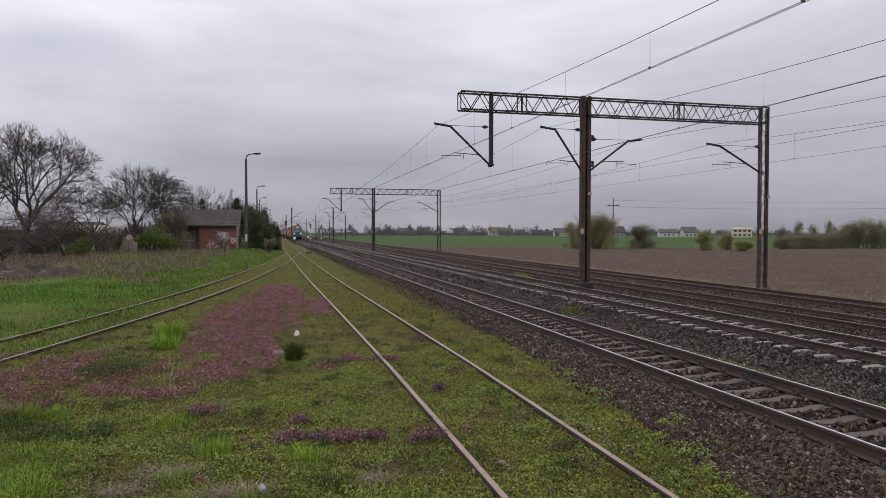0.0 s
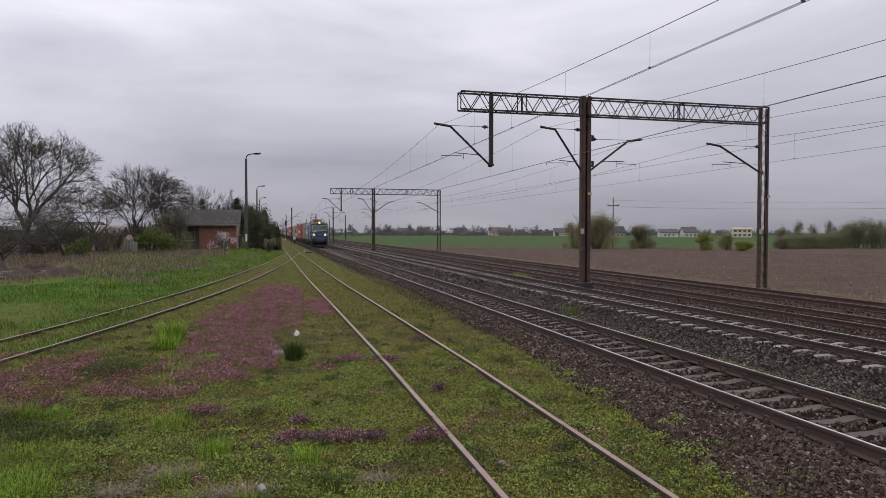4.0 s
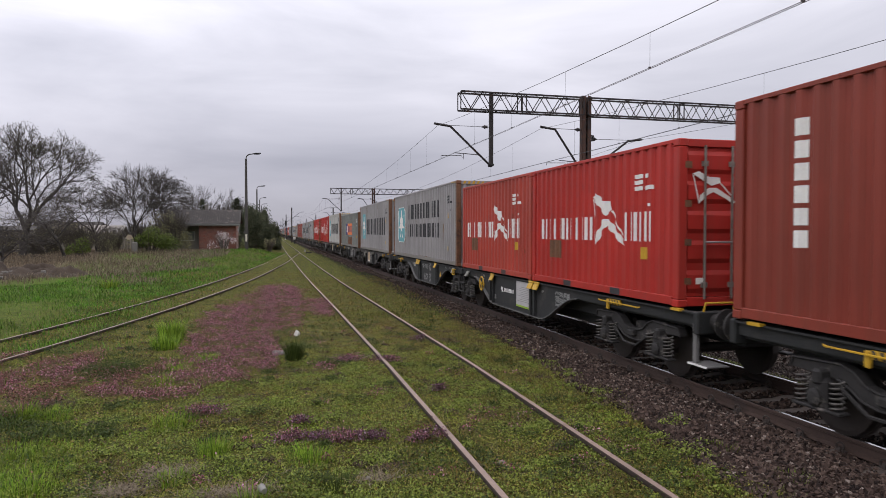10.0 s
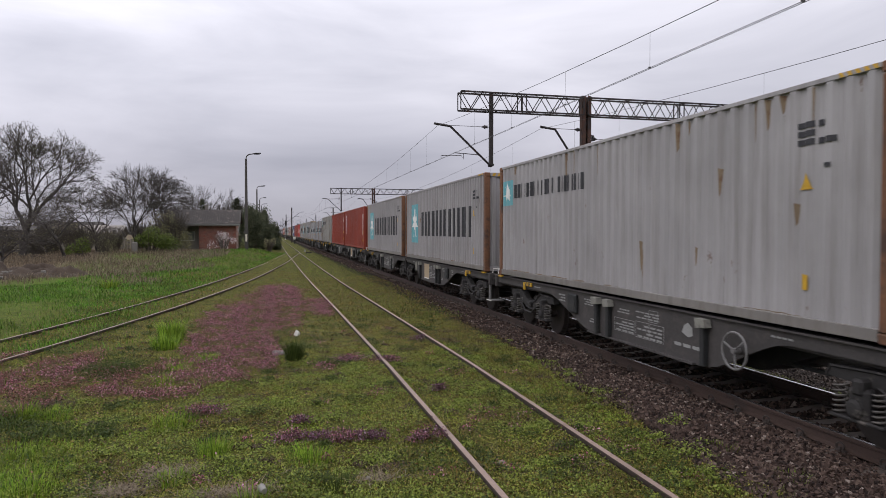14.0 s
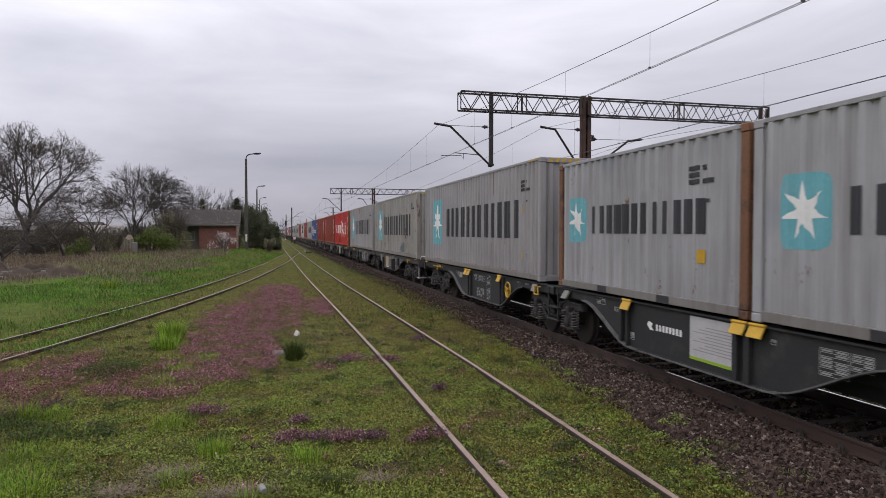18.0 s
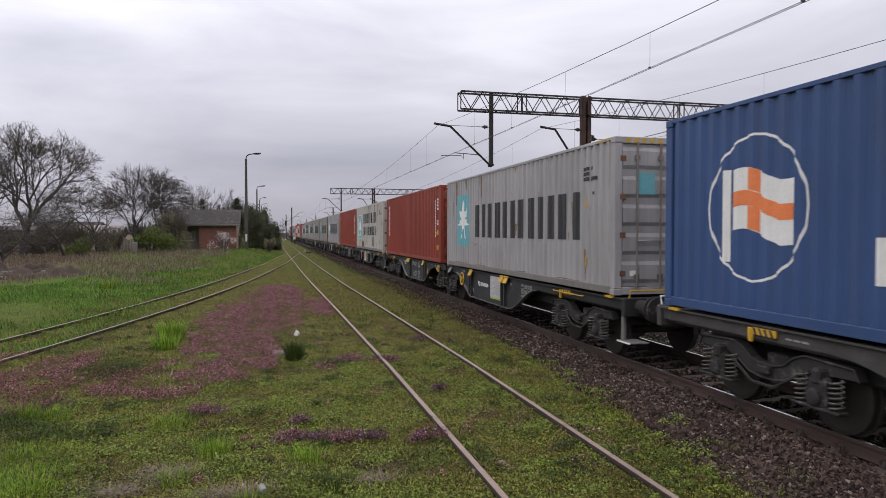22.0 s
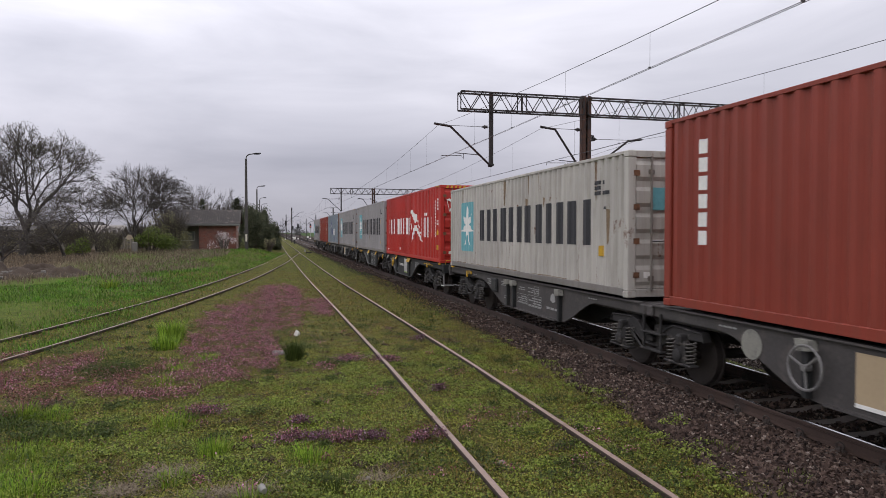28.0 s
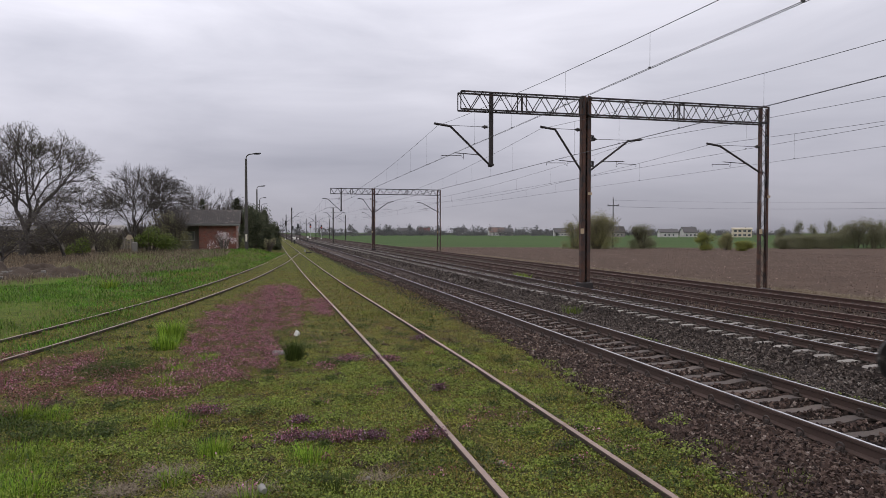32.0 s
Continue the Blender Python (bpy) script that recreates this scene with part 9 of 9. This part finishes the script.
M_nettle_red = leafy("deadnettle_reddened", [(0, (0.036, 0.018, 0.012)), (0.40, (0.150, 0.056, 0.040)), (0.78, (0.31, 0.125, 0.110)), (1, (0.42, 0.26, 0.25))])
M_nettle_leaf = leafy("deadnettle_leaves", [(0, (0.0544, 0.0288, 0.0224)), (0.5, (0.0896, 0.048, 0.032)), (1, (0.096, 0.0768, 0.032))])
M_dark_tuft = leafy("dark_grass", [(0, (0.022, 0.034, 0.007)), (0.5, (0.047, 0.070, 0.013)), (1, (0.084, 0.112, 0.022))])
M_straw = leafy("dry_straw", [(0, (0.105, 0.079, 0.050)), (0.5, (0.20, 0.155, 0.105)), (1, (0.32, 0.27, 0.19))])


def lay(x, y):
    return np.stack([x, y, ground_z(x, y) - 0.005], 1)


def blades(name, label, x, y, h0, h1, w, lean, mat, way=None):
    """One bent blade of grass a point: two quads that taper to a tip."""
    n = len(x)
    base, a = lay(x, y), nr.uniform(0, 2 * np.pi, n)
    if way is not None:
        a = way
    h = nr.uniform(h0, h1, n)
    d = np.stack([np.cos(a), np.sin(a), np.zeros(n)], 1)
    s = np.stack([-np.sin(a), np.cos(a), np.zeros(n)], 1) * (w * nr.uniform(0.6, 1.3, n))[:, None] / 2
    up = np.zeros((n, 3))
    up[:, 2] = h
    ln = (h * nr.uniform(0.1, lean, n))[:, None] * d
    mid, tip = base + up * 0.6 + ln * 0.35, base + up + ln
    v = np.stack([base - s, base + s, mid + s * 0.75, mid - s * 0.75, tip], 1).reshape(-1, 3)
    k = np.arange(n)[:, None] * 5
    f = np.concatenate([k + np.array([[0, 1, 2]]), k + np.array([[0, 2, 3]]), k + np.array([[3, 2, 4]])])
    return tagged(new(name, raw(name, v, f, mat)), label, "grass", kind="stuff")


def leaves(name, label, x, y, h0, h1, size, mat, category="plants", tilt=0.7):
    """Small leaves held at some height, one diamond each."""
    n = len(x)
    c = lay(x, y)
    c[:, 2] += nr.uniform(h0, h1, n)
    a, b = nr.uniform(0, 2 * np.pi, n), nr.normal(0, tilt, n)
    sz = size * nr.uniform(0.6, 1.35, n)
    d = np.stack([np.cos(a) * np.cos(b), np.sin(a) * np.cos(b), np.sin(b)], 1) * sz[:, None] / 2
    g = nr.normal(0, tilt * 0.6, n)
    s = np.stack([-np.sin(a) * np.cos(g), np.cos(a) * np.cos(g), np.sin(g)], 1) * (sz * 0.42)[:, None]
    v = np.stack([c - d, c + s, c + d, c - s], 1).reshape(-1, 3)
    f = np.arange(n * 4).reshape(-1, 4)
    return tagged(new(name, raw(name, v, f, mat)), label, category, kind="stuff")


def spread_points(n, x0, x1, y0, y1, power=1.6):
    return nr.uniform(x0, x1, n), y0 + (y1 - y0) * nr.random(n) ** power


def field(x, y, k=1.0, sx=0.0):
    """A soft uneven pattern between 0 and 1, for where things grow."""
    return 0.5 + 0.25 * np.sin(x * 1.7 * k + 1.3 * np.sin(y * 0.8 * k) + sx) + 0.25 * np.sin(y * 1.1 * k - x * 0.9 * k + 1.1 * np.sin(x * 1.3 * k + sx))


# patches of dead-nettle: centre, half width, half length
PATCHES = [(-0.64, 20.67, 1.49, 5.0), (-0.47, 14.46, 0.8, 2.6), (-1.0, 12.66, 0.84, 1.3), (0.1, 25.98, 1.25, 4.5), (1.44, 23.93, 0.6, 3.5), (0.4, 30.08, 1.1, 3.0), (-4.01, 13.12, 0.55, 2.0),
           (-3.64, 13.99, 0.54, 1.3), (-2.59, 11.71, 0.52, 0.6), (-3.34, 11.25, 0.43, 1.0), (-3.48, 10.56, 0.2, 0.7), (-1.66, 11.09, 0.67, 0.5), (-3.57, 14.65, 0.43, 0.9), (-0.87, 9.86, 0.31, 0.32), (0.24, 8.34, 0.24, 0.3),
           (0.87, 8.25, 0.31, 0.2), (1.79, 7.95, 0.22, 0.2), (1.5, 13.33, 0.36, 0.4), (2.24, 12.97, 0.21, 0.35), (0.97, 12.52, 0.27, 0.3), (0.31, 8.98, 0.14, 0.16), (3.3, 15.62, 0.12, 0.4), (-2.3, 12.6, 0.5, 0.5), (-5.2, 14.6, 0.6, 1.2), (-3.9, 12.0, 0.6, 0.9), (-2.5, 12.3, 0.7, 0.7), (-3.3, 12.4, 0.6, 0.6), (-1.9, 13.4, 0.35, 0.6), (-1.25, 15.8, 0.75, 2.0), (-1.0, 18.0, 0.9, 2.5), (-2.9, 13.0, 0.5, 0.7)]


def nettle_density(x, y):
    d = np.zeros(len(x))
    for cx, cy, rx, ry in PATCHES:
        q = ((x - cx) / rx) ** 2 + ((y - cy) / ry) ** 2
        d = np.maximum(d, np.clip(2.0 - 1.7 * q - 1.5 * (field(x, y, 3.4, 0.4) - 0.4), 0, 1))
    return d * np.clip(1.9 * field(x, y, 4.3, 2.0) - 0.15 - 0.012 * np.clip(y - 16, 0, 20) + 0.35 * np.sin(x * 31) * np.sin(y * 19), 0.08, 1) + 0.004


rail_free = lambda x, y: (np.abs(np.abs(x - siding_x(y)) - 0.7535) > 0.055) & (np.abs(np.abs(x - branch_x(y)) - 0.78) > 0.05)


def sown(n, x0, x1, y0, y1, chance, power=1.6):
    x, y = spread_points(n, x0, x1, y0, y1, power)
    k = (nr.random(n) < chance(x, y)) & rail_free(x, y) & (x > -0.40 * y - 1.5)
    return x[k], y[k]


thin = lambda x, y: 0.35 + 0.65 * np.clip(2.2 * field(x, y, 2.6, 0.7) - 0.35, 0, 1)
# places where the grass has died back: centre, half width, half length
BALD = [(-0.36, 6.78, 0.36, 0.12), (-1.45, 7.15, 0.26, 0.15), (-1.12, 7.55, 0.24, 0.15), (1.05, 6.85, 0.2, 0.09), (-3.2, 11.0, 0.4, 0.25)]


def bald(x, y):
    d = np.zeros(len(x))
    for cx, cy, rx, ry in BALD:
        d = np.maximum(d, np.clip(1.5 - ((x - cx) / rx) ** 2 - ((y - cy) / ry) ** 2 - 0.9 * field(x, y, 6.0, 1.0), 0, 1))
    return 0.9 * d


lawn = lambda x, y: np.clip(1.15 - 1.1 * nettle_density(x, y), 0, 1) * thin(x, y) * (x < margin_x(y) + 0.25 + 0.25 * np.sin(y * 1.3 + 1.0)) * (1 - bald(x, y))
leaves("clover", "low clover and moss covering the siding ground", *sown(430000, -5.0, 5.6, 4.4, 15, lawn, 1.45), 0.0, 0.045, 0.019, M_clover, "plants", 0.6)
leaves("moss", "yellow-green moss between the siding rails", *sown(110000, 1.8, 5.9, 4.5, 40, lawn, 1.5), 0.0, 0.035, 0.03, M_moss, "plants", 0.5)
leaves("moss", "yellow-green moss on the siding ground", *sown(80000, -6, 2.0, 5, 45, lawn, 1.3), 0.0, 0.04, 0.038, M_moss, "plants", 0.5)
blades("grass", "short grass on the siding ground", *sown(48000, -6.5, 5.2, 4.2, 22, lambda x, y: lawn(x, y) * field(x, y, 0.8, 2.0), 1.6), 0.03, 0.12, 0.008, 0.9, M_blade)
blades("grass", "short fresh grass between clover leaves", *sown(60000, -4.6, 5.0, 4.3, 11.5, lambda x, y: lawn(x, y) * np.clip(1.6 * field(x, y, 1.4, 5.0) - 0.3, 0.1, 1), 1.25), 0.02, 0.065, 0.0055, 1.3, M_blade)
blades("grass", "short grass along the siding", *sown(34000, -5, 5.8, 20, 80, lambda x, y: lawn(x, y) * 0.8, 1.4), 0.04, 0.12, 0.018, 0.9, M_blade)
green_left = lambda x, y: np.clip((-2.2 - 0.0 * y - x) / 2.5, 0, 1) * (0.25 + 0.75 * (x < branch_x(y) + 0.8)) * np.clip(2.3 * field(x, y, 0.7, 1.0) - 0.5, 0.1, 1)
blades("lush_grass", "lush green grass along the curved branch rails", *sown(125000, -19, -1.5, 5, 36, green_left, 1.2), 0.05, 0.18, 0.014, 1.1, M_meadow)
bank = lambda x, y: (x < branch_x(y) - 0.9) * (x > branch_x(y) - 9) * 1.0
blades("lush_grass", "lush green grass on the bank", *sown(70000, -14, 2.2, 28, 84, lambda x, y: bank(x, y) * (0.25 + 0.75 * field(x, y, 0.6, 1.0)), 1.1), 0.06, 0.2, 0.026, 1.1, M_meadow)
corner = lambda x, y: np.clip((-1.75 - x + 0.0 * y) / 0.7, 0, 1) * np.clip((9.2 - y) / 1.2, 0.12, 1) * np.clip(2.4 * field(x, y, 1.3, 1.0) - 0.6, 0, 1) * (1 - bald(x, y))
blades("lush_grass", "tall fresh grass close by", *sown(75000, -5.0, -0.9, 4.3, 10.5, corner, 1.1), 0.03, 0.115, 0.0055, 1.2, M_lush)


def clumps(name, label, n, count, x0, x1, y0, y1, r0, r1, h, size, mat, keep):
    """Low herbs in scattered round clumps of many leaves."""
    cx, cy = nr.uniform(x0, x1, n), y0 + (y1 - y0) * nr.random(n) ** 1.3
    k = keep(cx, cy) & (cx > -0.40 * cy - 1.0)
    cx, cy = cx[k], cy[k]
    r = nr.uniform(r0, r1, len(cx))
    i = np.repeat(np.arange(len(cx)), count)
    a, d = nr.uniform(0, 2 * np.pi, len(i)), np.sqrt(nr.random(len(i))) * r[i]
    x, y = cx[i] + d * np.cos(a) * 1.25, cy[i] + d * np.sin(a)
    ok = rail_free(x, y)
    leaves(name, label, x[ok], y[ok], 0.015, h, size, mat, "plants", 0.7)


grow_ok = lambda x, y: (nettle_density(x, y) < 0.35) & (x < margin_x(y) - 0.1)
clumps("herbs", "bright green low herbs in patches", 420, 190, -2.8, 4.2, 4.6, 14, 0.08, 0.38, 0.06, 0.026, M_fresh, lambda x, y: grow_ok(x, y) & (bald(x, y) < 0.3))
clumps("herbs", "bright green weeds at the edge of the ballast", 90, 130, 3.9, 5.4, 4.6, 16, 0.05, 0.2, 0.08, 0.028, M_fresh, lambda x, y: np.abs(x - margin_x(y)) < 0.5)
clumps("herbs", "dark green low weeds in patches", 230, 150, -4.5, 4.6, 4.6, 20, 0.06, 0.3, 0.09, 0.028, M_dark_tuft, grow_ok)
clumps("withered_herbs", "withered brown stalks and leaves in patches", 180, 130, -4.5, 4.8, 4.6, 18, 0.06, 0.3, 0.05, 0.026, M_dead, grow_ok)
clumps("deadnettle_sprigs", "single purple dead-nettle clumps", 60, 60, -3.5, 4.2, 5.5, 18, 0.05, 0.16, 0.10, 0.022, M_nettle, grow_ok)
M_nettle_dark = leafy("deadnettle_dark", [(0, (0.032, 0.0192, 0.0192)), (0.4, (0.0896, 0.0384, 0.0512)), (0.8, (0.1792, 0.0768, 0.1216)), (1, (0.3712, 0.2688, 0.3456))])
for x, y, r in ((0.2, 8.36, 0.22), (0.5, 8.3, 0.16), (0.86, 8.26, 0.26), (1.2, 8.2, 0.14), (1.79, 7.95, 0.2), (-0.87, 9.86, 0.26), (1.45, 13.3, 0.35), (2.1, 13.0, 0.22), (2.55, 10.4, 0.1), (3.3, 15.6, 0.14), (0.35, 9.0, 0.12)):
    a = nr.uniform(0, 2 * np.pi, 620)
    d = r * nr.random(620) ** 0.6 * (1 + 0.3 * np.sin(3 * a + 9 * x) + 0.2 * np.sin(7 * a + y))
    leaves("deadnettle_clump", "dense purple dead-nettle clump in the grass", x + 1.3 * d * np.cos(a), y + 0.75 * d * np.sin(a), 0.03, 0.13, 0.022, M_nettle_dark, "flowers", 0.9)
x, y = spread_points(26000, -9, 5.0, -9, 5.0, 1.0)
ok = rail_free(x, y)
leaves("clover", "low clover and moss beside the siding", x[ok], y[ok], 0.0, 0.05, 0.036, M_clover, "plants", 0.6)
x, y = spread_points(14000, -11, 4.6, -10, 5.0, 1.0)
ok = rail_free(x, y)
blades("grass", "short grass beside the siding", x[ok], y[ok], 0.04, 0.14, 0.010, 0.9, M_blade)
stones("loose brown crushed stone beside the main track", 4.6, 8.5, -12.0, 4.2, 7000, 0.06, 0.10, M_stone, lambda x, y: (np.abs(np.abs(x - X1) - 0.7535) > 0.10) & (np.abs(((y - 2.9 + 0.3) % 0.6) - 0.3) > 0.125))
nx_, ny_ = sown(560000, -6.5, 3.0, 7.5, 34, nettle_density, 1.2)
red_ = nr.random(len(nx_)) < np.clip((-1.5 - nx_) / 1.4, 0.08, 0.85) * np.clip(1.8 * field(nx_, ny_, 1.6, 3.0) - 0.1, 0.15, 1)
leaves("deadnettle_flowers", "purple dead-nettle in flower", nx_[~red_], ny_[~red_], 0.04, 0.15, 0.021, M_nettle, "flowers", 0.8)
leaves("deadnettle_flowers", "reddened withering dead-nettle", nx_[red_], ny_[red_], 0.03, 0.12, 0.021, M_nettle_red, "flowers", 0.8)
for cx, cy, rx, ry, n in ((-2.75, 13.2, 0.42, 0.9, 3600), (-3.45, 9.75, 0.45, 0.5, 3200), (-2.75, 9.2, 0.4, 0.3, 1800), (-2.05, 9.3, 0.2, 0.3, 700)):
    leaves("dark_herbs", "dark green feathery weeds in a low mound", nr.normal(cx, rx * 0.6, n), nr.normal(cy, ry * 0.6, n), 0.02, 0.15, 0.024, M_dark_tuft, "plants", 0.9)
leaves("deadnettle_leaves", "reddish green dead-nettle leaves", nx_[::2] + 0.02, ny_[::2], 0.02, 0.10, 0.028, M_nettle_leaf, "plants", 0.6)
sx_, sy_ = sown(5200, -6, 4.5, 4.5, 24, lambda x, y: field(x, y, 1.1, 4.0) ** 2, 1.5)
blades("straw", "scattered dry straw in the grass", sx_, sy_, 0.03, 0.12, 0.006, 2.6, M_straw)
for (cx, cy, rx, ry), n, mt in zip(BALD, (900, 650, 600, 250, 500), (M_straw, M_straw, M_straw, M_straw, M_dead)):
    blades("straw", "heap of dead straw lying in the grass", nr.normal(cx, rx * 0.6, n), nr.normal(cy, ry * 0.6, n), 0.03, 0.075, 0.009, 5.0, mt)
    leaves("dead_leaves", "brown withered leaves on bare soil", nr.normal(cx, rx * 0.6, n // 2), nr.normal(cy, ry * 0.6, n // 2), 0.0, 0.03, 0.022, M_dead, "plants", 0.5)
blades("straw", "dead stalks lying among flowers", nr.normal(-1.6, 0.5, 160), nr.normal(11.9, 0.35, 160), 0.02, 0.10, 0.008, 4.0, M_straw)
dryzone = lambda x, y: ((x < branch_x(y) - 5.0 + 1.5 * np.sin(y * 0.4)) & (x < -4)) * (0.35 + 0.65 * field(x, y, 0.35)) * np.clip((y - 35 + 0.5 * (x + 9) + 3 * np.sin(x * 0.8)) / 6, 0.03, 1)
blades("dry_grass", "tall dry winter grass before the trees", *sown(105000, -34, -4, 24, 78, dryzone, 0.85), 0.08, 0.36, 0.025, 1.0, M_drygrass)
margin = lambda x, y: 0.35 + 0.65 * field(x, y, 0.5, 3.0)
x, y = spread_points(20000, 24.2, 29, 18, 95, 1.4)
blades("dry_grass", "dry grass along the field margin", x, y, 0.04, 0.26, 0.016, 0.9, M_straw)
x, y = spread_points(9000, 24.4, 28.5, 21, 36, 1.0)
ok = nr.random(len(x)) < field(x, y, 0.9, 2.0)
blades("dry_grass", "pale dead grass in patches at the field margin", x[ok], y[ok], 0.06, 0.34, 0.012, 0.9, M_straw)
x, y = nr.normal(24.6, 0.9, 2600), nr.normal(23.4, 1.0, 2600)
blades("lush_grass", "patch of fresh green grass at the field margin", x, y, 0.03, 0.13, 0.016, 0.9, M_meadow)
for cx, cy, rx, ry, n in ((8.6, 11.2, 0.14, 1.5, 1500), (15.0, 18.2, 0.34, 0.9, 900), (8.75, 14.8, 0.2, 0.6, 300), (8.7, 8.1, 0.2, 0.7, 500)):
    x, y = nr.normal(cx, rx, n), nr.normal(cy, ry * 0.6, n)
    leaves("low_weeds", "flat yellow-green weeds creeping over ballast", x, y, 0.03, 0.08, 0.03, M_blade, "plants", 0.6)
x, y = spread_points(500, 13.6, 23.4, 12, 60, 1.4)
blades("dry_grass", "thin dry weeds between the tracks", x, y, 0.1, 0.35, 0.012, 0.9, M_straw)


def tuft(x, y, r, h, n, mat, label):
    """A clump of grass as one thing."""
    a, d = nr.uniform(0, 2 * np.pi, n), r * np.sqrt(nr.random(n))
    ob = blades("grass_tuft", label, x + d * np.cos(a), y + d * np.sin(a), h * 0.3, h, 0.0035 + 0.0005 * y, 0.75, mat, a)
    ob["group"] = "grass tufts"
    ob["category"] = "grass tuft"


TUFTS = [(-2.75, 13.23, 0.55, 0.22, 420, M_dark_tuft), (1.01, 13.06, 0.22, 0.14, 160, M_dark_tuft), (-2.24, 9.25, 0.25, 0.09, 300, M_dark_tuft), (-1.23, 14.0, 0.2, 0.2, 150, M_lush), (-1.73, 11.88, 0.16, 0.24, 120, M_lush), (-1.2, 9.53, 0.3, 0.14, 260, M_lush), (-0.66, 8.1, 0.2, 0.24, 260, M_lush), (-3.26, 10.23, 0.2, 0.3, 240, M_lush), (-2.4, 7.6, 0.45, 0.13, 520, M_lush), (-2.75, 8.6, 0.35, 0.12, 380, M_lush),
         (-2.28, 16.9, 0.30, 0.55, 520, M_lush), (-2.22, 15.7, 0.34, 0.36, 420, M_lush), (0.41, 13.65, 0.16, 0.52, 460, M_dark_tuft), (0.4, 7.55, 0.26, 0.22, 260, M_lush), (0.6, 6.75, 0.2, 0.16, 220, M_dark_tuft), (-1.0, 7.3, 0.2, 0.14, 200, M_lush), (-2.3, 7.2, 0.35, 0.14, 300, M_lush),
         (-1.7, 13.2, 0.25, 0.2, 150, M_lush), (-2.9, 10.2, 0.3, 0.18, 240, M_lush), (1.0, 13.3, 0.35, 0.10, 240, M_dark_tuft), (-3.9, 10.0, 0.4, 0.2, 300, M_lush), (9.7, 21.0, 0.35, 0.35, 160, M_hedge),
         (5.15, 6.9, 0.16, 0.14, 90, M_lush), (5.35, 8.2, 0.14, 0.12, 80, M_lush), (5.2, 5.9, 0.2, 0.12, 90, M_lush), (14.0, 37.0, 0.6, 0.4, 200, M_lush), (-7.0, 33.0, 0.5, 0.5, 220, M_lush), (-10.5, 25.0, 0.5, 0.4, 200, M_dark_tuft), (-1.35, 9.3, 0.25, 0.2, 140, M_lush), (-0.2, 6.5, 0.2, 0.2, 140, M_lush)]
for x, y, r, h, n, mt in TUFTS:
    tuft(x, y, r, h, n, mt, "upright clump of dark green grass" if mt is M_dark_tuft else "fresh green clump of grass")

# ---- litter and loose stones close by ----
M_cup = surface("dirty_cup_white", (0.19, 0.183, 0.165), 0.5, 0, 6, 60, 0.15, (0.11, 0.10, 0.08), (0.55, 0.7), 0.05)
cup = thing("plastic_cup", "crumpled dirty white plastic cup lying in grass", "cup", pose(-0.08, 6.60, -0.085, 84, 0, 200))
part("wall", Shape().disc((0, 0, 0), (0, 0, 1), [(0, 0.026), (0.0, 0.028), (0.085, 0.038), (0.087, 0.040), (0.084, 0.036), (0.004, 0.025)], 18), M_cup, cup)
part("rim", Shape().tube([(0.039 * math.cos(i * math.pi / 9), 0.039 * math.sin(i * math.pi / 9), 0.087) for i in range(19)], 0.003, 5), M_cup, cup)
bag = Shape()
bag.add([(0.10 * (0.6 + 0.4 * math.sin(k * 2.1 + j)) * math.cos(k * math.pi / 5) * math.sin((j + 0.3) * 0.9), 0.06 * math.sin(k * math.pi / 5), 0.13 * j / 3 - 0.02 * math.cos(k)) for j in range(4) for k in range(10)],
        [(j * 10 + k, j * 10 + (k + 1) % 10, (j + 1) * 10 + (k + 1) % 10, (j + 1) * 10 + k) for j in range(3) for k in range(10)])
bag.v = [tuple(c * 0.75 for c in p) for p in bag.v]
solid("paper_scrap", bag, M_white, "white crumpled paper caught on a grass clump", "litter", pose(0.46, 13.65, 0.33))
for x, y, s in ((0.14, 14.35, 0.15), (1.35, 6.05, 0.05), (1.5, 5.75, 0.04), (2.4, 7.0, 0.05), (0.95, 6.9, 0.04), (-0.7, 5.9, 0.05), (2.05, 6.7, 0.06)):
    solid("loose_stone", Shape().box(-s, s, -s * 0.7, s * 0.7, -s * 0.2, s * 0.6, s * 0.25), M_post, "pale loose stone lying in the grass", "stone", pose(x, y, float(ground_z(x, y)), 8, 5, x * 90), "loose stones")


# ---- what moves ----
def motions():
    for ob, y, z in TRAIN:
        walk(ob, [(t, pose(X1, y - run(t), z)) for t in (0, 2, 4, 6, 8, 10, 12, 14, 16, 18, 20, 22, 24, 26, 28, 30, 32)])
    for ws, y in WHEELS:
        rows, t0 = [], run(0.0)
        for k in range(0, 331):
            t = k / 30
            rows.append((t, pose(0, y, 0.625, math.degrees((run(t) - t0) / 0.625))))
        rows.append((32.0, rows[-1][1]))
        walk(ws, rows)


motions()
